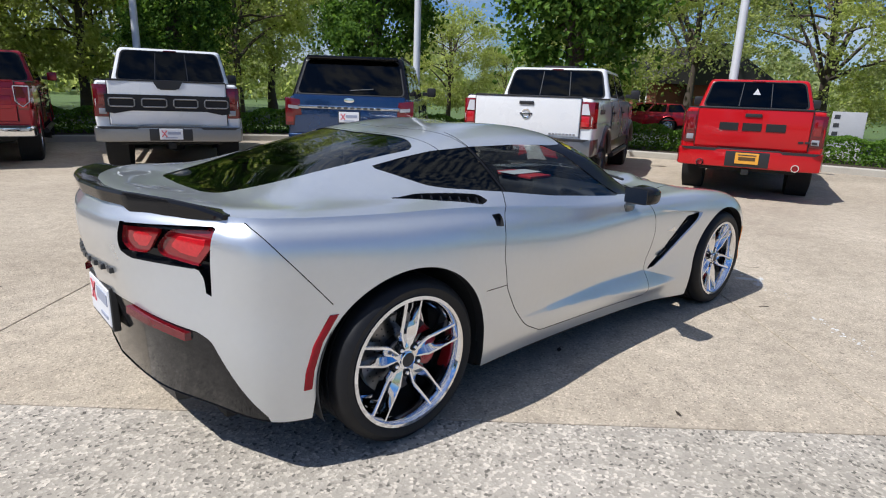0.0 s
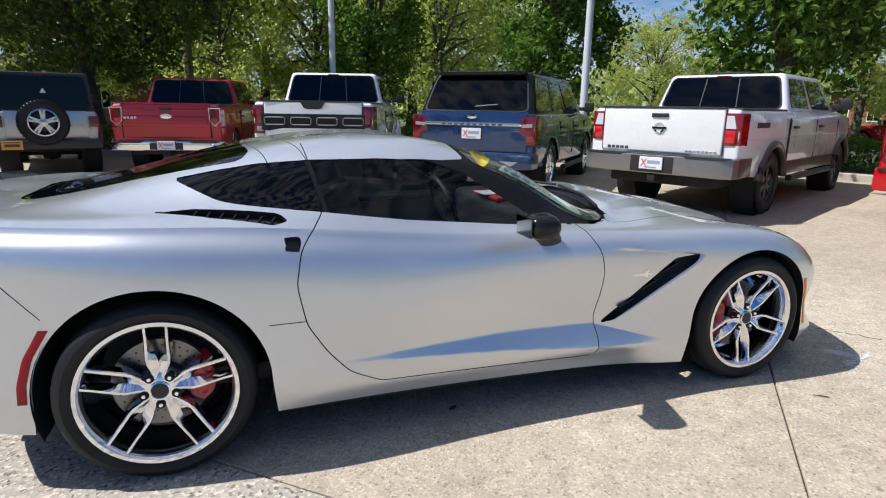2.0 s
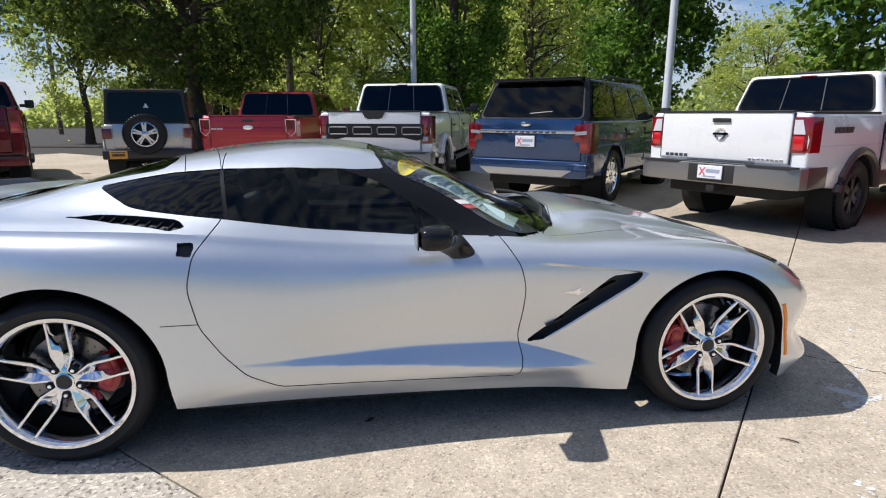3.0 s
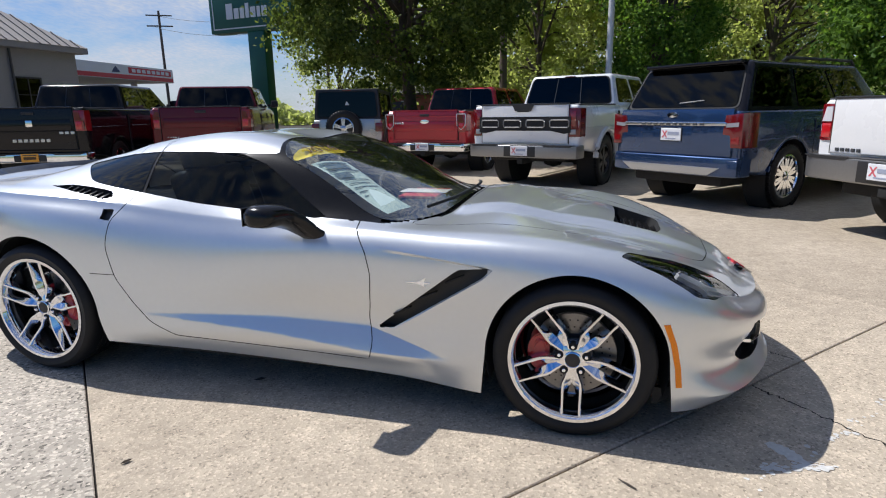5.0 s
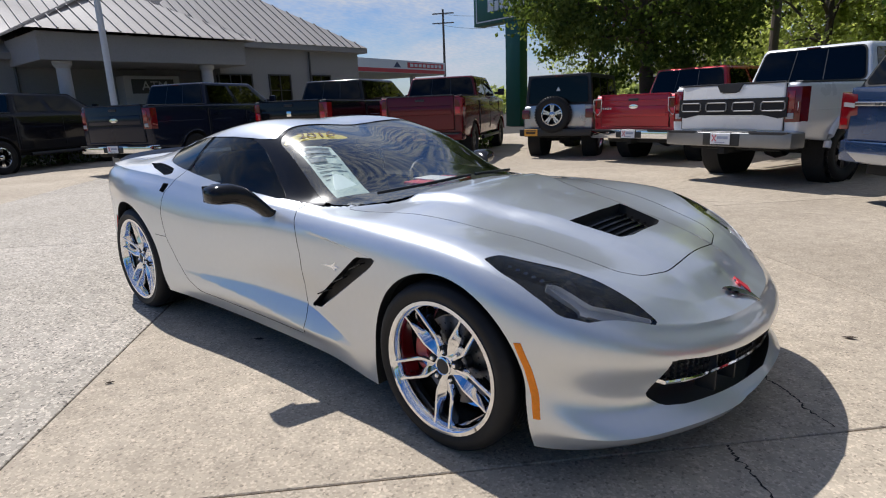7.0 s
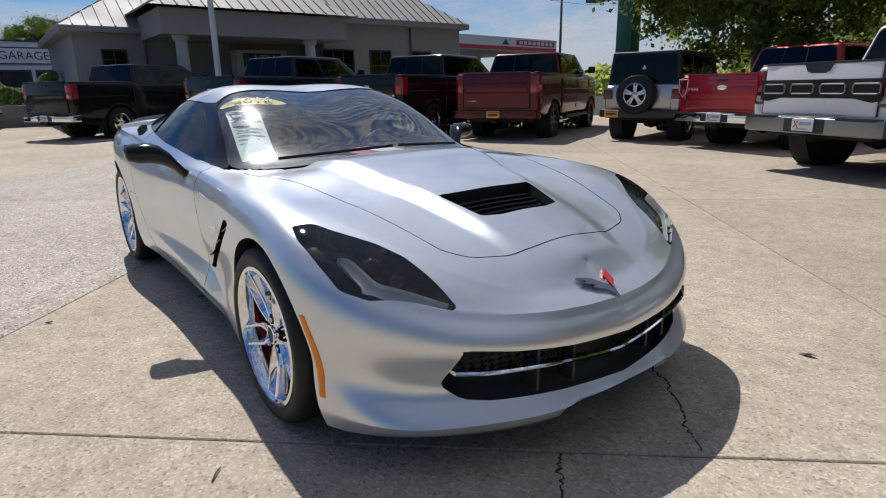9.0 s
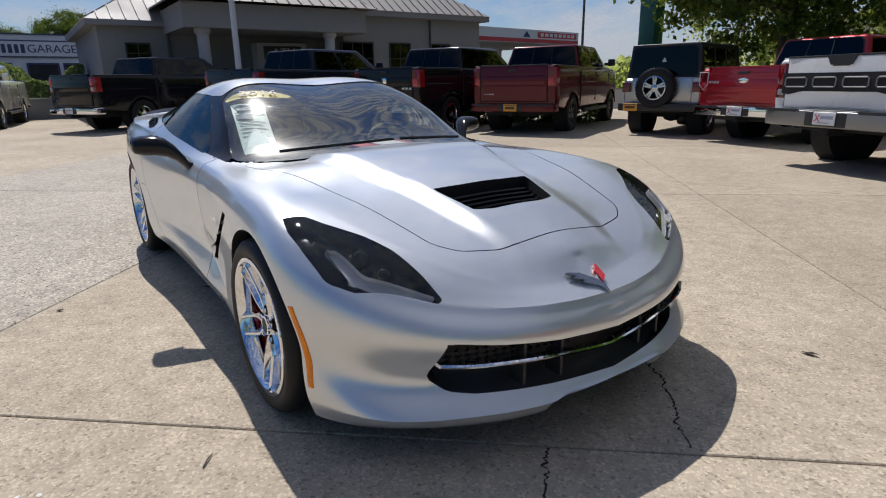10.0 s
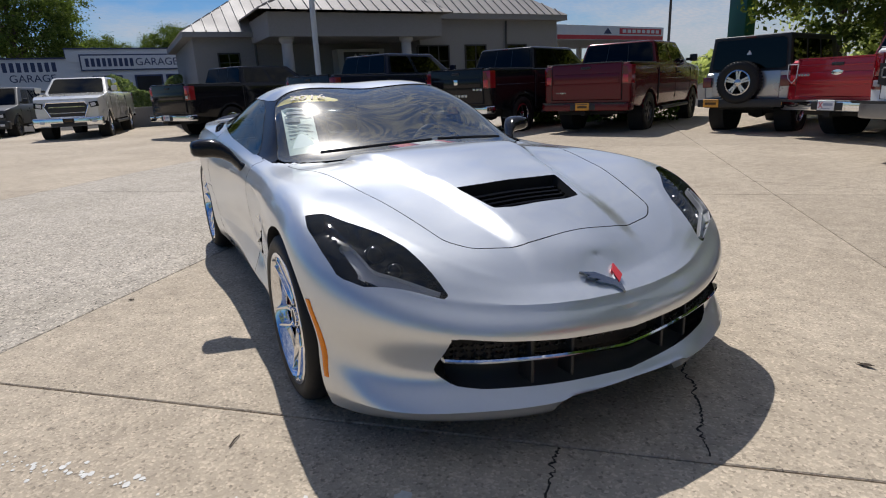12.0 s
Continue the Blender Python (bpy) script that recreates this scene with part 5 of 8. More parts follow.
    for s in (0, 2):
        q = [ql[s], ql[(s + 1) % 4], qt[(s + 1) % 4], qt[s]] if s == 0 else [ql[2], ql[3], qt[3], qt[2]]
        cuts = ((0.06, 0.40), (0.46, 0.86)) if kind == "pickup" else ((0.04, 0.29), (0.33, 0.58), (0.62, 0.87))
        if s == 2:
            cuts = tuple((1 - b, 1 - a) for a, b in cuts)
        for i, (u0, u1) in enumerate(cuts):
            lo = quad_on(q, u0, u1, 0.13, 0.86, 0.003)
            pane("side_window", lo, 0.006, "dark_glass", cab, round_by=0.05)
    q = [ql[3], ql[0], qt[0], qt[3]]
    pane("rear_seal", quad_on(q, 0.035, 0.965, 0.09, 0.93, 0.002), 0.004, "gap", cab, round_by=0.09)
    pane("rear_window", quad_on(q, 0.05, 0.95, 0.12, 0.90, 0.006), 0.006, "dark_glass", cab, round_by=0.08)
    if kind == "pickup":
        for u in (0.36, 0.64):
            pane("slider_bar", quad_on(q, u - 0.004, u + 0.004, 0.13, 0.87, 0.012), 0.002, "satin_black", cab, round_by=0.002)
    q = [ql[1], ql[2], qt[2], qt[1]]
    pane("windscreen", quad_on(q, 0.06, 0.94, 0.10, 0.92, 0.004), 0.006, "dark_glass", cab, round_by=0.1)
    # third brake lamp, mirrors
    part("brake_lamp", box(B(), cab0 + back * 0.93 - 0.03, cab0 + back + 0.05, -0.1, 0.1, zt - 0.045, zt - 0.025, 0.008), "lens_smoke_red", cab)
    for s in (-1, 1):
        mr = part("mirror", box(B(), front_x - 0.35, front_x - 0.24, s * (h + 0.12) - 0.09, s * (h + 0.12) + 0.09, belt + 0.03, belt + 0.21, 0.035), "satin_black" if bumper != "chrome" else paint, t)
        part("mirror_arm", box(B(), front_x - 0.32, front_x - 0.25, s * (h + 0.0) - 0.07, s * (h + 0.0) + 0.07, belt + 0.05, belt + 0.12, 0.01), "satin_black", mr)
    # rear face
    zb = bump_z[1] - 0.01 if bump_z else sill + 0.16
    if kind == "pickup":
        gate = part("tailgate", box(B(), L0 - 0.035, L0 + 0.02, -h + 0.215, h - 0.215, zb + 0.03, rail + 0.012, 0.022, seg=3), paint, t)
        part("gate_cap", box(B(), L0 - 0.045, L0 + 0.03, -h + 0.215, h - 0.215, rail + 0.005, rail + 0.03, 0.01), "satin_black" if bumper != "chrome" else paint, gate)
        part("gate_handle", box(B(), L0 - 0.055, L0 - 0.03, -0.11, 0.11, rail - 0.105, rail - 0.055, 0.012), "satin_black", gate)
        for s in (-1, 1):
            part("gate_gap", box(B(), L0 - 0.022, L0 - 0.005, s * (h - 0.209) - 0.005, s * (h - 0.209) + 0.005, zb + 0.03, rail), "gap", gate, smooth=False)
        if crease:
            part("gate_crease", box(B(), L0 - 0.043, L0 - 0.03, -h + 0.27, h - 0.27, rail - 0.40, rail - 0.20, 0.012), paint, gate)
        bz0, bz1 = bump_z or (sill - 0.03, sill + 0.135)
        bump = part("rear_bumper", slab_poly(B(), [(L0 - 0.17, -h + 0.16), (L0 - 0.17, h - 0.16), (L0 - 0.12, h - 0.03), (L0 - 0.02, h), (L0 + 0.14, h), (L0 + 0.14, -h), (L0 - 0.02, -h), (L0 - 0.12, -h + 0.03)], bz0, bz1, "z", 0.03, 3), bumper, t)
        for s in (-1, 1):
            part("bumper_end", slab_poly(B(), [(s * 0.40, bz1 + 0.004), (s * (h - 0.05), bz1 + 0.004), (s * (h - 0.12), bz1 - 0.03), (s * 0.44, bz1 - 0.03)], L0 - 0.174, L0 - 0.10, "x"), "satin_black", bump)
        part("step_pad", box(B(), L0 - 0.165, L0 + 0.02, -0.42, 0.42, bz1 - 0.012, bz1 + 0.006, 0.004, seg=1), "satin_black", bump)
        part("bumper_centre", box(B(), L0 - 0.176, L0 - 0.1, -0.29, 0.29, bz0 + 0.015, bz1 - 0.02, 0.015), "satin_black", bump)
        number_plate(bump, L0 - 0.178, 0, (bz0 + bz1) / 2 + 0.01, plate)
        part("tow_hitch", box(B(), L0 - 0.15, L0 + 0.3, -0.05, 0.05, bz0 - 0.1, bz0 - 0.01, 0.01), "under", t)
        for s in (-1, 1):
            y0, y1 = s * (h - 0.205), s * (h + 0.002)
            ya, yb = min(y0, y1), max(y0, y1)
            lz0, lz1 = (rail - 0.42, rail - 0.04) if lamp != "tall" else (rail - 0.5, rail - 0.05)
            # the lens wraps round the corner on to the side of the bed
            lp = part("tail_lamp", slab_poly(B(), [(L0 - 0.024, y0), (L0 - 0.018, y0 + s * 0.13), (L0 + 0.012, y0 + s * 0.178), (L0 + 0.16, y1), (L0 + 0.16, y0)], lz0, lz1, "z", 0.012), "lens_smoke_red" if lamp == "tall" else "lens_red", t)
            lq = (ya + yb) / 2 - s * 0.035
            if lamp == "c":
                part("lamp_core", box(B(), L0 - 0.029, L0 + 0.03, lq - 0.055, lq + 0.055, lz0 + 0.03, lz0 + 0.18, 0.01), "lens_core", lp)
                part("reverse_lens", slab_poly(B(), [(lq - s * 0.06, lz0 + 0.2), (lq + s * 0.06, lz0 + 0.2), (lq + s * 0.02, lz1 - 0.03), (lq - s * 0.06, lz1 - 0.03)], L0 - 0.030, L0 - 0.01, "x"), "lens_clear" if paint == "white_paint" else "lens_smoke_red", lp)
            else:
                part("lamp_core", box(B(), L0 - 0.029, L0 + 0.03, lq - 0.05, lq + 0.05, lz0 + 0.17, lz1 - 0.05, 0.01), "lens_core" if lamp != "tall" else "lens_red", lp)
                part("reverse_lens", box(B(), L0 - 0.030, L0 - 0.01, lq - 0.05, lq + 0.05, lz0 + 0.04, lz0 + 0.12, 0.01), "lens_grey", lp)
    # under the body
    und = B()
    box(und, L0 + 0.1, L1 - 0.25, -h + 0.30, h - 0.30, sill - 0.12, sill + 0.12, 0.03)
    tube(und, [(0, -h + 0.25, r), (0, h - 0.25, r)], 0.07, 10)
    lathe(und, [(0.0, -0.15), (0.12, -0.14), (0.16, 0), (0.12, 0.14), (0, 0.15)], 16, "y", m=Matrix.Translation((0, 0, r)))
    part("underbody", und, "under", t, smooth=30)
    for x in (0, wb):
        for s in (-1, 1):
            part("wheel_well", lathe(B(), [(ar - 0.01, s * (h - 0.04)), (ar - 0.005, s * (h - 0.34)), (0.05, s * (h - 0.35))], 32, m=Matrix.Translation((x, 0, r + 0.005))), "under", t)
            wheel(t, x, s * (h - 0.145), r, 0.275, r * rim_k, rim, spokes, s)
    if flare:
        for x in (0, wb):
            for s in (-1, 1):
                bm = B()
                p = arc(x, r, ar + 0.02, 8, 172, 18)
                tube(bm, [(a, s * (h - 0.002), b) for a, b in p], 0.05, 8)
                part("wheel_flare", bm, flare, t)
    else:
        for x in (0, wb):
            for s in (-1, 1):
                p = arc(x, r, ar, 10, 170, 18)
                part("arch_lip", tube(B(), [(a, s * (h - 0.012), b) for a, b in p], 0.016, 6), paint, t)
    if front:
        fz = hood - 0.28
        lo, hi = sill + 0.16, fz + 0.12
        gr = part("grille", slab_poly(B(), [(-0.50, hi), (0.50, hi), (0.58, hi - 0.10), (0.46, lo), (-0.46, lo), (-0.58, hi - 0.10)], L1 - 0.03, L1 + 0.035, "x", 0.01), "satin_black", t)
        rim_pts = [(L1 + 0.03, y, z) for y, z in ((-0.50, hi), (0.50, hi), (0.60, hi - 0.10), (0.47, lo), (-0.47, lo), (-0.60, hi - 0.10), (-0.50, hi))]
        part("grille_frame", tube(B(), rim_pts, 0.032, 8), front, gr)
        for z in (lo + (hi - lo) * 0.3, lo + (hi - lo) * 0.68):
            part("grille_bar", box(B(), L1 + 0.03, L1 + 0.048, -0.50, 0.50, z - 0.012, z + 0.012, 0.004, seg=1), front, gr)
        for s in (-1, 1):
            hl = part("headlamp", slab_poly(B(), [(s * 0.62, fz + 0.10), (s * (h - 0.13), fz + 0.13), (s * (h - 0.11), fz - 0.03), (s * 0.66, fz - 0.07)], L1 - 0.22, L1 + 0.012, "x", 0.015), "gloss_black", t, "dark-rimmed headlamp")
            part("lamp_lens", slab_poly(B(), [(s * 0.66, fz + 0.07), (s * (h - 0.19), fz + 0.09), (s * (h - 0.18), fz - 0.005), (s * 0.69, fz - 0.035)], L1, L1 + 0.02, "x"), "lens_clear", hl)
            part("fog_lamp", box(B(), L1 + 0.09, L1 + 0.11, s * 0.72 - 0.07, s * 0.72 + 0.07, sill - 0.02, sill + 0.06, 0.01), "lens_clear", t)
        fb = part("front_bumper", box(B(), L1 - 0.15, L1 + 0.1, -h + 0.03, h - 0.03, sill - 0.12, sill + 0.16, 0.05, seg=3), bumper, t)
        part("lower_intake", box(B(), L1 + 0.06, L1 + 0.106, -0.5, 0.5, sill - 0.1, sill + 0.0, 0.01), "satin_black", fb)
        number_plate(fb, L1 + 0.1, 0, sill + 0.05, "band_black", True)
    return t, dict(L0=L0, L1=L1, h=h, rail=rail, sill=sill, H=H, cab0=cab0, cab1=cab1, wl=wl, wt=wt, back=back, top_x=top_x)


# flame red pickup with dual exhausts
tr, d = vehicle((7.6, 1.37), 21, "bright red crew-cab pickup with dual exhausts, tail to the lot", "truck", "red_paint", bumper="red_paint", rim="dark_alloy", plate="plate_orange", lamp="tall", roh=1.25, r=0.415, W=1.91, H=1.79, rail=1.30, crease=False, bump_z=(0.47, 0.73))
bars(tr, d["L0"] - 0.035, -0.46, 0.46, 1.0, 1.11, 3, "band_black", 0.18)
bars(tr, d["L0"] - 0.035, -0.85, -0.60, 0.86, 0.89, 3, "satin_black", 0.2)
for s in (-1, 1):
    part("exhaust_tip", lathe(B(), [(0.04, d["L0"] - 0.21), (0.052, d["L0"] - 0.21), (0.052, d["L0"] + 0.2), (0.04, d["L0"] + 0.2)], 20, "x", m=Matrix.Translation((0, s * 0.62, 0.52)), closed=True), "chrome", tr)
bm = B()
slab_poly(bm, [(-0.06, 1.54), (0.06, 1.54), (0, 1.64)], d["cab0"] + 0.07, d["cab0"] + 0.075, "x")
part("window_sticker", bm, "white_panel", tr)

# white pickup
tr, d = vehicle((5.23, 3.77), 25.5, "white crew-cab pickup with brown lower cladding and grey step bumper", "truck", "white_paint", bumper="steel_grey", lower="brown_trim", rim="dark_alloy", lamp="c", roh=1.24, W=2.02, H=1.88, rail=1.365, r=0.415, flare="brown_trim", crease=False, bump_z=(0.555, 0.80))
for e in (-1, 1):
    part("bumper_corner", box(B(), d["L0"] - 0.02, d["L0"] + 0.42, min(e * (d["h"] - 0.06), e * (d["h"] + 0.004)), max(e * (d["h"] - 0.06), e * (d["h"] + 0.004)), 0.56, 0.80, 0.02), "brown_trim", tr, "brown bumper corner")
bm = B()
lathe(bm, [(0.05, d["L0"] - 0.048), (0.07, d["L0"] - 0.05), (0.072, d["L0"] - 0.03), (0.05, d["L0"] - 0.03)], 28, "x", m=Matrix.Translation((0, 0, 1.13)), closed=True)
box(bm, d["L0"] - 0.05, d["L0"] - 0.034, -0.095, 0.095, 1.115, 1.145, 0.004, seg=1)
part("badge", bm, "chrome", tr)
bars(tr, d["L0"] - 0.034, 0.40, 0.72, 0.845, 0.88, 5, "graphite")
bars(tr, d["L0"] - 0.034, -0.75, -0.35, 0.85, 0.87, 8, "alloy")
for i in range(5):
    part("side_decal", slab_poly(B(), [(-0.78 + 0.095 * i, 1.15), (-0.71 + 0.095 * i, 1.15), (-0.69 + 0.095 * i, 1.215), (-0.76 + 0.095 * i, 1.215)], -d["h"] - 0.003, -d["h"] + 0.02, "y"), "graphite", tr, smooth=False)
part("roof_antenna", box(B(), d["cab0"] + 0.35, d["cab0"] + 0.5, -0.3, 0.3, d["H"] - 0.004, d["H"] + 0.04, 0.015), "satin_black", tr)

# white off-road pickup
tr, d = vehicle((0.55, 7.86), 71, "white off-road crew-cab pickup with black tailgate band and knobby tyres", "truck", "white_paint", bumper="steel_grey", rim="dark_alloy", lamp="tall", roh=1.22, W=2.0, H=1.94, rail=1.38, r=0.435, sill=0.60, flare="white_paint", crease=False, bump_z=(0.54, 0.75))
part("gate_band", slab_poly(B(), [(-0.83, 1.20), (0.83, 1.20), (0.83, 0.95), (0.72, 0.93), (0.5, 0.975), (-0.5, 0.975), (-0.72, 0.93), (-0.83, 0.95)], d["L0"] - 0.043, d["L0"] - 0.03, "x"), "band_black", tr, "matt black tailgate band")
part("gate_notch", slab_poly(B(), [(-0.2, 1.40), (0.2, 1.40), (0.14, 1.29), (-0.14, 1.29)], d["L0"] - 0.056, d["L0"] - 0.03, "x"), "satin_black", tr)
for i in range(4):
    y = 0.78 - 0.42 * i
    x = d["L0"] - 0.047
    part("badge_outline", tube(B(), [(x, y - 0.02, 1.145), (x, y - 0.30, 1.145), (x, y - 0.325, 1.125), (x, y - 0.325, 1.05), (x, y - 0.30, 1.03), (x, y - 0.02, 1.03), (x, y, 1.05), (x, y, 1.125), (x, y - 0.02, 1.145)], 0.011, 6), "steel_grey", tr)

# small red car parked beyond the hedge
vehicle((23.6, 11.2), 118, "small red car parked in the street beyond the hedge", "car", "ruby", kind="suv", bumper="ruby", rim="alloy", wb=2.65, roh=0.9, foh=0.85, W=1.78, H=1.32, rail=0.92, r=0.33, sill=0.34)

# ruby red pickup
tr, d = vehicle((-1.99, 10.1), 79, "ruby red extended-cab pickup with chrome step bumper", "truck", "ruby", bumper="chrome", rim="alloy", lamp="c", roh=1.22, W=1.96, H=1.85, rail=1.31, r=0.40)
bm = B()
lathe(bm, [(0.0, d["L0"] - 0.048), (0.055, d["L0"] - 0.046), (0.065, d["L0"] - 0.03)], 28, "x", m=Matrix.Translation((0, 0, 1.10)) @ Matrix.Diagonal((1, 1.8, 0.75, 1)))
part("badge", bm, "chrome", tr)
for z in (1.20, 0.95):
    part("gate_crease", box(B(), d["L0"] - 0.045, d["L0"] - 0.03, -d["h"] + 0.2, d["h"] - 0.2, z, z + 0.03, 0.01), "ruby", tr)
bars(tr, d["L0"] - 0.034, 0.5, 0.74, 1.05, 1.09, 4, "alloy")

for s in (-1, 1):
    y = s * (d["h"] - 0.13)
    x = d["L0"] - 0.045
    part("lamp_outline", tube(B(), [(x, y - 0.10, 1.25), (x, y + 0.10, 1.25), (x, y + 0.09, 1.02), (x, y, 0.94), (x, y - 0.09, 1.02), (x, y - 0.10, 1.25)], 0.009, 6), "lens_clear", tr, "pale shield outline round the tail lamp")

# maroon, black and navy pickups in the bank row
tr, d = vehicle((-7.2, 8.6), 116, "dark maroon crew-cab pickup with body-colour bumper", "truck", "maroon", bumper="maroon", rim="dark_alloy", lamp="c", plate="plate_orange", roh=1.25, W=2.02, H=1.97, rail=1.46, r=0.41)
bars(tr, d["L0"] - 0.034, 0.45, 0.7, 0.86, 0.88, 5, "alloy")
tr, d = vehicle((-9.3, 6.7), 110, "glossy black crew-cab pickup with chrome bumper and badges", "truck", "black_paint", bumper="chrome", rim="chrome", lamp="c", plate="plate_orange", roh=1.28, W=2.02, H=1.99, rail=1.47, r=0.41)
bars(tr, d["L0"] - 0.034, -0.35, 0.35, 0.86, 0.92, 7, "alloy")
bars(tr, d["L0"] - 0.034, -0.8, -0.5, 1.0, 1.05, 3, "alloy")
part("badge", box(B(), d["L0"] - 0.045, d["L0"] - 0.03, -0.07, 0.07, 1.13, 1.27, 0.02), "chrome", tr)
tr, d = vehicle((-11.9, 3.9), 112, "dark navy heavy-duty pickup with chrome bumper", "truck", "navy_paint", bumper="chrome", rim="chrome", lamp="tall", roh=1.3, W=2.06, H=2.03, rail=1.5, r=0.42)
bm = B()
lathe(bm, [(0.0, d["L0"] - 0.048), (0.06, d["L0"] - 0.046), (0.07, d["L0"] - 0.03)], 28, "x", m=Matrix.Translation((0, 0, 1.2)) @ Matrix.Diagonal((1, 1.9, 0.75, 1)))
part("badge", bm, "chrome", tr)
tr, d = vehicle((-15.8, 0.8), 118, "glossy black pickup with chrome bumper near the bank", "truck", "black_paint", bumper="chrome", rim="chrome", lamp="slim", roh=1.3, W=2.02, H=1.97, rail=1.47, r=0.41)

# cream pickup and dark suv facing the lot
vehicle((-22.9, -2.4), -9, "cream white crew-cab pickup facing the lot with chrome grille", "truck", "cream_paint", bumper="chrome", rim="chrome", front="chrome", W=2.0, H=1.93, rail=1.42)
vehicle((-26.3, -5.6), -9, "dark grey suv facing the lot beside the cream pickup", "car", "graphite", kind="suv", bumper="satin_black", rim="dark_alloy", front="chrome", wb=2.9, roh=0.95, foh=0.9, W=1.92, H=1.78, rail=1.12, r=0.37, sill=0.42)

# blue suv
tr, d = vehicle((3.09, 6.07), 47, "blue full-size suv with black roof and silver lower bumper", "car", "blue_paint", kind="suv", wb=3.1, roh=1.12, W=1.95, H=1.87, rail=1.26, r=0.41, sill=0.44, bumper="blue_paint", roof="black_paint", rim="chrome", spokes=10, rim_k=0.7)
L0, h = d["L0"], d["h"]
gate = part("liftgate", box(B(), L0 - 0.04, L0 + 0.02, -h + 0.12, h - 0.12, 0.70, 1.29, 0.03), "blue_paint", tr)
part("chrome_strip", box(B(), L0 - 0.055, L0 - 0.03, -h + 0.2, h - 0.2, 1.08, 1.13, 0.012), "alloy", gate, "bright trim strip")
bars(gate, L0 - 0.055, -0.5, 0.5, 1.088, 1.118, 10, "graphite", 0.4)
part("plate_recess", box(B(), L0 - 0.045, L0 - 0.03, -0.3, 0.3, 0.84, 1.07, 0.01), "blue_paint", gate)
number_plate(gate, L0 - 0.046, 0, 0.965, "plate_white")
bm = B()
lathe(bm, [(0.0, L0 - 0.05), (0.045, L0 - 0.048), (0.05, L0 - 0.03)], 24, "x", m=Matrix.Translation((0, 0, 1.215)) @ Matrix.Diagonal((1, 1.8, 0.75, 1)))
part("badge", bm, "chrome", gate)
for s in (-1, 1):
    y = s * (h - 0.12)
    inner, outer = y - s * 0.13, y + s * 0.128
    lp = part("tail_lamp", slab_poly(B(), [(inner, 0.979), (inner + s * 0.03, 1.210), (outer, 1.235), (outer, 0.820), (inner + s * 0.12, 0.820), (inner + s * 0.10, 0.966)], L0 - 0.045, L0 + 0.30, "x", 0.015), "lens_smoke_red", tr, "dark red wrap-round tail lamp")
    part("reverse_lens", slab_poly(B(), [(inner + s * 0.05, 1.064), (inner + s * 0.05, 1.113), (outer - s * 0.05, 1.125), (outer - s * 0.05, 1.076)], L0 - 0.05, L0 - 0.03, "x"), "lens_grey", lp)
    part("red_band", slab_poly(B(), [(inner + s * 0.13, 0.869), (inner + s * 0.13, 0.942), (outer - s * 0.03, 0.954), (outer - s * 0.03, 0.869)], L0 - 0.05, L0 - 0.03, "x"), "lens_red", lp)
bp = part("rear_bumper", slab_poly(B(), [(L0 - 0.085, -h + 0.2), (L0 - 0.085, h - 0.2), (L0 - 0.03, h - 0.03), (L0 + 0.2, h + 0.004), (L0 + 0.2, -h - 0.004), (L0 - 0.03, -h + 0.03)], 0.46, 0.70, "z", 0.03, 3), "blue_paint", tr)
part("skid_strip", slab_poly(B(), [(-0.76, 0.575), (0.76, 0.575), (0.60, 0.475), (-0.60, 0.475)], L0 - 0.098, L0 - 0.06, "x", 0.01), "silver_paint", bp, "satin silver bumper strip")
part("roof_spoiler", box(B(), d["cab0"] + 0.20, d["cab0"] + 0.55, -d["wt"] + 0.07, d["wt"] - 0.07, d["H"] - 0.045, d["H"] + 0.006, 0.02), "black_paint", tr)
for s in (-1, 1):
    part("roof_rail", tube(B(), [(0.1, s * 0.66, d["H"] + 0.0), (0.2, s * 0.66, d["H"] + 0.06), (1.9, s * 0.66, d["H"] + 0.06), (2.0, s * 0.66, d["H"])], 0.02, 8), "satin_black", tr)
part("wiper", tube(B(), [(d["cab0"] + 0.05, 0.0, 1.36), (d["cab0"] + 0.065, -0.35, 1.39)], 0.012, 6), "satin_black", tr)

# soft-top four by four with a spare wheel
tr, d = vehicle((-4.42, 10.12), 104, "silver four-by-four with black top and rear spare wheel", "car", "silver_paint", kind="jeep", wb=2.95, roh=0.72, foh=0.6, W=1.66, H=1.84, rail=1.16, r=0.40, sill=0.56, bumper="satin_black", roof="satin_black", rim="alloy", spokes=5, flare="satin_black")
L0, h = d["L0"], d["h"]
sp = wheel(tr, 0, 0, 0.395, 0.25, 0.24, "alloy", 5, -1, name="spare_wheel")
sp.matrix_basis = Matrix.Translation((L0 - 0.17, 0.05, 0.97)) @ Matrix.Rotation(radians(-90), 4, "Z")
part("tailgate", box(B(), L0 - 0.025, L0 + 0.02, -h + 0.2, h - 0.2, 0.66, 1.17, 0.015), "silver_paint", tr)
for s in (-1, 1):
    y = s * (h - 0.1)
    part("tail_lamp", box(B(), L0 - 0.08, L0 + 0.05, y - 0.085, y + 0.085, 0.88, 1.08, 0.02), "lens_smoke_red", tr)
bp = part("rear_bumper", box(B(), L0 - 0.22, L0 + 0.02, -h + 0.0, h - 0.0, 0.5, 0.66, 0.03), "satin_black", tr)
number_plate(bp, L0 - 0.222, 0.55, 0.58, "plate_orange")
bm = B()
slab_poly(bm, [(-0.05, 1.48), (0.05, 1.48), (0, 1.57)], L0 + 0.05, L0 + 0.055, "x")
part("window_sticker", bm, "white_panel", tr)


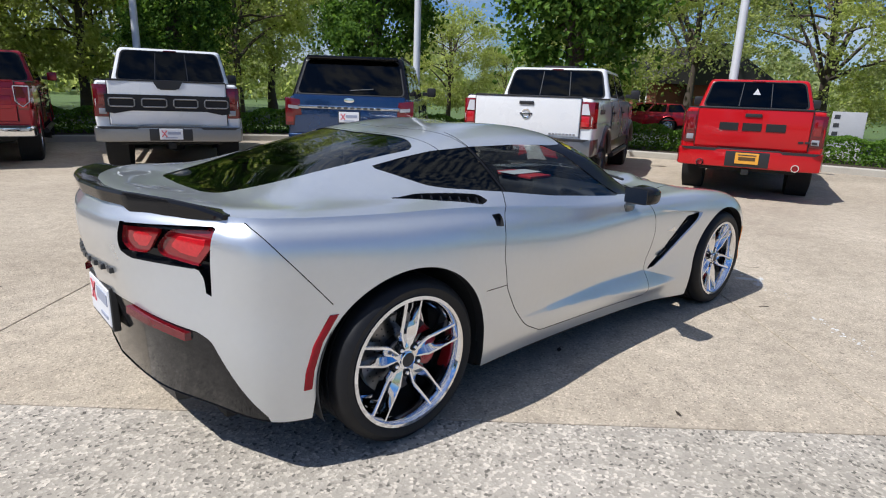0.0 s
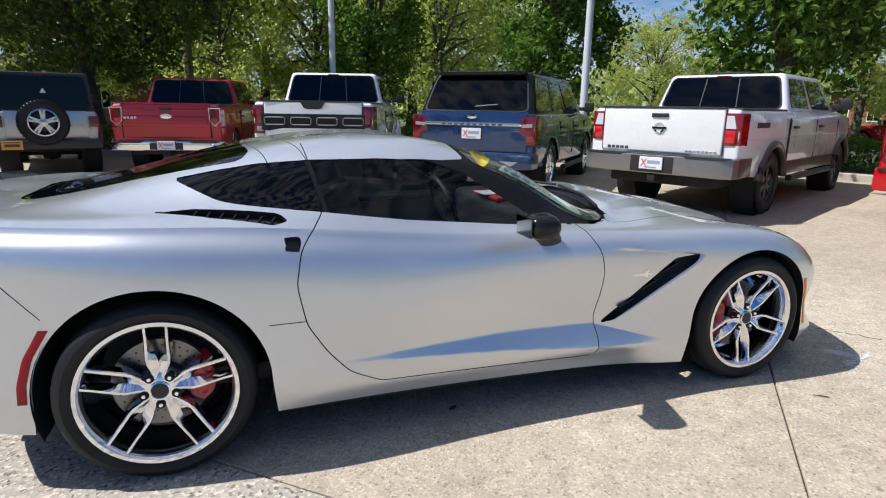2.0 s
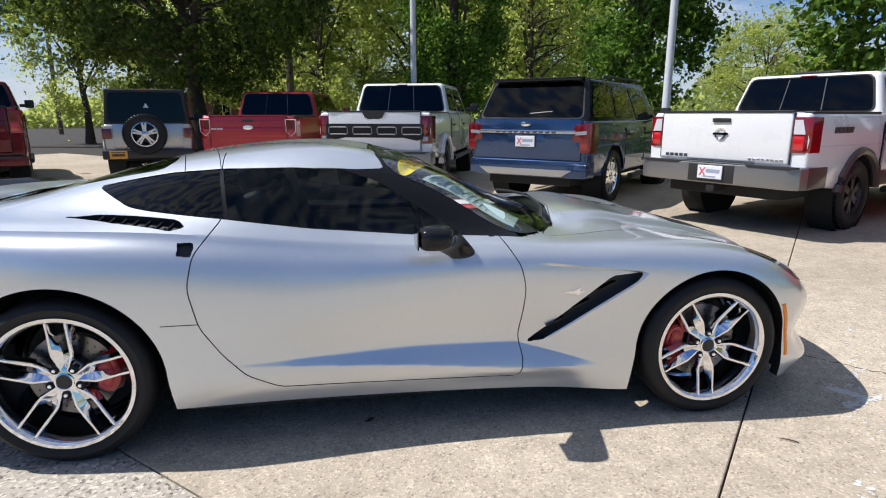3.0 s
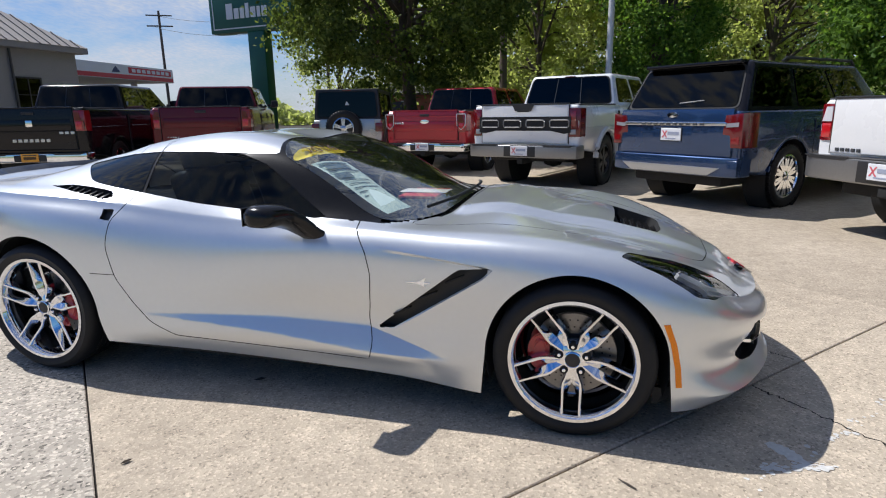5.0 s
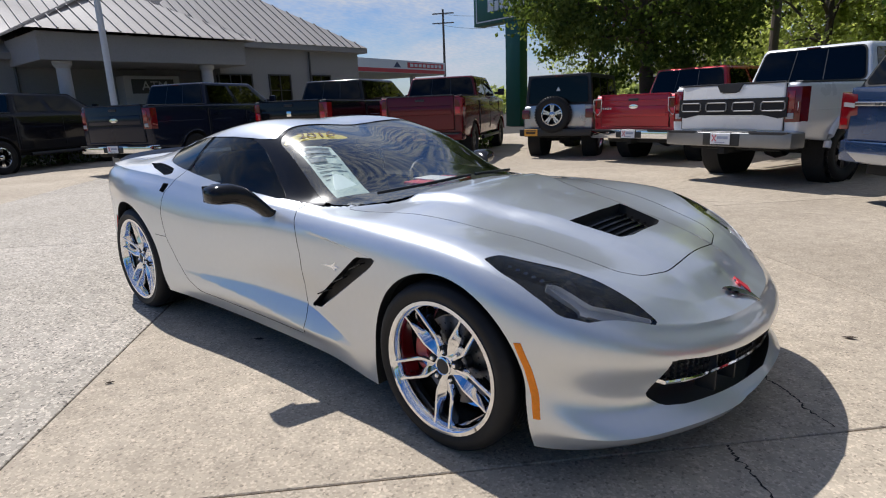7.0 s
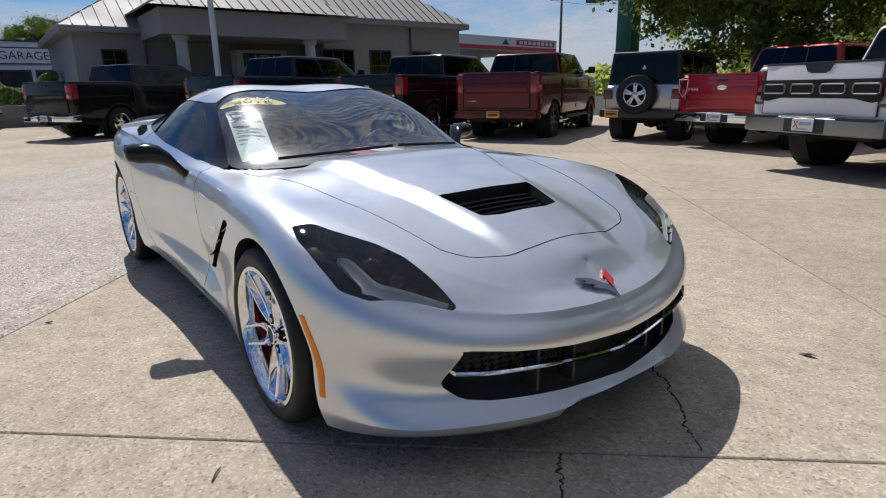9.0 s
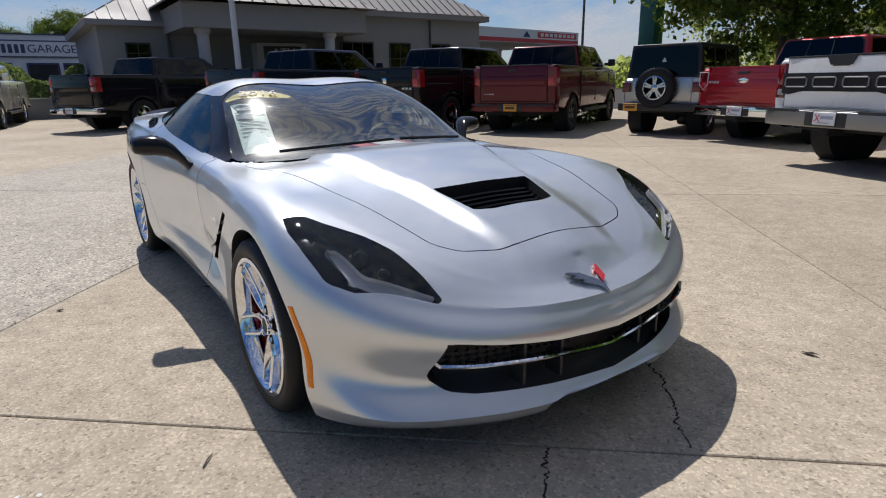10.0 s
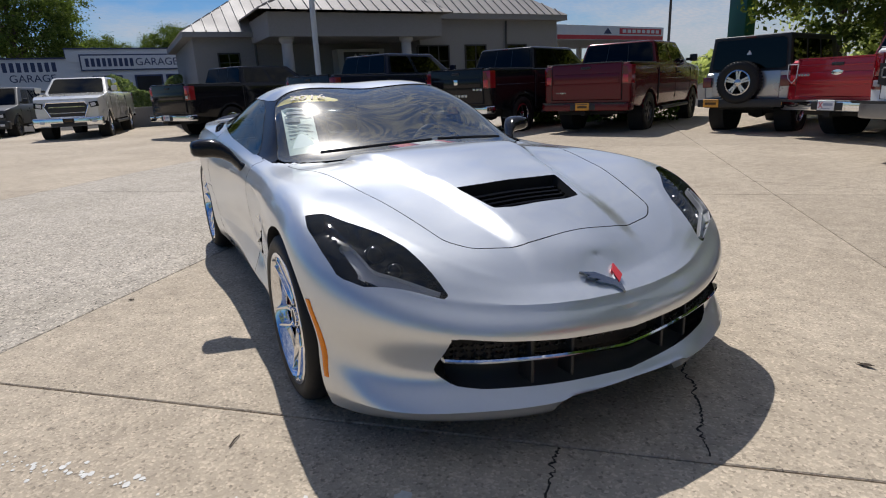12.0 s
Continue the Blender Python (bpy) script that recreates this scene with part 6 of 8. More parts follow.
# ---- the silver sports coupe ----
def spline(t, y, ts):
    """Natural cubic spline through (t, y), read at ts."""
    t, y = np.asarray(t, float), np.asarray(y, float)
    n = len(t)
    h = np.diff(t)
    A = np.zeros((n, n))
    r = np.zeros((n,) + y.shape[1:])
    A[0, 0] = A[-1, -1] = 1
    for i in range(1, n - 1):
        A[i, i - 1], A[i, i], A[i, i + 1] = h[i - 1], 2 * (h[i - 1] + h[i]), h[i]
        r[i] = 6 * ((y[i + 1] - y[i]) / h[i] - (y[i] - y[i - 1]) / h[i - 1])
    m = np.linalg.solve(A, r)
    k = np.clip(np.searchsorted(t, ts) - 1, 0, n - 2)
    a, b, hh = t[k + 1] - ts, ts - t[k], h[k]
    if y.ndim > 1:
        a, b, hh = a[:, None], b[:, None], hh[:, None]
    return (m[k] * a ** 3 + m[k + 1] * b ** 3) / (6 * hh) + (y[k] / hh - m[k] * hh / 6) * a + (y[k + 1] / hh - m[k + 1] * hh / 6) * b


# rails run from the middle of the nose round the flank to the middle of the tail
RAIL_BOTTOM = [(2.185, 0, 0.135), (2.165, 0.26, 0.132), (2.06, 0.53, 0.125), (1.91, 0.755, 0.13), (1.74, 0.885, 0.14), (1.355, 0.9, 0.14), (0.96, 0.892, 0.135), (0.7, 0.862, 0.15), (0.4, 0.855, 0.165), (-0.1, 0.86, 0.18), (-0.72, 0.88, 0.19), (-0.97, 0.9, 0.195), (-1.355, 0.91, 0.2), (-1.76, 0.85, 0.215), (-1.905, 0.812, 0.235), (-1.965, 0.758, 0.25), (-2.01, 0.68, 0.262), (-2.13, 0.38, 0.27), (-2.17, 0, 0.27)]
RAIL_SILL = [(2.242, 0, 0.215), (2.222, 0.27, 0.2), (2.118, 0.56, 0.195), (1.955, 0.79, 0.195), (1.755, 0.9, 0.215), (1.355, 0.922, 0.25), (0.96, 0.908, 0.26), (0.7, 0.888, 0.265), (0.4, 0.882, 0.27), (-0.1, 0.887, 0.275), (-0.72, 0.905, 0.28), (-0.97, 0.92, 0.29), (-1.355, 0.93, 0.31), (-1.76, 0.866, 0.34), (-1.925, 0.82, 0.37), (-1.985, 0.762, 0.385), (-2.025, 0.7, 0.4), (-2.155, 0.38, 0.43), (-2.195, 0, 0.43)]
RAIL_CREASE = [(2.178, 0, 0.27), (2.155, 0.27, 0.262), (2.045, 0.56, 0.264), (1.9, 0.775, 0.275), (1.735, 0.902, 0.35), (1.355, 0.93, 0.38), (0.96, 0.906, 0.385), (0.7, 0.882, 0.39), (0.4, 0.876, 0.395), (-0.1, 0.88, 0.395), (-0.72, 0.909, 0.395), (-0.97, 0.926, 0.42), (-1.355, 0.937, 0.46), (-1.76, 0.87, 0.48), (-1.932, 0.82, 0.5), (-1.993, 0.762, 0.515), (-2.035, 0.7, 0.525), (-2.17, 0.38, 0.54), (-2.212, 0, 0.54)]
RAIL_WIDE = [(2.228, 0, 0.392), (2.2, 0.27, 0.402), (2.088, 0.57, 0.432), (1.915, 0.8, 0.46), (1.72, 0.914, 0.48), (1.355, 0.938, 0.53), (0.96, 0.909, 0.54), (0.7, 0.887, 0.52), (0.4, 0.88, 0.525), (-0.1, 0.888, 0.53), (-0.72, 0.917, 0.55), (-0.97, 0.932, 0.575), (-1.355, 0.938, 0.6), (-1.76, 0.868, 0.62), (-1.932, 0.812, 0.64), (-1.993, 0.752, 0.67), (-2.03, 0.69, 0.71), (-2.19, 0.36, 0.72), (-2.252, 0, 0.72)]
RAIL_SHOULDER = [(2.178, 0, 0.486), (2.142, 0.27, 0.5), (2.022, 0.555, 0.532), (1.86, 0.768, 0.615), (1.66, 0.866, 0.697), (1.355, 0.884, 0.768), (0.96, 0.866, 0.79), (0.7, 0.838, 0.8), (0.4, 0.832, 0.815), (-0.1, 0.832, 0.83), (-0.72, 0.842, 0.885), (-0.97, 0.85, 0.91), (-1.355, 0.855, 0.93), (-1.76, 0.802, 0.944), (-1.915, 0.752, 0.951), (-1.968, 0.702, 0.953), (-2.008, 0.64, 0.956), (-2.165, 0.35, 0.962), (-2.228, 0, 0.962)]
RAIL_VALLEY = [(2.115, 0, 0.517), (2.072, 0.22, 0.534), (1.975, 0.445, 0.592), (1.78, 0.6, 0.68), (1.585, 0.7, 0.745), (1.33, 0.725, 0.79), (0.96, 0.74, 0.815), (0.7, 0.745, 0.815), (0.4, 0.768, 0.834), (-0.1, 0.79, 0.868), (-0.72, 0.785, 0.94), (-0.97, 0.765, 0.958), (-1.355, 0.73, 0.962), (-1.74, 0.685, 0.96), (-1.86, 0.625, 0.964), (-1.905, 0.57, 0.964), (-1.945, 0.5, 0.966), (-2.08, 0.29, 0.976), (-2.14, 0, 0.978)]
RAIL_EDGE = [(2.08, 0, 0.543), (2.03, 0.17, 0.57), (1.9, 0.3, 0.636), (1.7, 0.42, 0.696), (1.5, 0.48, 0.748), (1.26, 0.5, 0.79), (0.94, 0.53, 0.838), (0.7, 0.57, 0.826), (0.37, 0.655, 0.914), (-0.1, 0.585, 1.115), (-0.7, 0.57, 1.135), (-0.97, 0.56, 1.098), (-1.355, 0.53, 1.035), (-1.68, 0.5, 0.982), (-1.81, 0.45, 0.966), (-1.85, 0.41, 0.962), (-1.885, 0.36, 0.962), (-1.99, 0.21, 0.968), (-2.04, 0, 0.968)]
RAIL_MIDDLE = [(2.04, 0, 0.573), (1.99, 0, 0.618), (1.8, 0, 0.683), (1.6, 0, 0.735), (1.42, 0, 0.775), (1.2, 0, 0.812), (0.93, 0, 0.852), (0.7, 0, 0.868), (0.36, 0, 1.01), (-0.12, 0, 1.165), (-0.66, 0, 1.205), (-0.98, 0, 1.168), (-1.37, 0, 1.075), (-1.66, 0, 0.998), (-1.8, 0, 0.968), (-1.86, 0, 0.96), (-1.9, 0, 0.958), (-1.97, 0, 0.96), (-2.0, 0, 0.96)]


# how sharp the skin folds along a rail, nose to tail, and round the tail corner
FOLD = {1: [0.9, 0.9, 0.9, 0.7] + [0.3] * 4 + [0.0] * 11, 5: [0.0, 0.5, 0.9, 0.6, 0.3] + [0.0] * 14, 4: [0.98, 0.98, 0.9, 0.45, 0.2, 0.1, 0.1, 0.2, 0.3, 0.4, 0.7, 0.85, 0.85, 0.85, 0.9, 0.95, 0.9, 0.9, 0.9]}
CORNER, CORNER_FOLD = 15, [0.2, 0.5, 0.75, 0.85, 0.9, 0.5, 0.2, 0.0]


def per_segment(t, counts):
    return np.concatenate([np.linspace(a, b, n, endpoint=False) for a, b, n in zip(t, t[1:], counts)] + [[t[-1]]])


def body_grid(step=0.024):
    rails = np.array([RAIL_BOTTOM, RAIL_SILL, RAIL_CREASE, RAIL_WIDE, RAIL_SHOULDER, RAIL_VALLEY, RAIL_EDGE, RAIL_MIDDLE], float)
    # common parameter along the rails from the widest one
    d = np.linalg.norm(np.diff(rails[3], axis=0), axis=1)
    t = np.concatenate([[0], np.cumsum(d)])
    ts = per_segment(t, [max(3, int(round(x / step))) for x in d])
    nu = len(ts)
    near = np.exp(-((ts - t[CORNER]) / 0.07) ** 2)[:, None]
    r = []
    for k, rail in enumerate(rails):
        soft = spline(t, rail, ts)
        hard = np.stack([np.interp(ts, t, rail[:, c]) for c in range(3)], 1)
        w = CORNER_FOLD[k] * near
        r.append(soft * (1 - w) + hard * w)
    r = np.array(r)
    r[:, :, 1] = np.maximum(r[:, :, 1], 0)
    r[:, 0, 1] = r[:, -1, 1] = 0
    r[-1, :, 1] = 0
    counts = [7, 9, 10, 18, 13, 17, 22]
    nv = sum(counts) + 1
    out = np.empty((nu, nv, 3))
    keep = np.empty((nu, nv))
    for i in range(nu):
        p = r[:, i]
        # the mirror image past the middle keeps the top level there
        ext = np.concatenate([p, p[-2:-4:-1] * np.array([1, -1, 1])])
        s = np.concatenate([[0], np.cumsum(np.maximum(0.012, np.linalg.norm(np.diff(ext, axis=0), axis=1)))])
        vs = per_segment(s[:8], counts)
        soft = spline(s, ext, vs)
        hard = np.stack([np.interp(vs, s, ext[:, c]) for c in range(3)], 1)
        w = np.zeros(nv)
        for rail, f in FOLD.items():
            w = np.maximum(w, np.interp(ts[i], t, f) * np.exp(-((vs - s[rail]) / 0.055) ** 2))
        out[i] = soft * (1 - w[:, None]) + hard * w[:, None]
        keep[i] = np.maximum(w, 0.9 * near[i] * np.interp(vs, s[:8], CORNER_FOLD))
    out[:, -1, 1] = 0
    out[0, :, 1] = out[-1, :, 1] = 0
    mv = (1 - keep[1:-1, 1:-1, None]) * 0.5
    for _ in range(3):
        a = out.copy()
        mean = 0.25 * (out[2:, 1:-1] + out[:-2, 1:-1] + out[1:-1, 2:] + out[1:-1, :-2])
        a[1:-1, 1:-1] = out[1:-1, 1:-1] * (1 - mv) + mean * mv
        out = a
    out[:, :, 1] = np.maximum(out[:, :, 1], 0)
    return out


def poly_sd(P, poly):
    """Signed distance of the points P (n, 2) to a polygon; negative inside."""
    poly = np.asarray(poly, float)
    d = np.full(len(P), 1e9)
    inside = np.zeros(len(P), bool)
    for a, b in zip(poly, np.roll(poly, -1, 0)):
        ab = b - a
        t = np.clip(((P - a) @ ab) / (ab @ ab), 0, 1)
        d = np.minimum(d, np.linalg.norm(P - (a + t[:, None] * ab), axis=1))
        c = ((a[1] > P[:, 1]) != (b[1] > P[:, 1]))
        with np.errstate(divide="ignore", invalid="ignore"):
            xi = (b[0] - a[0]) * (P[:, 1] - a[1]) / (b[1] - a[1]) + a[0]
        inside ^= c & (P[:, 0] < xi)
    return np.where(inside, -d, d)


def line_sd(P, pts):
    """Distance to an open line, signed by side; 1 past its ends."""
    d = np.full(len(P), 1.0)
    pts = np.asarray(pts, float)
    for i, (a, b) in enumerate(zip(pts, pts[1:])):
        ab = b - a
        t = ((P - a) @ ab) / (ab @ ab)
        lo = t > 0 if i == 0 else t > -0.3
        hi = t < 1 if i == len(pts) - 2 else t < 1.3
        tc = np.clip(t, 0, 1)
        e = np.linalg.norm(P - (a + tc[:, None] * ab), axis=1)
        side = np.sign(ab[0] * (P[:, 1] - a[1]) - ab[1] * (P[:, 0] - a[0]))
        side = np.where(side == 0, 1, side)
        d = np.where(lo & hi & (e < np.abs(d)), e * side, d)
    return d


def soft_poly(pts, r=0.02, n=5):
    """A polygon with its corners rounded by r."""
    out = []
    k = len(pts)
    for i in range(k):
        p, a, b = Vector(pts[i]), Vector(pts[i - 1]), Vector(pts[(i + 1) % k])
        da, db = a - p, b - p
        p0, p1 = p + da.normalized() * min(r, da.length * 0.45), p + db.normalized() * min(r, db.length * 0.45)
        for j in range(n + 1):
            t = j / n
            out.append(tuple(p0 * (1 - t) ** 2 + p * 2 * t * (1 - t) + p1 * t * t))
    return out


LEDGE_X, LEDGE_TOP, LEDGE_LOW = [-0.70, 0.0, 0.46, 0.83], [0.368, 0.395, 0.384, 0.274], [0.362, 0.322, 0.276, 0.262]
SIDE, TOP, REAR = (0, 2), (0, 1), (1, 2)
ARCH_F, ARCH_R = (1.36, 0.326, 0.362), (-1.357, 0.338, 0.392)
SHAPES = {
    # name: (view, polygon, test of where it holds)
    "glass": (SIDE, soft_poly([(-1.285, 1.056), (-1.12, 1.088), (-0.97, 1.112), (-0.76, 1.128), (-0.48, 1.132), (-0.275, 1.122), (-0.115, 1.07), (0.015, 0.988), (0.145, 0.904), (0.24, 0.851), (0.2, 0.846), (0.0, 0.862), (-0.4, 0.9), (-0.74, 0.945), (-1.05, 0.978), (-1.12, 0.99)], 0.02), lambda p: (p[:, 1] > 0.42) & (p[:, 2] > 0.80) & (p[:, 0] < 0.6) & (p[:, 0] > -1.4)),
    "windscreen": (TOP, soft_poly([(0.74, -0.3), (0.735, 0.2), (0.71, 0.45), (0.645, 0.63), (0.55, 0.705), (0.48, 0.715), (0.01, 0.602), (-0.05, 0.58), (-0.1, 0.48), (-0.128, 0.15), (-0.133, -0.3)], 0.03), lambda p: (p[:, 2] > 0.83) & (p[:, 0] > -0.3)),
    "pillar": (TOP, [(0.80, -0.3), (0.79, 0.2), (0.74, 0.48), (0.66, 0.68), (0.52, 0.78), (0.36, 0.83), (0.0, 0.83), (-0.35, 0.75), (-0.37, 0.60), (-0.20, 0.594), (-0.085, 0.575), (-0.115, 0.48), (-0.138, 0.15), (-0.143, -0.3)], lambda p: (p[:, 2] > 0.828) & (p[:, 0] > -0.4) & (p[:, 2] > 0.866 - 0.075 * p[:, 0])),
    "base": (SIDE, [(-0.02, 0.866), (0.2, 0.851), (0.30, 0.844), (0.49, 0.833), (0.67, 0.831), (0.75, 0.845), (0.75, 1.0), (-0.02, 1.0)], lambda p: (p[:, 1] > 0.55) & (p[:, 1] < 0.83)),
    "hatch": (TOP, soft_poly([(-1.02, -0.3), (-1.02, 0.2), (-0.99, 0.40), (-1.03, 0.49), (-1.35, 0.44), (-1.70, 0.355), (-1.85, 0.31), (-1.885, 0.24), (-1.895, -0.3)], 0.04), lambda p: (p[:, 2] > 0.9) & (p[:, 0] < -0.8)),
    "hood": (TOP, soft_poly([(1.935, -0.3), (1.93, 0.22), (1.885, 0.40), (1.82, 0.47), (1.40, 0.575), (1.0, 0.645), (0.64, 0.705), (0.62, 0.68), (0.74, 0.47), (0.80, 0.2), (0.815, -0.3)], 0.03), lambda p: (p[:, 2] > 0.55) & (p[:, 0] > 0.4)),
    "hood_vent": (TOP, soft_poly([(1.728, -0.4), (1.728, 0.12), (1.708, 0.2), (1.498, 0.246), (1.507, 0.1), (1.507, -0.4)], 0.012), lambda p: (p[:, 2] > 0.6) & (p[:, 0] > 1.2)),
    "side_vent": (SIDE, soft_poly([(0.505, 0.384), (0.578, 0.384), (0.99, 0.65), (1.022, 0.687), (0.88, 0.672)], 0.008), lambda p: (p[:, 1] > 0.6) & (p[:, 2] < 0.78) & (p[:, 0] > 0) & (p[:, 0] < 1.2)),
    "door": (SIDE, soft_poly([(0.385, 0.862), (0.470, 0.73), (0.492, 0.63), (0.480, 0.50), (0.467, 0.415), (0.489, 0.311), (0.474, 0.236), (-0.54, 0.262), (-0.67, 0.325), (-0.755, 0.421), (-0.83, 0.542), (-0.862, 0.70), (-0.838, 0.825), (-0.735, 0.955), (-0.80, 1.3), (0.1, 1.3)], 0.03), lambda p: (p[:, 1] > 0.40) & (p[:, 0] < 0.8) & (p[:, 0] > -1.2)),
    "head": (TOP, soft_poly([(2.012, 0.556), (1.905, 0.585), (1.81, 0.612), (1.72, 0.662), (1.614, 0.752), (1.548, 0.792), (1.52, 0.858), (1.6, 0.872), (1.705, 0.862), (1.808, 0.842), (1.878, 0.787), (2.008, 0.58)], 0.01), lambda p: (p[:, 2] > 0.47) & (p[:, 0] > 1.3)),
    "drl": (TOP, soft_poly([(1.735, 0.808), (1.752, 0.776), (1.862, 0.745), (1.97, 0.606), (1.995, 0.572), (2.0, 0.59), (1.905, 0.745), (1.86, 0.786), (1.8, 0.8)], 0.006), lambda p: (p[:, 2] > 0.47) & (p[:, 0] > 1.3)),
    "grille": (REAR, soft_poly([(-0.3, 0.396), (0.0, 0.39), (0.25, 0.4), (0.45, 0.416), (0.57, 0.432), (0.59, 0.428), (0.624, 0.312), (0.616, 0.292), (0.572, 0.256), (0.5, 0.246), (0.25, 0.24), (0.0, 0.236), (-0.3, 0.242)], 0.01), lambda p: p[:, 0] > 1.85),
    "tail": (REAR, soft_poly([(0.345, 0.898), (0.69, 0.92), (0.69, 0.695), (0.673, 0.69), (0.664, 0.752), (0.645, 0.774), (0.377, 0.775), (0.33, 0.797), (0.33, 0.835)], 0.008), lambda p: p[:, 0] < -1.9),
    "lamp_in": (REAR, soft_poly([(0.369, 0.888), (0.519, 0.898), (0.467, 0.806), (0.384, 0.803), (0.354, 0.832)], 0.012), lambda p: p[:, 0] < -1.9),
    "lamp_out": (REAR, soft_poly([(0.547, 0.898), (0.69, 0.91), (0.69, 0.848), (0.646, 0.786), (0.514, 0.805), (0.5, 0.832)], 0.012), lambda p: p[:, 0] < -1.9),
    "valance": (REAR, soft_poly([(-0.3, 0.6), (0.0, 0.6), (0.33, 0.592), (0.645, 0.556), (0.69, 0.53), (0.735, 0.43), (0.812, 0.26), (0.825, 0.1), (-0.3, 0.1)], 0.012), lambda p: p[:, 0] < -1.88),
    "hip_vent": (TOP, soft_poly([(-1.335, 0.738), (-1.21, 0.728), (-0.905, 0.782), (-0.872, 0.818), (-0.93, 0.838), (-1.136, 0.804)], 0.008), lambda p: (p[:, 2] > 0.86) & (p[:, 0] < -0.6) & (p[:, 0] > -1.5)),
    "pocket": (SIDE, soft_poly([(-0.895, 0.872), (-0.828, 0.870), (-0.848, 0.812), (-0.892, 0.832)], 0.006), lambda p: (p[:, 1] > 0.6) & (p[:, 0] < -0.5) & (p[:, 0] > -1.2)),
}
LINES = {
    # open seams
    "bumper_seam": (SIDE, [(-1.935, 0.942), (-1.86, 0.845), (-1.682, 0.637)], lambda p: (p[:, 1] > 0.64) & (p[:, 0] < -1.3)),
    "roof_seam": (TOP, [(-0.875, -0.2), (-0.865, 0.2), (-0.80, 0.45), (-0.765, 0.60)], lambda p: (p[:, 2] > 1.0)),
    "hoop_seam": (TOP, [(-1.005, -0.2), (-0.995, 0.25), (-0.94, 0.47), (-0.915, 0.60)], lambda p: (p[:, 2] > 1.0)),
    "rocker_seam": (SIDE, [(-0.99, 0.560), (-0.83, 0.558)], lambda p: (p[:, 1] > 0.6)),
    "glass_split": (SIDE, [(-0.715, 0.90), (-0.775, 1.14)], lambda p: (p[:, 1] > 0.42) & (p[:, 2] > 0.8)),
}


def field(name, P):
    if name in ("arch_f", "arch_r"):
        c = ARCH_F if name == "arch_f" else ARCH_R
        dx, dz = P[:, 0] - c[0], P[:, 2] - c[1]
        d = np.where(dz > 0, np.hypot(dx, dz), np.abs(dx) + 0.10 * dz) - c[2]
        return np.where(P[:, 1] > 0.55, d, 1.0)
    if name == "scoop":
        return np.where((P[:, 1] > 0.6) & (P[:, 2] < 0.80), poly_sd(P[:, (0, 2)], SCOOP), 1.0)
    if name in ("ledge_top", "ledge_low"):
        ok = (P[:, 1] > 0.6) & (P[:, 0] > -0.70) & (P[:, 0] < 0.84)
        return np.where(ok, P[:, 2] - np.interp(P[:, 0], LEDGE_X, LEDGE_TOP if name == "ledge_top" else LEDGE_LOW), 1.0)
    if name in SHAPES:
        view, poly, ok = SHAPES[name]
        return np.where(ok(P), poly_sd(P[:, view], poly), 1.0)
    view, pts, ok = LINES[name]
    return np.where(ok(P), line_sd(P[:, view], pts), 1.0)


def cut(bm, name, level=0.0):
    """Split the mesh along field(name) == level."""
    bm.verts.index_update()
    P = np.array([v.co for v in bm.verts])
    val = field(name, P) - level
    val = np.where(np.abs(val) < 2e-5, 2e-5, val)
    near = np.abs(val) < 0.25
    fresh = set()
    for e in list(bm.edges):
        a, b = e.verts
        va, vb = val[a.index], val[b.index]
        if va * vb < 0 and near[a.index] and near[b.index]:
            _, nv_ = bmesh.utils.edge_split(e, a, va / (va - vb))
            fresh.add(nv_)
    for f in {f for v in fresh for f in v.link_faces}:
        vs = [v for v in f.verts if v in fresh]
        if len(vs) == 2:
            try:
                bmesh.utils.face_split(f, vs[0], vs[1])
            except ValueError:
                pass


def smooth01(t):
    t = np.clip(t, 0, 1)
    return t * t * (3 - 2 * t)


SCOOP = [(0.46, 0.748), (0.58, 0.740), (1.036, 0.690), (1.0, 0.650), (0.582, 0.380), (0.50, 0.380)]


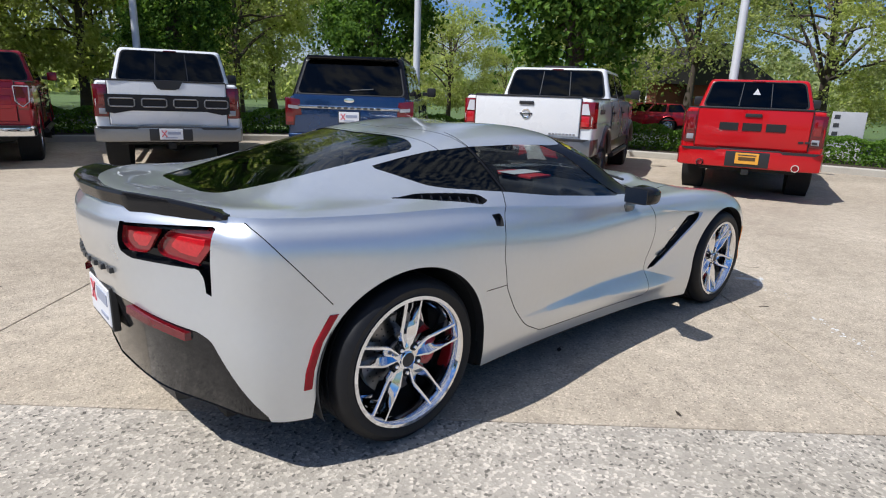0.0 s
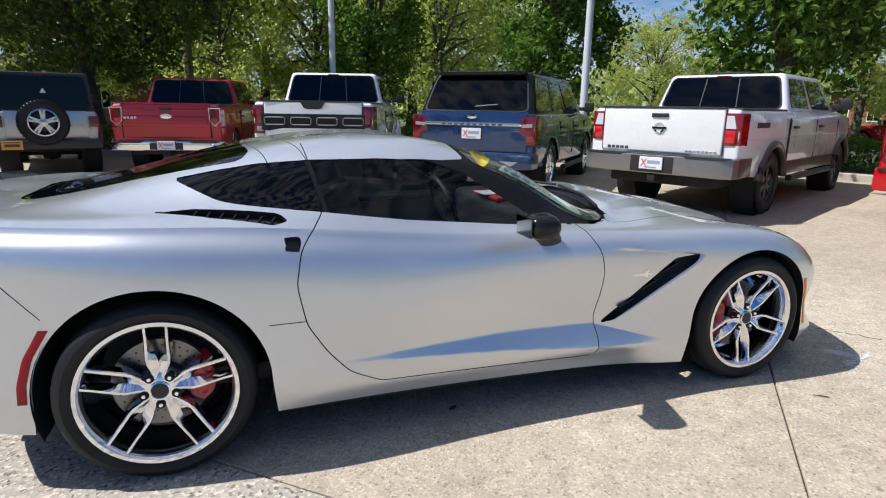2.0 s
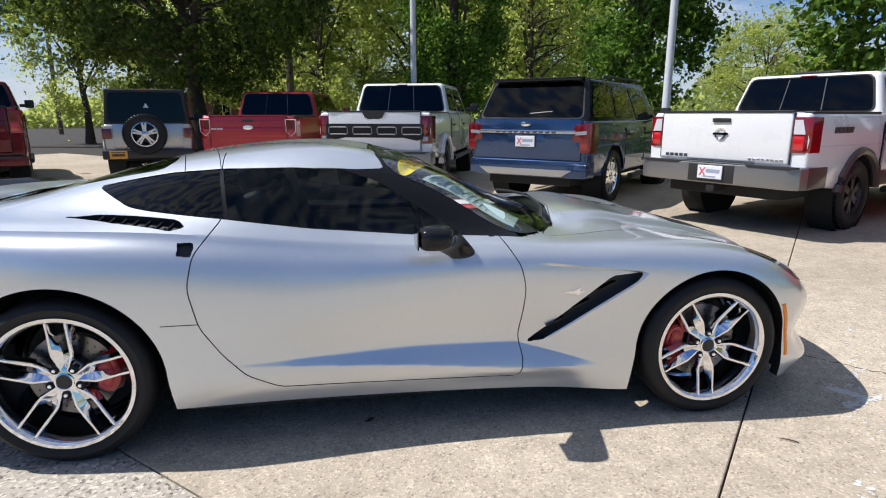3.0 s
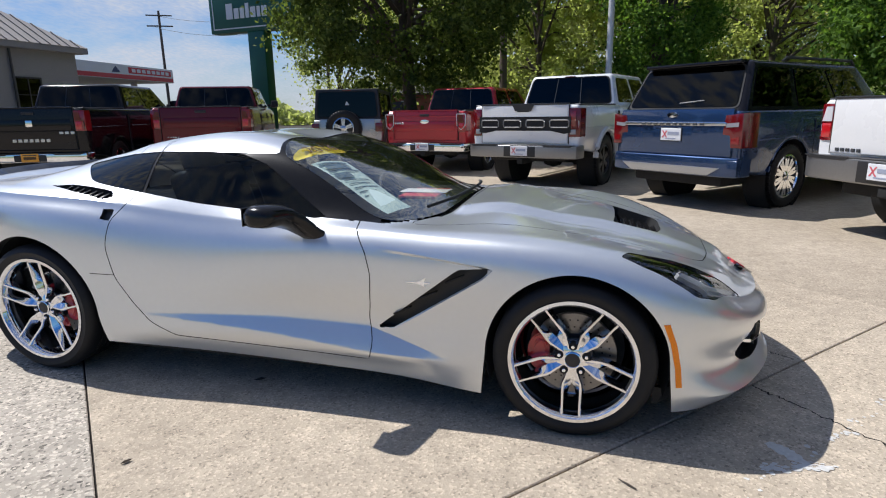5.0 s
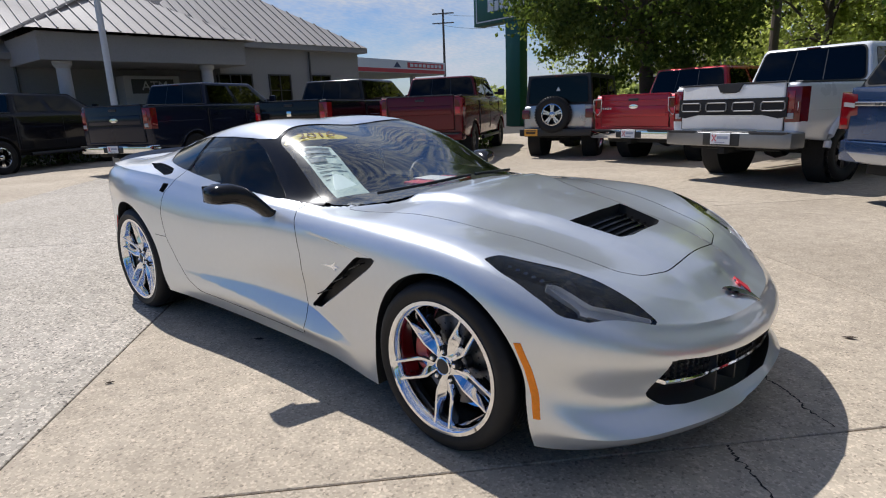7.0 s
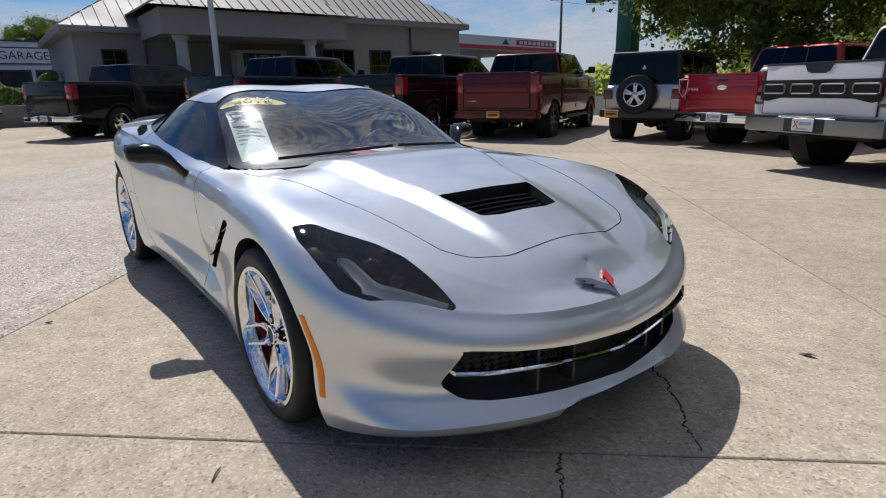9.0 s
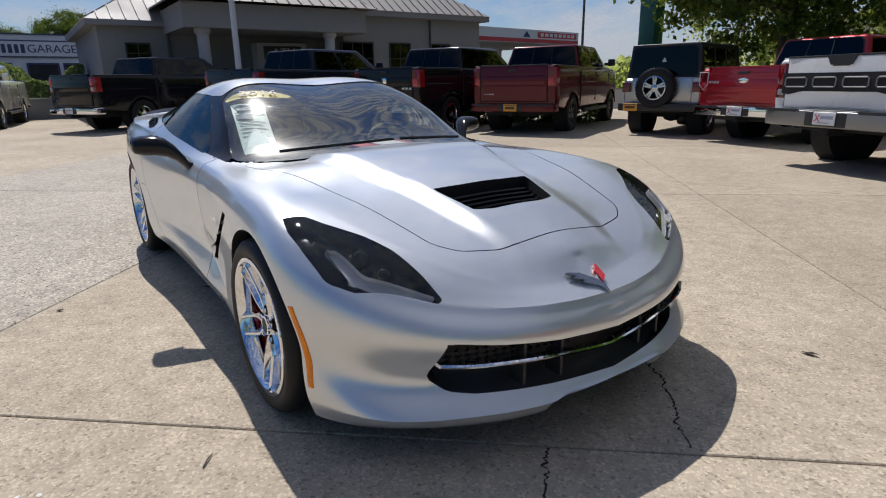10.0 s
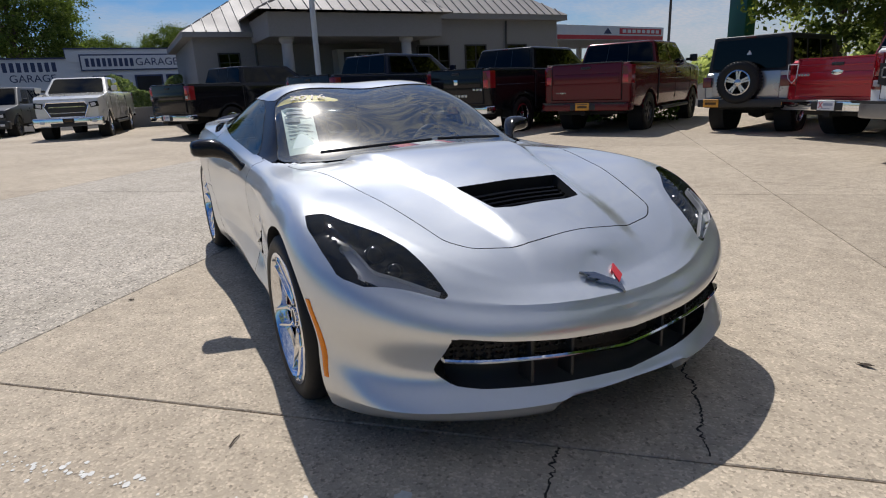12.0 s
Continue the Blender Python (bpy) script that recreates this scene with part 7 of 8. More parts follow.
def press(bm):
    """Creases pressed into the smooth skin: hood bulge, sill ledge, scoop before the fender vent."""
    P = np.array([v.co for v in bm.verts])
    x, y, z = P.T
    hw = np.interp(x, [0.70, 1.47, 1.95], [0.44, 0.265, 0.20])
    fade = smooth01((x - 0.745) / 0.05) * np.interp(x, [1.45, 1.75, 1.93, 2.08, 2.22], [1, 0.75, 0.42, 0.14, 0])
    on = (z > np.where(x > 1.9, 0.44, 0.55)) & (x > 0.6)
    dz = np.where(on, 0.028 * fade * (1 - np.clip((y - hw) / 0.06, 0, 1)), 0)
    # the lip steps up in the middle of the chin
    dz += np.where(x > 1.95, 0.058 * (1 - smooth01((y - 0.235) / 0.05)) * smooth01((0.22 - z) / 0.07), 0)
    # spine down the nose
    dz += np.where((x > 1.80) & (z > 0.45), 0.008 * np.clip(1 - y / 0.14, 0, 1) * smooth01((x - 1.84) / 0.34), 0)
    zt, zb = np.interp(x, LEDGE_X, LEDGE_TOP), np.interp(x, LEDGE_X, LEDGE_LOW)
    amp = 0.038 * np.interp(x, [-0.72, 0.35, 0.55, 0.84], [0, 1, 1, 0])
    prof = np.where(z > zt, -0.5 * (1 - smooth01((z - zt) / 0.20)), np.where(z > zb, -0.5 + (zt - z) / (zt - zb), 0.5 * smooth01((z - 0.20) / (zb - 0.20))))
    dy = np.where((y > 0.6) & (z < 0.75), amp * prof, 0)
    sd = poly_sd(P[:, (0, 2)], SCOOP)
    dy -= np.where((y > 0.6) & (z < 0.80), 0.020 * smooth01((x - 0.47) / 0.42) * np.clip(-sd / 0.012, 0, 1), 0)
    for v, a, b in zip(bm.verts, dy, dz):
        if a or b:
            v.co.y += a
            v.co.z += b


def car_skin():
    g = body_grid()
    nu, nv = g.shape[:2]
    bm = B()
    vs = [[bm.verts.new(g[i, j]) for j in range(nv)] for i in range(nu)]
    for i in range(nu - 1):
        for j in range(nv - 1):
            bm.faces.new((vs[i + 1][j], vs[i + 1][j + 1], vs[i][j + 1], vs[i][j]))
    bmesh.ops.remove_doubles(bm, verts=bm.verts[:], dist=1e-5)
    for n in ("arch_f", "arch_r"):
        cut(bm, n)
    cut(bm, "scoop")
    cut(bm, "scoop", -0.012)
    cut(bm, "ledge_top")
    cut(bm, "ledge_low")
    press(bm)
    for n in ("glass", "windscreen", "pillar", "base", "hatch", "hood_vent", "side_vent", "head", "drl", "grille", "tail", "lamp_in", "lamp_out", "valance", "hip_vent", "pocket"):
        cut(bm, n)
    for n in ("hood", "door"):
        cut(bm, n, -0.0022)
        cut(bm, n, 0.0022)
    for n in LINES:
        half = 0.009 if n == "glass_split" else 0.0018
        cut(bm, n, half)
        cut(bm, n, -half)
    bm.normal_update()
    return bm


def sort_faces(bm):
    faces = list(bm.faces)
    C = np.array([f.calc_center_median() for f in faces])
    F = {n: field(n, C) for n in list(SHAPES) + list(LINES) + ["arch_f", "arch_r"]}
    keys = []
    for i in range(len(faces)):
        f = {n: F[n][i] for n in F}
        if f["arch_f"] < 0 or f["arch_r"] < 0:
            k = None
        elif f["glass"] < 0:
            k = "window_post" if abs(f["glass_split"]) < 0.009 else ("door_window" if C[i][0] > -0.745 else "quarter_window")
        elif f["windscreen"] < 0:
            k = "windscreen"
        elif f["pillar"] < 0:
            k = "cowl" if C[i][0] > 0.5 else "pillar"
        elif f["base"] < 0 and f["hood"] > 0.003:
            k = "pillar"
        elif f["hatch"] < 0:
            k = "hatch_glass"
        elif f["hood_vent"] < 0:
            k = "hood_vent"
        elif f["side_vent"] < 0:
            k = "side_vent"
        elif f["head"] < 0:
            k = "drl" if f["drl"] < 0 else "headlamp"
        elif f["grille"] < 0:
            k = "grille"
        elif f["tail"] < 0:
            k = "tail_lamp_in" if f["lamp_in"] < 0 else "tail_lamp_out" if f["lamp_out"] < 0 else "tail_surround"
        elif f["valance"] < 0:
            k = "valance"
        elif f["hip_vent"] < 0:
            k = "hip_vent"
        elif f["pocket"] < 0:
            k = "pocket"
        elif abs(f["hood"]) < 0.0022 or abs(f["door"]) < 0.0022 or min(abs(f[n]) for n in ("bumper_seam", "roof_seam", "hoop_seam", "rocker_seam")) < 0.0018:
            near = min((abs(f[n]), n) for n in ("hood", "door", "bumper_seam", "roof_seam", "hoop_seam", "rocker_seam"))[1]
            k = "gap_" + near
        elif f["hood"] < 0:
            k = "hood"
        elif f["door"] < 0 and C[i][2] < 1.0:
            k = "door"
        elif C[i][2] > 1.0 and -0.87 < C[i][0] < 0.1 and C[i][0] > -0.77 - 0.10 * (1 - min(1, (C[i][1] / 0.58) ** 2)):
            k = "roof_panel"
        else:
            k = "body"
        keys.append(k)
    return faces, keys


def take(faces, keys, key, offset=0.0, wall=0.0, mirror=0):
    """Copy the faces of one region into a new bmesh: 0 both halves, -1 the right, 1 the left. offset moves them along their normals;
    wall adds side walls back to the skin."""
    key = (key,) if isinstance(key, str) else key
    out = B()
    sides = (1, -1) if mirror == 0 else (mirror,)
    for s in sides:
        vmap = {}

        def vert(v, s=s, vmap=vmap):
            if v not in vmap:
                c = v.co + v.normal * offset
                if offset and abs(v.co.y) < 1e-4:
                    c.y = 0
                vmap[v] = out.verts.new((c.x, s * c.y, c.z))
            return vmap[v]
        for f, k in zip(faces, keys):
            if k not in key:
                continue
            vs = [vert(v) for v in f.verts]
            try:
                out.faces.new(vs if s > 0 else vs[::-1])
            except ValueError:
                pass
        if wall:
            mine = {f for f, k in zip(faces, keys) if k in key}
            for f in mine:
                for e in f.edges:
                    if sum(1 for g in e.link_faces if g in mine) == 1 and max(abs(v.co.y) for v in e.verts) > 1e-4:
                        a, b = e.verts
                        ca, cb = [Vector((v.co.x, s * v.co.y, v.co.z)) for v in (a, b)]
                        q = [vert(a), vert(b), out.verts.new(cb), out.verts.new(ca)]
                        try:
                            out.faces.new(q)
                        except ValueError:
                            pass
    bmesh.ops.remove_doubles(out, verts=out.verts[:], dist=2e-5)
    bmesh.ops.recalc_face_normals(out, faces=out.faces[:]) if wall else None
    return out


car = thing("sports_coupe", pose(0, 0, 0), "silver metallic two-door sports coupe with chrome wheels, dusty windscreen stickers", "car")


def calm(bm, n=14):
    """Even out a glass panel between its edges, so that it mirrors without ripples."""
    bmesh.ops.remove_doubles(bm, verts=bm.verts[:], dist=1e-5)
    inner = [v for v in bm.verts if not v.is_boundary]
    for _ in range(n):
        bmesh.ops.smooth_vert(bm, verts=inner, factor=0.5, use_axis_x=True, use_axis_y=True, use_axis_z=True)
    return bm


def skin_parts():
    bm = car_skin()
    faces, keys = sort_faces(bm)
    body = part("body", take(faces, keys, "body"), "silver", car, smooth=20)
    for n in ("hood", "roof_seam", "hoop_seam"):
        part("panel_gap", take(faces, keys, "gap_" + n, -0.007, 0.007), "gap", body, smooth=60)
    for n in ("door", "bumper_seam", "rocker_seam"):
        for s in (-1, 1):
            part("panel_gap", take(faces, keys, "gap_" + n, -0.007, 0.007, mirror=s), "gap", body, smooth=60)
    part("hood", take(faces, keys, "hood"), "silver", car, smooth=60)
    part("roof_panel", take(faces, keys, "roof_panel"), "silver", car, smooth=60)
    part("cowl", take(faces, keys, "cowl", -0.012, 0.012), "pillar_black", car, smooth=60)
    part("windscreen", calm(take(faces, keys, "windscreen", -0.003)), "windscreen", car, smooth=60).visible_shadow = False
    part("hatch_glass", calm(take(faces, keys, "hatch_glass", -0.003)), "tint", car, smooth=60)
    part("valance", take(faces, keys, "valance", -0.004, 0.004), "carbon", car, "gloss black lower rear bumper", smooth=60)
    part("grille_recess", take(faces, keys, "grille", -0.10, 0.10), "satin_black", car, smooth=40)
    part("hood_vent", take(faces, keys, "hood_vent", -0.05, 0.05), "under", car, smooth=40)
    for s in (-1, 1):
        door = part("door", take(faces, keys, "door", mirror=s), "silver", car, smooth=60)
        part("door_window", calm(take(faces, keys, "door_window", -0.004, mirror=s)), "tint", door, smooth=60)
        part("handle_pocket", take(faces, keys, "pocket", -0.02, 0.02, mirror=s), "satin_black", body, smooth=40)
        part("quarter_window", calm(take(faces, keys, "quarter_window", -0.003, mirror=s)), "dark_glass", car, smooth=60)
        part("pillar", take(faces, keys, "pillar", -0.002, 0.002, mirror=s), "pillar_black", car, smooth=60)
        part("window_post", take(faces, keys, "window_post", -0.002, 0.002, mirror=s), "pillar_black", door, smooth=60)
        part("fender_vent", take(faces, keys, "side_vent", -0.05, 0.05, mirror=s), "satin_black", car, smooth=40)
        part("hip_vent", take(faces, keys, "hip_vent", -0.03, 0.03, mirror=s), "satin_black", car, smooth=40)
        lamp = part("headlamp", take(faces, keys, ("headlamp", "drl"), -0.05, 0.05, mirror=s), "gloss_black", car, "smoked projector headlamp", smooth=40)
        part("running_lamp", take(faces, keys, "drl", -0.022, -0.02, mirror=s), "lens_clear", lamp, "pale running light bar", smooth=40)
        lens = part("lens", take(faces, keys, ("headlamp", "drl"), -0.002, mirror=s), "smoke_lens", lamp, smooth=60)
        lens.visible_shadow = False
        tail = part("tail_surround", take(faces, keys, ("tail_surround", "tail_lamp_in", "tail_lamp_out"), -0.032, 0.032, mirror=s), "gloss_black", car, smooth=40)
        for k in ("tail_lamp_in", "tail_lamp_out"):
            lamp = part("tail_lamp", take(faces, keys, k, -0.012, 0.012, mirror=s), "lens_red", tail, "glossy red tail lamp lens", smooth=40)
            ring = take(faces, keys, k, -0.0105, mirror=s)
            c = sum((v.co for v in ring.verts), Vector()) / len(ring.verts)
            for v in ring.verts:
                v.co = c + (v.co - c) * 0.62
            part("lamp_core", ring, "lens_core", lamp, "brighter red inner reflector", smooth=40)
    # returns of the wheel arches
    for s in (-1, 1):
      for end in (-1, 1):
        lip = B()
        seen = {f for f, k in zip(faces, keys) if k is None and f.calc_center_median().x * end > 0}
        for f in seen:
            for e in f.edges:
                if sum(1 for g in e.link_faces if g in seen) == 1 and len(e.link_faces) == 2:
                    a, b = [Vector((v.co.x, s * v.co.y, v.co.z)) for v in e.verts]
                    inn = Vector((0, -s * 0.05, 0))
                    lip.faces.new([lip.verts.new(p) for p in (a, b, b + inn, a + inn)])
        bmesh.ops.remove_doubles(lip, verts=lip.verts[:], dist=1e-4)
        bmesh.ops.recalc_face_normals(lip, faces=lip.faces[:])
        part("arch_return", lip, "satin_black", body, smooth=60)
    bm.free()


skin_parts()
FLANK = body_grid().reshape(-1, 3)
FLANK = FLANK[(FLANK[:, 1] > 0.55) & (FLANK[:, 2] < 0.9)]


def flank_y(x, z):
    """Half width of the body at x, z: a plane through the nearest points of the skin."""
    k = np.argsort(np.hypot(FLANK[:, 0] - x, FLANK[:, 2] - z))[:8]
    A = np.stack([np.ones(8), FLANK[k, 0] - x, FLANK[k, 2] - z], 1)
    return float(np.linalg.lstsq(A, FLANK[k, 1], rcond=None)[0][0])


def skin_strip(name, one, two, side, mat, parent, label, proud=0.004, n=16):
    """A lamp or reflector moulding on the flank between two edge lines of (x, z) points."""
    def at(line, t):
        k = min(int(t * (len(line) - 1)), len(line) - 2)
        f = t * (len(line) - 1) - k
        return line[k][0] * (1 - f) + line[k + 1][0] * f, line[k][1] * (1 - f) + line[k + 1][1] * f
    bm = B()
    last = None
    for i in range(n + 1):
        a, b = at(one, i / n), at(two, i / n)
        ring = []
        for f, o in ((0.0, -0.004), (0.0, proud * 0.6), (0.15, proud), (0.85, proud), (1.0, proud * 0.6), (1.0, -0.004)):
            x, z = a[0] + (b[0] - a[0]) * f, a[1] + (b[1] - a[1]) * f
            ring.append(bm.verts.new((x, side * (flank_y(x, z) + o), z)))
        if last:
            for k in range(5):
                bm.faces.new((last[k], last[k + 1], ring[k + 1], ring[k]))
        else:
            bm.faces.new(ring[::-1])
        last = ring
    bm.faces.new(last)
    bmesh.ops.recalc_face_normals(bm, faces=bm.faces[:])
    return part(name, bm, mat, parent, label, smooth=40)


for s in (-1, 1):
    skin_strip("side_marker", [(1.686, 0.512), (1.718, 0.43), (1.740, 0.33), (1.748, 0.254)], [(1.709, 0.514), (1.741, 0.43), (1.763, 0.33), (1.771, 0.254)], s, "lens_amber", car, "amber side marker")
    skin_strip("side_reflector", [(-1.668, 0.605), (-1.730, 0.505), (-1.760, 0.41), (-1.767, 0.340)], [(-1.700, 0.605), (-1.760, 0.505), (-1.790, 0.41), (-1.797, 0.340)], s, "lens_dark_red", car, "dark red side reflector")


TOPS = body_grid().reshape(-1, 3)
TOPS = TOPS[(TOPS[:, 0] > 1.4) & (TOPS[:, 2] > 0.45) & (TOPS[:, 1] > 0.4)]


def nose_z(x, y):
    k = np.argsort(np.hypot(TOPS[:, 0] - x, TOPS[:, 1] - y))[:8]
    A = np.stack([np.ones(8), TOPS[k, 0] - x, TOPS[k, 1] - y], 1)
    return float(np.linalg.lstsq(A, TOPS[k, 2], rcond=None)[0][0])


for s in (-1, 1):
    for x, y, r in ((1.775, 0.700, 0.030), (1.860, 0.668, 0.027)):
        bm = B()
        lathe(bm, [(0.0, 0.012), (r * 0.5, 0.010), (r * 0.85, 0.002), (r, -0.006), (r * 1.12, -0.006), (r * 1.12, -0.03)], 24, "z")
        part("projector", bm, "gloss_black", car, m=Matrix.Translation((x, s * y, nose_z(x, y) - 0.030)) @ Matrix.Rotation(radians(55), 4, "Y"))
    for i in range(6):
        x, y = 1.585 + 0.028 * i, 0.795 - 0.006 * i
        part("marker_bulb", lathe(B(), [(0.0, 0.004), (0.006, 0.003), (0.009, -0.004)], 10, "z"), "dark_chrome", car, m=Matrix.Translation((x, s * y, nose_z(x, y) - 0.022)))


# wheels of the coupe
def spoke_prong(bm, side, a, rim, o):
    """One half of a split spoke: narrow top face, facet down to the pocket between the prongs."""
    st = [(0.038, 0.018, 0.008, 0.0, 0.004, -0.038), (0.075, 0.030, 0.019, 0.0, 0.012, -0.034), (0.104, 0.0415, 0.030, 0.0, 0.017, -0.030), (0.126, 0.0435, 0.0315, 0.009, 0.028, -0.027), (0.16, 0.0425, 0.031, 0.018, 0.032, -0.021), (0.205, 0.0415, 0.0305, 0.024, 0.032, -0.014), (rim - 0.014, 0.0425, 0.031, 0.0275, 0.030, -0.007), (rim - 0.001, 0.050, 0.026, 0.021, 0.028, -0.004)]
    rot = Matrix.Rotation(a, 3, "Y")
    last = None
    for r, out, inn, low, deep, d in st:
        ring = [bm.verts.new(rot @ Vector((side * x, o * (d + y), r))) for x, y in ((out + 0.005, -0.040), (out, -0.005), (out - 0.003, 0.0), (inn, 0.0), (low, -deep), (low, -0.046))]
        if last:
            for i in range(5):
                bm.faces.new((last[i], last[i + 1], ring[i + 1], ring[i]))
        last = ring


def coupe_wheel(x, s, r, w, rim, cal):
    y = s * (0.925 - w / 2 + (0.0 if x < 0 else 0.012))
    h = w / 2
    bm = B()
    prof = [(rim - 0.006, -h * 0.86), (rim + 0.006, -h * 0.93), (rim + 0.02, -h * 0.97), ((rim + r) / 2, -h * 1.0), (r - 0.022, -h * 0.95), (r - 0.006, -h * 0.84), (r, -h * 0.66), (r, h * 0.66), (r - 0.006, h * 0.84), (r - 0.022, h * 0.95), ((rim + r) / 2, h * 1.0), (rim + 0.02, h * 0.97), (rim + 0.006, h * 0.93), (rim - 0.006, h * 0.86)]
    for k in (-0.42, -0.14, 0.14, 0.42):
        i = [j for j, p in enumerate(prof) if p == (r, h * 0.66)][0]
        prof[i:i] = [(r, h * (k - 0.035)), (r - 0.007, h * (k - 0.03)), (r - 0.007, h * (k + 0.03)), (r, h * (k + 0.035))]
    lathe(bm, prof, 72)
    whl = part("wheel", bm, "tyre", car, m=Matrix.Translation((x, y, r)), smooth=40)
    o = s
    # polished lip and dished barrel
    bm = B()
    lathe(bm, [(rim + 0.004, o * h * 0.90), (rim + 0.002, o * h * 0.96), (rim - 0.012, o * h * 0.97), (rim - 0.022, o * (h * 0.88)), (rim - 0.026, o * (h * 0.5)), (rim - 0.028, -o * h * 0.6), (rim - 0.05, -o * h * 0.7)], 72)
    part("rim_lip", bm, "wheel_chrome", whl, smooth=40)
    bm = B()
    f = h * 0.95
    for i in range(5):
        a = 2 * math.pi * i / 5 + (radians(2) if x < 0 else radians(36))
        for sd in (-1, 1):
            spoke_prong(bm, sd, a, rim - 0.008, o)
    bmesh.ops.translate(bm, verts=bm.verts[:], vec=(0, o * f, 0))
    lathe(bm, [(0.034, o * (f - 0.035)), (0.05, o * (f - 0.038)), (0.07, o * (f - 0.046)), (0.075, o * (f - 0.075))], 40)
    bmesh.ops.recalc_face_normals(bm, faces=bm.faces[:])
    part("spokes", bm, "wheel_chrome", whl, "chrome split-spoke centre", smooth=22)
    part("centre_cap", lathe(B(), [(0.0, o * (f - 0.026)), (0.028, o * (f - 0.028)), (0.034, o * (f - 0.036)), (0.034, o * (f - 0.06))], 28), "satin_black", whl)
    part("cap_ring", lathe(B(), [(0.029, o * (f - 0.027)), (0.031, o * (f - 0.025)), (0.036, o * (f - 0.027)), (0.037, o * (f - 0.05))], 28), "chrome", whl)
    for i in range(5):
        a = 2 * math.pi * (i + 0.5) / 5 + (radians(2) if x < 0 else radians(36))
        c = Vector((0.057 * math.sin(a), 0, 0.057 * math.cos(a)))
        bm = B()
        lathe(bm, [(0.0, o * (f - 0.024)), (0.007, o * (f - 0.025)), (0.0095, o * (f - 0.03)), (0.0105, o * (f - 0.06))], 6, m=Matrix.Translation(c))
        nut = part("lug_nut", bm, "chrome", whl)
        part("lug_pocket", lathe(B(), [(0.0, o * (f - 0.036)), (0.017, o * (f - 0.034)), (0.0175, o * (f - 0.06))], 16, m=Matrix.Translation(c)), "under", whl)
    # brake disc and hat
    bm = B()
    dr = 0.172 if x > 0 else 0.169
    lathe(bm, [(0.085, o * (f - 0.105)), (dr, o * (f - 0.105)), (dr, o * (f - 0.13)), (0.085, o * (f - 0.13))], 64, closed=True)
    disc = part("brake_disc", bm, "disc", whl)
    hole = B()
    for i in range(30):
        for j in range(2):
            a, rr = 2 * math.pi * (i + 0.4 * j) / 30, 0.115 + 0.03 * j
            lathe(hole, [(0.0, o * (f - 0.1042)), (0.0038, o * (f - 0.1042))], 8, m=Matrix.Translation((rr * math.sin(a), 0, rr * math.cos(a))))
    tagged(finish("vent_hole", hole, "gap", disc), kind="stuff")
    part("disc_hat", lathe(B(), [(0.0, o * (f - 0.075)), (0.08, o * (f - 0.075)), (0.086, o * (f - 0.1)), (0.086, o * (f - 0.12))], 40), "dark_alloy", disc)
    # caliper
    bm = B()
    for r0, r1, d0, d1, wide in ((0.098, 0.186, 0.075, 0.150, 0.56), (0.110, 0.165, 0.066, 0.078, 0.42)):
        n = 12
        rings = []
        for i in range(n + 1):
            a = cal + (i / n - 0.5) * 2 * wide
            e = 1 - 0.18 * abs(2 * i / n - 1) ** 3
            rings.append([bm.verts.new((rr * math.cos(a), o * (f - dd), rr * math.sin(a))) for rr, dd in ((r0 / e, d0), (r1 * e, d0), (r1, d1), (r0, d1))])
        for p, q in zip(rings, rings[1:]):
            for k in range(4):
                bm.faces.new((p[k], p[(k + 1) % 4], q[(k + 1) % 4], q[k]))
        bm.faces.new(rings[0])
        bm.faces.new(rings[-1][::-1])
    bmesh.ops.recalc_face_normals(bm, faces=bm.faces[:])
    bmesh.ops.bevel(bm, geom=[e for e in bm.edges if e.calc_face_angle(0) > 0.6], offset=0.005, segments=2, affect="EDGES")
    part("brake_caliper", bm, "red_caliper", whl, "red brake caliper", smooth=40)
    # added black disc, stands for the shade deep behind the spokes
    part("spoke_shade_disc", lathe(B(), [(rim - 0.05, -o * h * 0.55), (0.0, -o * h * 0.55)], 40), "under", whl)


for s in (-1, 1):
    coupe_wheel(1.355, s, 0.3265, 0.245, 0.2555, math.pi * 0.985)
    coupe_wheel(-1.355, s, 0.3395, 0.285, 0.2685, 0.03)
    for c in (ARCH_F, ARCH_R):
        n = B()
        prof = arc(c[0], c[1], c[2] + 0.004, -20, 200, 40)
        vs0 = [n.verts.new((a, s * 0.885, b)) for a, b in prof]
        vs1 = [n.verts.new((a, s * 0.50, b)) for a, b in prof]
        for i in range(len(prof) - 1):
            n.faces.new((vs0[i], vs0[i + 1], vs1[i + 1], vs1[i]))
        n.faces.new(vs1)
        part("wheel_well", n, "under", car)


# front: crossbar, intakes, lip; rear: spoiler, diffuser, exhaust
def nose_x(y, k=0.0):
    return 2.212 - 0.30 * abs(y) ** 1.9 - 1.2 * max(0, abs(y) - 0.48) ** 2 + k


def bow(bm, y0, y1, n, ring_at):
    last = None
    for i in range(n + 1):
        y = y0 + (y1 - y0) * i / n
        ring = [bm.verts.new(p) for p in ring_at(y)]
        if last:
            k = len(ring)
            for j in range(k):
                bm.faces.new((last[j], last[(j + 1) % k], ring[(j + 1) % k], ring[j]))
        else:
            bm.faces.new(ring[::-1])
        last = ring
    bm.faces.new(last)
    bmesh.ops.recalc_face_normals(bm, faces=bm.faces[:])
    return bm


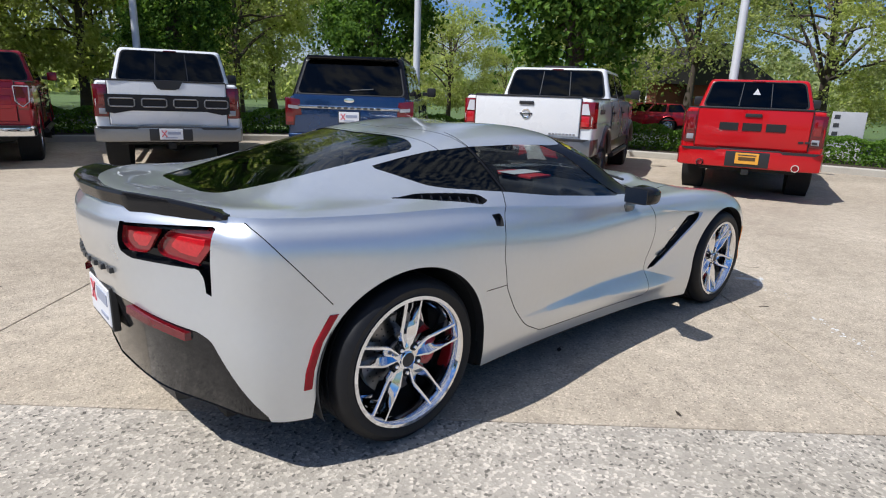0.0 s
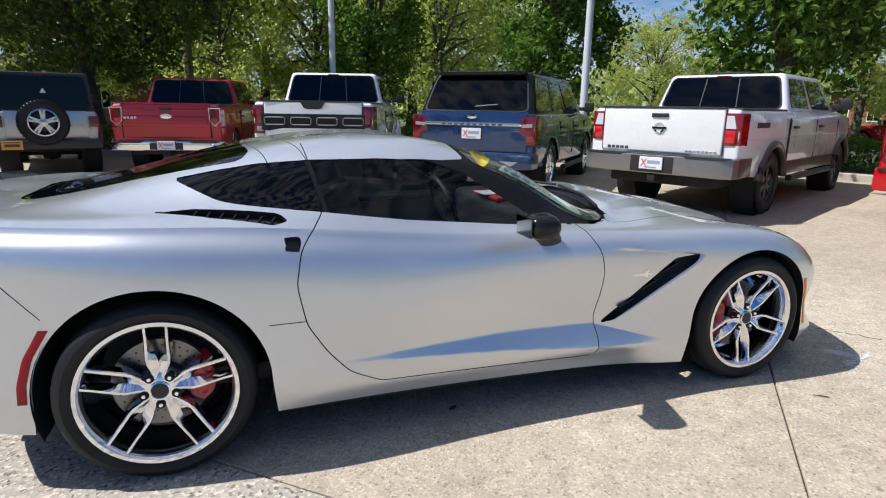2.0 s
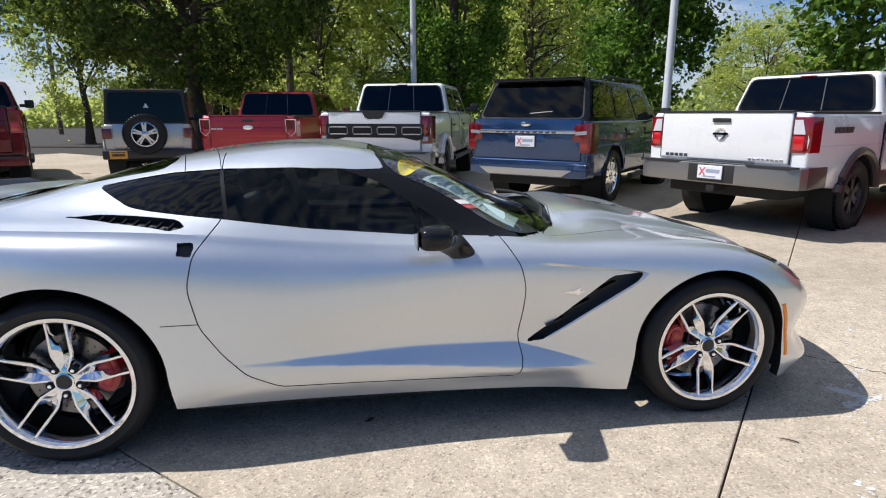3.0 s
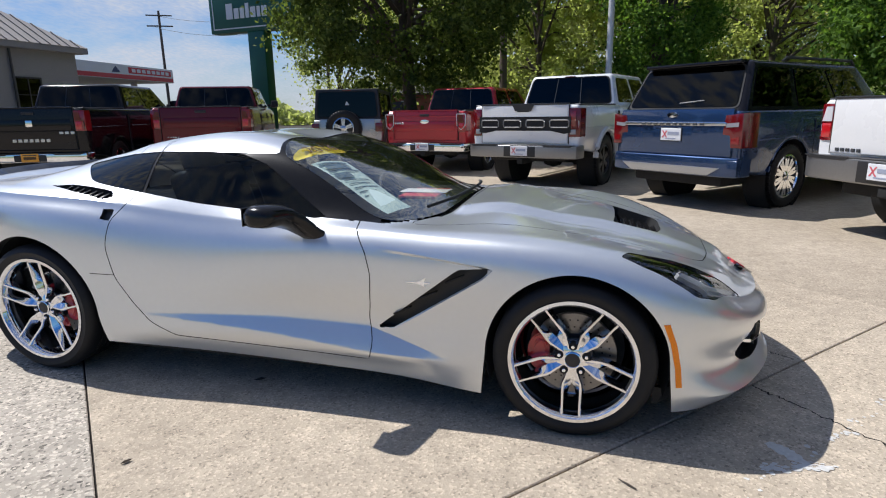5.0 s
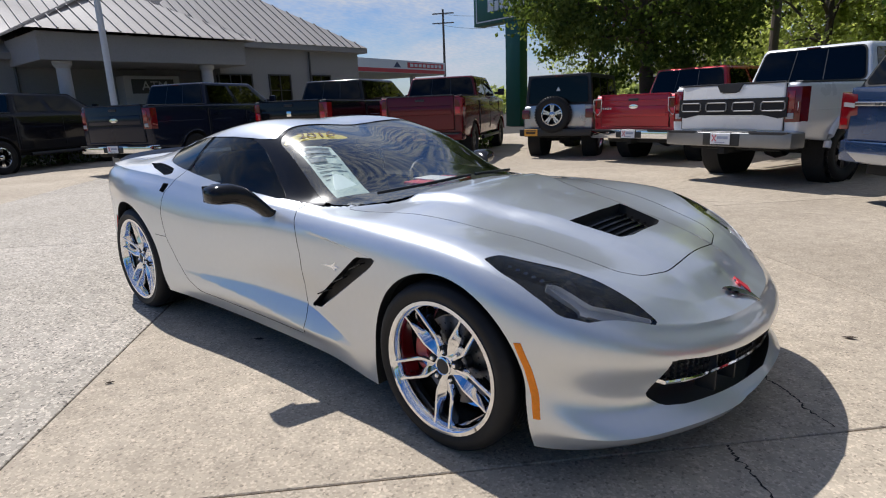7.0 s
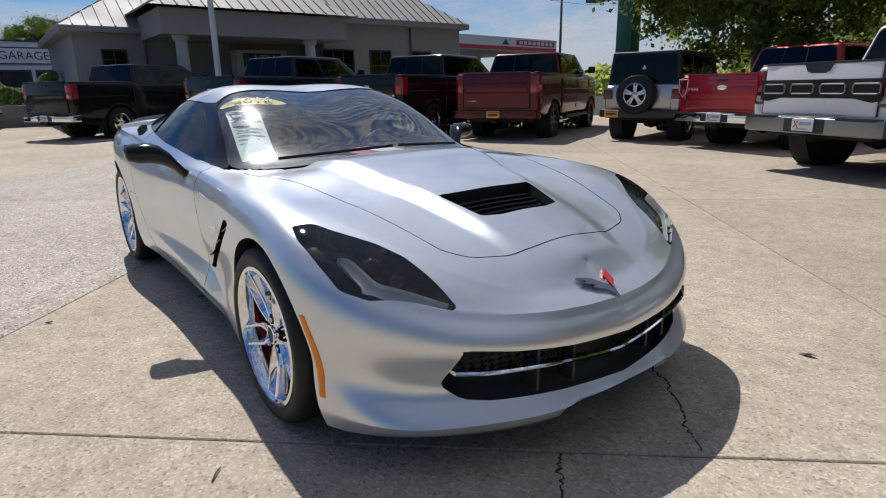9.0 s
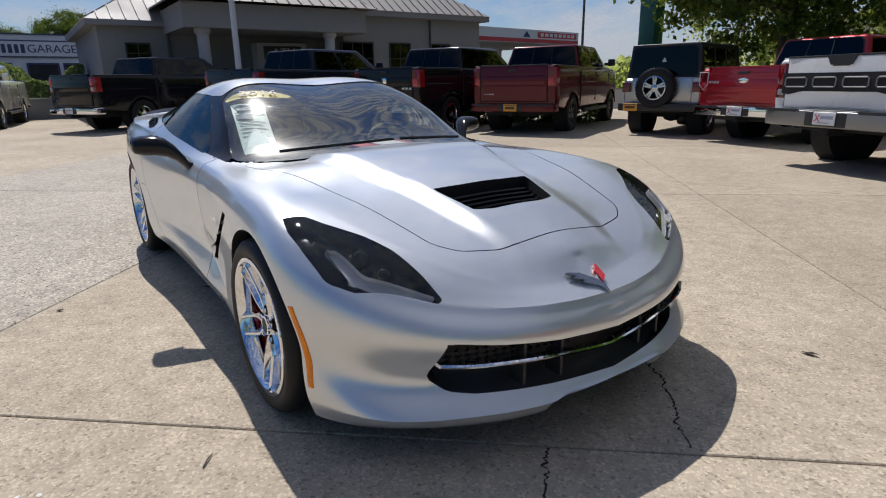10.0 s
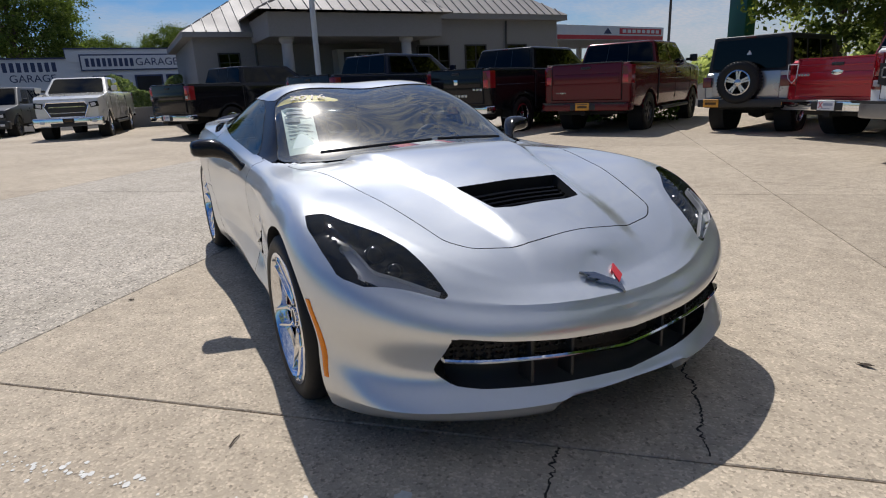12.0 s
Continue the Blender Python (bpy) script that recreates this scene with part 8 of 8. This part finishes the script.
part("grille_bar", bow(B(), -0.61, 0.61, 40, lambda y: [(nose_x(y, -0.012 + dx), y, 0.316 + 0.044 * abs(y) / 0.61 + dz) for dx, dz in ((0, -0.007), (0.004, 0), (0, 0.006), (-0.03, 0.006), (-0.03, -0.007))]), "chrome", car, "bright crossbar in the grille")
mesh_bm = B()
for i in range(-19, 20):
    y = i * 0.03
    for z in (0.355, 0.372, 0.389):
        x = nose_x(y, -0.055)
        box(mesh_bm, x - 0.006, x + 0.006, y - 0.012, y + 0.012, z - 0.0022, z + 0.0022, m=None)
        box(mesh_bm, x - 0.006, x + 0.006, y - 0.0022, y + 0.0022, z - 0.009, z + 0.009, m=None)
part("grille_mesh", mesh_bm, "satin_black", car, smooth=False)
for y in (-0.34, -0.2, 0.2, 0.34):
    part("grille_fin", box(B(), nose_x(y, -0.1), nose_x(y, -0.03), y - 0.006, y + 0.006, 0.245, 0.40, 0.002, seg=1), "satin_black", car)
part("air_dam", bow(B(), -0.72, 0.72, 40, lambda y: [(nose_x(y, dx), y, z) for dx, z in ((-0.30, 0.085), (-0.28, 0.085), (-0.25, 0.16), (-0.30, 0.16))]), "satin_black", car)


def deck_x(y):
    return float(np.interp(abs(y), [0, 0.2, 0.35, 0.5, 0.64, 0.70, 0.75], [-2.236, -2.216, -2.174, -2.098, -2.016, -1.974, -1.92]))


def spoiler_ring(y):
    a = abs(y)
    top = float(np.interp(a, [0, 0.40, 0.53, 0.63, 0.69, 0.705], [1.006, 1.002, 0.996, 0.984, 0.966, 0.958]))
    low = float(np.interp(a, [0, 0.33, 0.38, 0.70, 0.715], [0.952, 0.950, 0.924, 0.940, 0.950]))
    x = deck_x(y)
    return [(x - 0.004, y, low), (x - 0.016, y, top - 0.012), (x - 0.012, y, top - 0.002), (x - 0.004, y, top), (x + 0.045, y, top - 0.016), (x + 0.095, y, 0.962), (x + 0.05, y, 0.940)]


part("spoiler", bow(B(), -0.705, 0.705, 80, spoiler_ring), "gloss_black", car, "gloss black rear spoiler", smooth=30)
part("diffuser", bow(B(), -0.44, 0.44, 30, lambda y: [(-2.12 + 0.12 * abs(y) ** 2 + dx, y, z) for dx, z in ((0.0, 0.22), (-0.01, 0.30), (0.2, 0.30), (0.25, 0.18))]), "satin_black", car)
for s in (-1, 1):
    part("bumper_reflector", bow(B(), s * 0.33, s * 0.61, 14, lambda y: [(float(np.interp(abs(y), [0.33, 0.45, 0.61], [-2.206, -2.168, -2.098])) + dx, y, 0.574 - 0.14 * (abs(y) - 0.33) + dz) for dx, dz in ((-0.003, -0.015), (-0.003, 0.013), (0.03, 0.013), (0.03, -0.015))]), "lens_smoke_red", car, "dark red bumper reflector")
for y in (-0.19, -0.065, 0.065, 0.19):
    part("exhaust_tip", lathe(B(), [(0.040, -2.095), (0.048, -2.10), (0.050, -2.09), (0.048, -1.90), (0.038, -1.90)], 28, "x", m=Matrix.Translation((0, y, 0.25)), closed=True), "chrome", car)
pl = part("number_plate", box(B(), -2.228, -2.218, -0.153, 0.153, 0.445, 0.597, 0.004, seg=1), "plate_white", car, "white dealer plate with plain bars")
part("plate_frame", box(B(), -2.224, -2.196, -0.165, 0.165, 0.43, 0.61, 0.004, seg=1), "satin_black", pl)
for a, b in ((0.05, 0.105), (0.105, 0.05)):
    part("plate_bar", slab_poly(B(), [(a, 0.50), (a + 0.018, 0.50), (b + 0.018, 0.578), (b, 0.578)], -2.232, -2.229, "x"), "plate_ink_red", pl, smooth=False)
part("plate_bar", box(B(), -2.231, -2.228, -0.13, 0.025, 0.525, 0.572), "plate_ink", pl, smooth=False)
part("plate_bar", box(B(), -2.231, -2.228, -0.12, -0.02, 0.47, 0.482), "plate_ink", pl, smooth=False)


def winged_badge(m, k):
    """Winged V of two flags, chrome with a red field."""
    bm = B()
    slab_poly(bm, [(0.0, -0.5), (0.18, 0.1), (0.30, 0.62), (0.16, 0.40), (0.0, 0.05), (-0.5, 0.52), (-1.0, 0.66), (-0.72, 0.42), (-0.9, 0.40), (-0.5, 0.18), (-0.68, 0.16), (-0.2, -0.15)], -0.05, 0.05, "z")
    bmesh.ops.scale(bm, vec=(k, k, k), verts=bm.verts[:])
    b = part("badge", bm, "dark_chrome", car, m=m, label="dark chrome winged badge with a red flag")
    bm = B()
    slab_poly(bm, [(0.05, -0.1), (0.36, 0.15), (0.40, 0.70), (0.13, 0.42)], -0.04, 0.08, "z")
    bmesh.ops.scale(bm, vec=(k, k, k), verts=bm.verts[:])
    part("flag", bm, "red_panel", b)


winged_badge(Matrix.Translation((2.138, 0.0, 0.519)) @ Matrix.Rotation(radians(90), 4, "Z") @ Matrix.Rotation(radians(29), 4, "X"), 0.105)
winged_badge(Matrix.Translation((-2.250, 0, 0.815)) @ Matrix.Rotation(radians(-90), 4, "Z") @ Matrix.Rotation(radians(88), 4, "X"), 0.085)
for i in range(8):
    y = -0.25 + i * 0.07
    part("badge_letter", box(B(), -2.256 + 0.45 * (y + 0.02) ** 2, -2.215, y, y + 0.042, 0.690, 0.712, 0.002, seg=1), "graphite", car)
for s in (-1, 1):
    bm = B()
    slab_poly(bm, [(-0.07, 0.0), (0.0, 0.006), (0.03, 0.024), (0.022, 0.004), (0.055, 0.0), (0.022, -0.006), (0.03, -0.018), (0.0, -0.006)], -0.003, 0.003, "y")
    part("fender_badge", bm, "chrome", car, m=Matrix.Translation((0.71, s * 0.8815, 0.605)))


# vent fins
for s in (-1, 1):
    for i in range(3):
        t = (i + 0.7) / 3.6
        x, z = 0.53 + 0.42 * t, 0.405 + 0.275 * t
        part("vent_fin", box(B(), -0.035, 0.05, -0.015, 0.015, -0.003, 0.003, 0.001, seg=1), "gloss_black", car, m=Matrix.Translation((x + 0.01, s * 0.868, z + 0.012)) @ Matrix.Rotation(radians(-24), 4, "Y"))
for s in (-1, 1):
    for i in range(7):
        x = -1.20 + 0.045 * i
        y0 = 0.745 + 0.166 * (x + 1.20)
        part("vent_fin", box(B(), -0.004, 0.004, -0.024, 0.024, -0.018, -0.003, 0.001, seg=1), "pillar_black", car, m=Matrix.Translation((x, s * (y0 + 0.022), 0.956 - 0.10 * (x + 1.2))) @ Matrix.Rotation(radians(-s * 28), 4, "X") @ Matrix.Rotation(radians(s * 25), 4, "Z"))
for i in range(6):
    x = 1.515 + i * 0.035
    w = 0.225 - 0.008 * i
    part("vent_fin", bow(B(), -w, w, 10, lambda y, x=x: [(x + dx - 0.05 * abs(y) ** 2, y, 0.770 - 0.26 * (x - 1.40) - 0.06 * abs(y) ** 1.5 + dz) for dx, dz in ((-0.002, -0.030), (0.026, 0.002), (0.031, -0.003), (0.006, -0.036))]), "gloss_black", car)


# mirrors, wipers, cabin
def door_mirror(s):
    """Housing that sweeps forward and down into its foot on the door."""
    st = [(0.085, 1.088, 0.893, 0.030, 0.022), (0.082, 1.078, 0.893, 0.056, 0.038), (0.083, 1.04, 0.893, 0.070, 0.048), (0.092, 0.985, 0.892, 0.076, 0.050), (0.115, 0.94, 0.880, 0.072, 0.048), (0.155, 0.905, 0.853, 0.062, 0.041), (0.195, 0.880, 0.818, 0.053, 0.036), (0.222, 0.862, 0.790, 0.050, 0.033), (0.232, 0.835, 0.775, 0.050, 0.030)]
    bm = B()
    last, n = None, 24
    for k, (cx, cy, cz, hx, hz) in enumerate(st):
        ring = []
        for i in range(n):
            a = 2 * math.pi * i / n
            ca, sa = math.cos(a), math.sin(a)
            # the side towards the driver is flatter than the front
            px = hx * math.copysign(abs(ca) ** (0.85 if ca > 0 else 0.5), ca)
            ring.append(bm.verts.new((cx + px, s * cy, cz + hz * math.copysign(abs(sa) ** 0.8, sa))))
        if last:
            for i in range(n):
                bm.faces.new((last[i], last[(i + 1) % n], ring[(i + 1) % n], ring[i]))
        last = ring
        if k in (0, len(st) - 1):
            bm.faces.new(ring)
    bmesh.ops.recalc_face_normals(bm, faces=bm.faces[:])
    mr = part("mirror", bm, "gloss_black", car, "gloss black door mirror", smooth=60)
    part("mirror_glass", box(B(), 0.010, 0.016, min(s * 0.945, s * 1.072), max(s * 0.945, s * 1.072), 0.855, 0.932, 0.002, seg=1), "mirror_face", mr)
    part("mirror_foot", box(B(), 0.165, 0.285, min(s * 0.842, s * 0.868), max(s * 0.842, s * 0.868), 0.745, 0.765, 0.006), "satin_black", mr)


for s in (-1, 1):
    door_mirror(s)
for line in ([(0.655, -0.54, 0.874), (0.735, -0.30, 0.890), (0.765, 0.02, 0.902)], [(0.765, 0.06, 0.902), (0.735, 0.32, 0.890), (0.69, 0.48, 0.878)]):
    part("wiper", tube(B(), line, 0.008, 6), "satin_black", car)


def cabin():
    part("cabin_floor", box(B(), -1.75, 0.75, -0.72, 0.72, 0.25, 0.33, 0.02), "interior", car)
    part("dashboard", box(B(), 0.32, 0.66, -0.66, 0.66, 0.50, 0.83, 0.07, seg=4), "interior", car)
    # boards added inside, mostly unseen, to stop sun leaking through on to the ground
    for s in (-1, 1):
        part("leak_blocker", box(B(), -1.2, 0.3, min(s * 0.58, s * 0.80), max(s * 0.58, s * 0.80), 0.76, 0.79, 0.01), "interior", car)
    part("console", box(B(), -0.6, 0.35, -0.12, 0.12, 0.33, 0.62, 0.04), "interior", car)
    part("rear_shelf", box(B(), -1.8, -0.72, -0.60, 0.60, 0.62, 0.80, 0.05), "interior", car)
    part("bulkhead", box(B(), -0.78, -0.72, -0.66, 0.66, 0.33, 0.86, 0.02), "interior", car)
    for y in (-0.37, 0.37):
        seat = part("seat", box(B(), -0.52, 0.02, y - 0.25, y + 0.25, 0.34, 0.52, 0.06, seg=3), "interior", car, "black leather seat")
        part("backrest", box(B(), -0.08, 0.08, -0.25, 0.25, 0.0, 0.60, 0.06, seg=3), "interior", seat, m=Matrix.Translation((-0.48, y, 0.46)) @ Matrix.Rotation(radians(-18), 4, "Y"))
        part("headrest", box(B(), -0.05, 0.05, -0.14, 0.14, 0.56, 0.70, 0.04, seg=3), "interior", seat, m=Matrix.Translation((-0.48, y, 0.46)) @ Matrix.Rotation(radians(-18), 4, "Y"))
    bm = B()
    pts = [(0.0, 0.175 * math.cos(2 * math.pi * i / 24), 0.175 * math.sin(2 * math.pi * i / 24)) for i in range(25)]
    tube(bm, pts, 0.016, 8)
    box(bm, -0.01, 0.02, -0.16, 0.16, -0.02, 0.02, 0.006)
    box(bm, -0.015, 0.03, -0.06, 0.06, -0.05, 0.05, 0.015)
    part("steering_wheel", bm, "interior", car, m=Matrix.Translation((0.16, 0.37, 0.76)) @ Matrix.Rotation(radians(-22), 4, "Y"))
    part("rear_mirror", box(B(), 0.02, 0.05, -0.13, 0.13, 1.04, 1.10, 0.02), "gloss_black", car)
    part("folded_cover", box(B(), 0.33, 0.55, -0.05, 0.30, 0.832, 0.85, 0.008), "red_panel", car, "folded red cover on the dashboard")
    part("paper_sheet", box(B(), 0.30, 0.58, 0.06, 0.22, 0.853, 0.856), "white_panel", car, smooth=False)
    part("underbody", box(B(), -1.95, 1.95, -0.52, 0.52, 0.115, 0.30, 0.03), "under", car)
    part("underbody_sill", box(B(), -0.92, 0.92, -0.84, 0.84, 0.15, 0.26, 0.03), "under", car)


cabin()


# windscreen stickers lie just inside the glass
SCREEN = body_grid().reshape(-1, 3)
SCREEN = SCREEN[(SCREEN[:, 0] > -0.4) & (SCREEN[:, 0] < 0.95) & (SCREEN[:, 2] > 0.83) & (SCREEN[:, 1] < 0.72)]


def screen_z(x, w):
    """Height of the windscreen at x, w: a plane through the nearest points of the skin."""
    d = np.hypot(SCREEN[:, 0] - x, SCREEN[:, 1] - abs(w))
    k = np.argsort(d)[:8]
    A = np.stack([np.ones(8), SCREEN[k, 0] - x, SCREEN[k, 1] - abs(w)], 1)
    return float(np.linalg.lstsq(A, SCREEN[k, 2], rcond=None)[0][0])


def screen_patch(name, outline, mat, parent, label, lift):
    bm = B()
    vs = [bm.verts.new((x, y, screen_z(x, y) + lift)) for x, y in outline]
    c = Vector((sum(p[0] for p in outline) / len(outline), sum(p[1] for p in outline) / len(outline)))
    cv = bm.verts.new((c.x, c.y, screen_z(c.x, c.y) + lift))
    for i in range(len(vs)):
        bm.faces.new((cv, vs[i], vs[(i + 1) % len(vs)]))
    bmesh.ops.recalc_face_normals(bm, faces=bm.faces[:])
    return part(name, bm, mat, parent, label, smooth=False)


def edge_walk(pts, n=8):
    out = []
    for a, b in zip(pts, pts[1:] + pts[:1]):
        out += [(a[0] + (b[0] - a[0]) * i / n, a[1] + (b[1] - a[1]) * i / n) for i in range(n)]
    return out


OV = (0.058, -0.42)
oval_sticker = screen_patch("year_sticker", [(OV[0] + 0.054 * math.cos(2 * math.pi * i / 40) + 0.055 * math.sin(2 * math.pi * i / 40), OV[1] + 0.165 * math.sin(2 * math.pi * i / 40)) for i in range(40)], "yellow", car, "yellow oval year sticker", -0.008)
up = Vector((-0.2, 0, screen_z(OV[0] - 0.1, OV[1]) - screen_z(OV[0] + 0.1, OV[1]))).normalized()
rt = Vector((0.066, 0.2, screen_z(OV[0] + 0.033, OV[1] + 0.1) - screen_z(OV[0] - 0.033, OV[1] - 0.1))).normalized()
nn = rt.cross(up).normalized()
up = nn.cross(rt)
letters("year_lettering", "2016", 0.105, "brown_ink", oval_sticker, Matrix((( rt.x, up.x, nn.x, OV[0]), (rt.y, up.y, nn.y, OV[1]), (rt.z, up.z, nn.z, screen_z(*OV) - 0.0035), (0, 0, 0, 1))) @ Matrix.Translation((0, -0.002, 0)), depth=0.0005)
SH = [(0.085, -0.585), (0.205, -0.445), (0.56, -0.505), (0.495, -0.655)]
sheet = screen_patch("price_sheet", edge_walk(SH), "paper", car, "pale green printed price sheet", -0.008)


def on_sheet(u, v):
    a, b, c, d = [Vector(p) for p in SH]
    p = a.lerp(b, u).lerp(d.lerp(c, u), v)
    return p.x, p.y


for v0, v1, f0, f1 in ((0.04, 0.07, 0.1, 0.9), (0.10, 0.18, 0.15, 0.85), (0.21, 0.24, 0.06, 0.94), (0.27, 0.36, 0.06, 0.55), (0.40, 0.415, 0.1, 0.9), (0.46, 0.475, 0.1, 0.8), (0.53, 0.545, 0.1, 0.9), (0.60, 0.615, 0.1, 0.7), (0.67, 0.685, 0.1, 0.85), (0.92, 0.96, 0.1, 0.35)):
    screen_patch("print_bar", edge_walk([on_sheet(f0, v0), on_sheet(f1, v0), on_sheet(f1, v1), on_sheet(f0, v1)], 4), "print", sheet, "", -0.0065)
